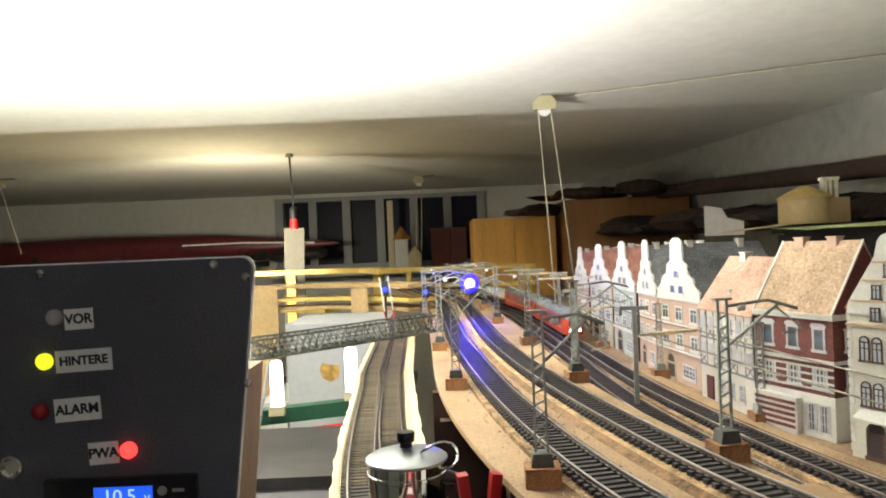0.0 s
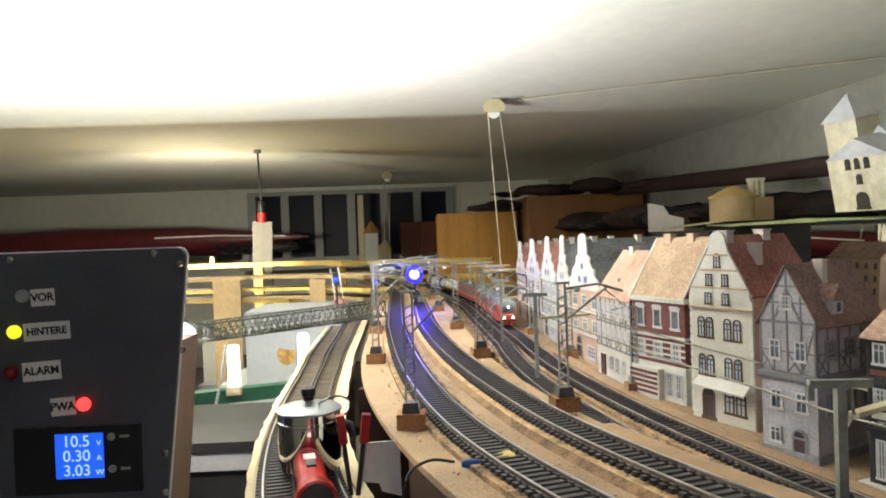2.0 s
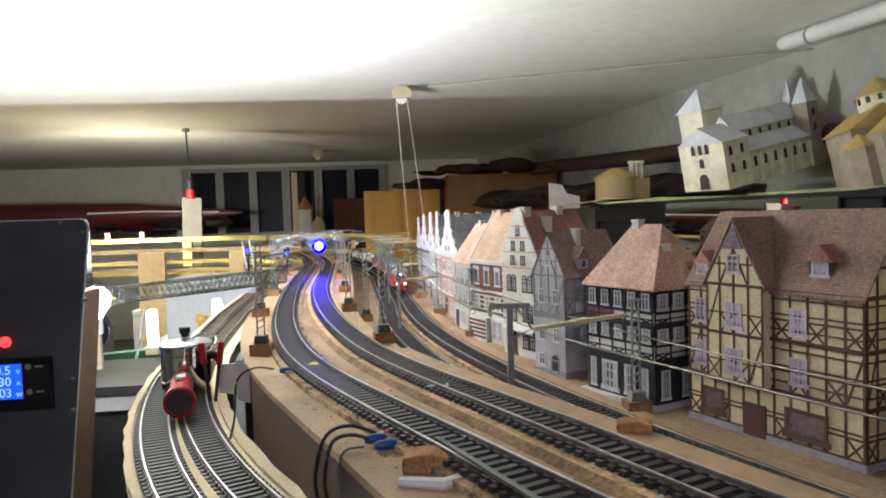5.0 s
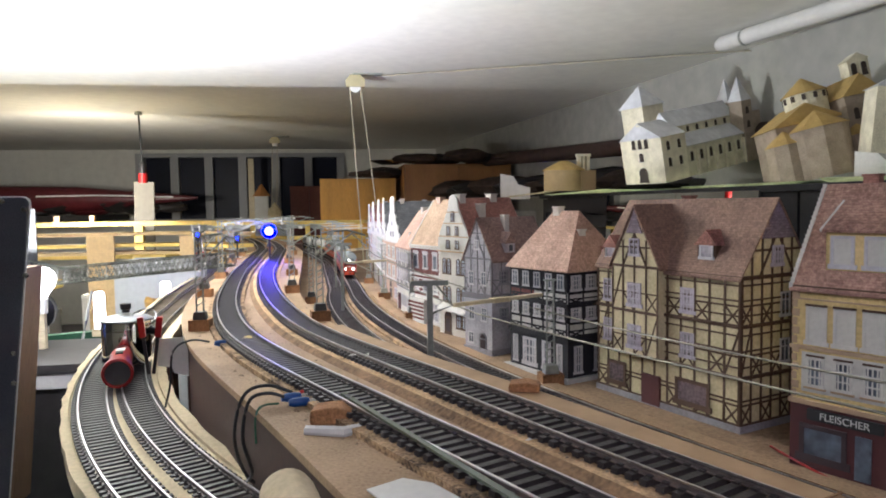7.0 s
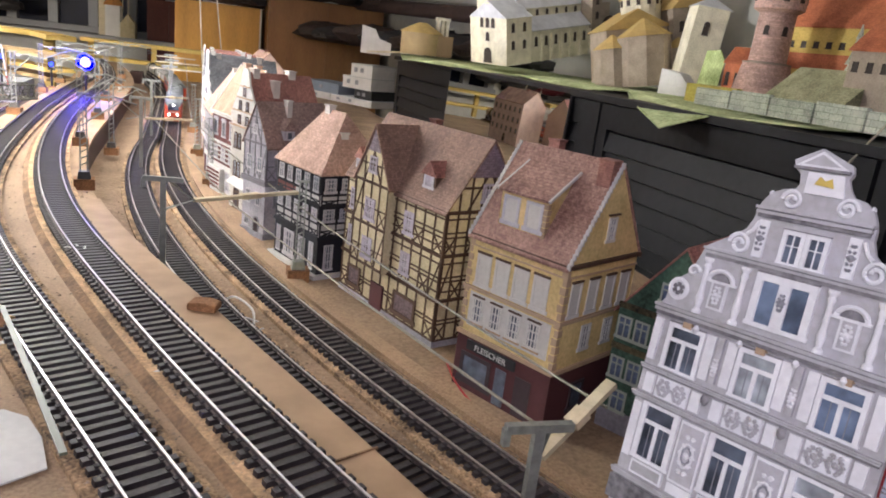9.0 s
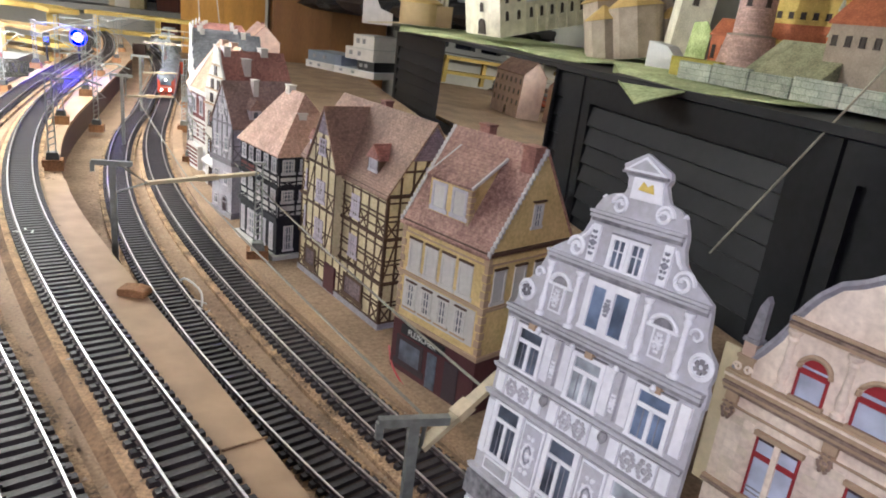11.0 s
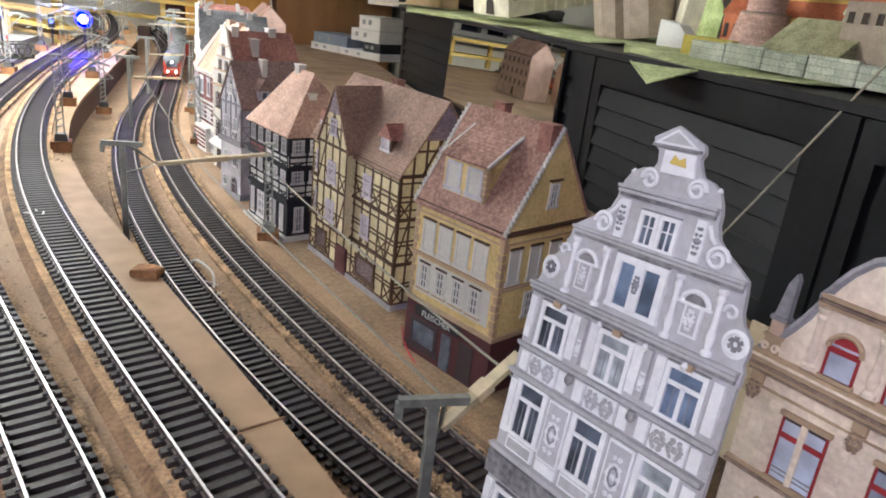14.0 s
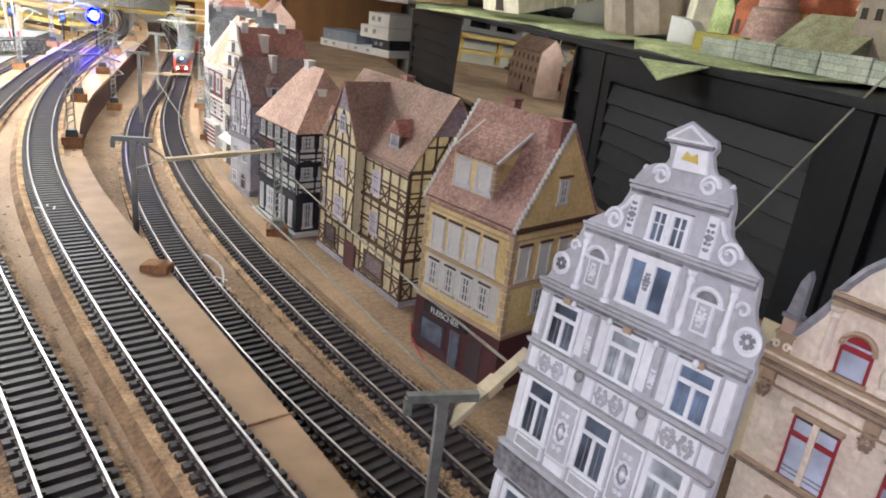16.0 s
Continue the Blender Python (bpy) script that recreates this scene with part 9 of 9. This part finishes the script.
part("wall", B().prism([(0, 0), (0.040, 0), (0.040, 0.016), (0.026, 0.030), (0.0, 0.034)], 0, 0.028), WHITE, whb)
part("roof_flap", B().box(0.026, 0.052, -0.002, 0.03, 0.014, 0.016), WHITE, whb)
BANKGREEN = wallmat("olive_bank_card", (0.34, 0.35, 0.19), (0.46, 0.45, 0.27), 0.25)
TOWNSTONE = tiled("pale_town_stone_card", (0.36, 0.40, 0.33), (0.52, 0.54, 0.44), 0.014, 0.006, (0.55, 0.6, 0.55))
ramp = thing("town_wall", "grey stone card town wall along the base edge", "model wall", SHM @ pose(0.890, 0.058, 1.712))
for i in range(9):
    part("wall_block", B().box(i * 0.055, i * 0.055 + 0.053, 0, 0.006, 0, 0.019 + 0.002 * (i % 2)), TOWNSTONE, ramp)
part("green_bank", B().add([(0.090, 0.010, 0.020), (0.185, 0.010, 0.020), (0.185, 0.050, 0.052), (0.090, 0.050, 0.052), (0.090, 0.010, 0), (0.185, 0.010, 0), (0.185, 0.050, 0), (0.090, 0.050, 0)], [(0, 1, 2, 3), (4, 7, 6, 5), (0, 4, 5, 1), (1, 5, 6, 2), (2, 6, 7, 3), (3, 7, 4, 0)]), BANKGREEN, ramp, "dull olive sloping bank")
green_base([(0.600, 1.16, -0.004), (0.645, 1.0, 0.004), (0.69, 0.86, -0.003), (0.96, 0.84, 0.004), (0.90, 1.45, 0.004), (0.66, 1.42, 0.002)], "base_sheet", "wavy green card base under the church", 1.708)
green_base([(0.700, 0.80, 0.000), (0.715, 0.62, -0.006), (0.75, 0.57, 0.001), (0.98, 0.58, 0.004), (0.98, 0.84, 0.004)], "base_sheet", "green card base under the basilica", 1.710)
green_base([(0.752, 0.545, 0.004), (0.705, 0.46, -0.004), (0.655, 0.317, -0.022), (0.700, 0.30, -0.004), (0.735, 0.20, 0.0), (0.98, 0.20, 0.004), (0.98, 0.56, 0.004)], "base_sheet", "bright green card base with drooping corner", 1.710)
solid("slack_cord", B().tube(sagging((0.7228, -0.049, 1.974), (0.704, 0.219, 1.570), 0.0015), 0.0009, 6), CORD, "thin cord slanting across the black cupboard", "cord")
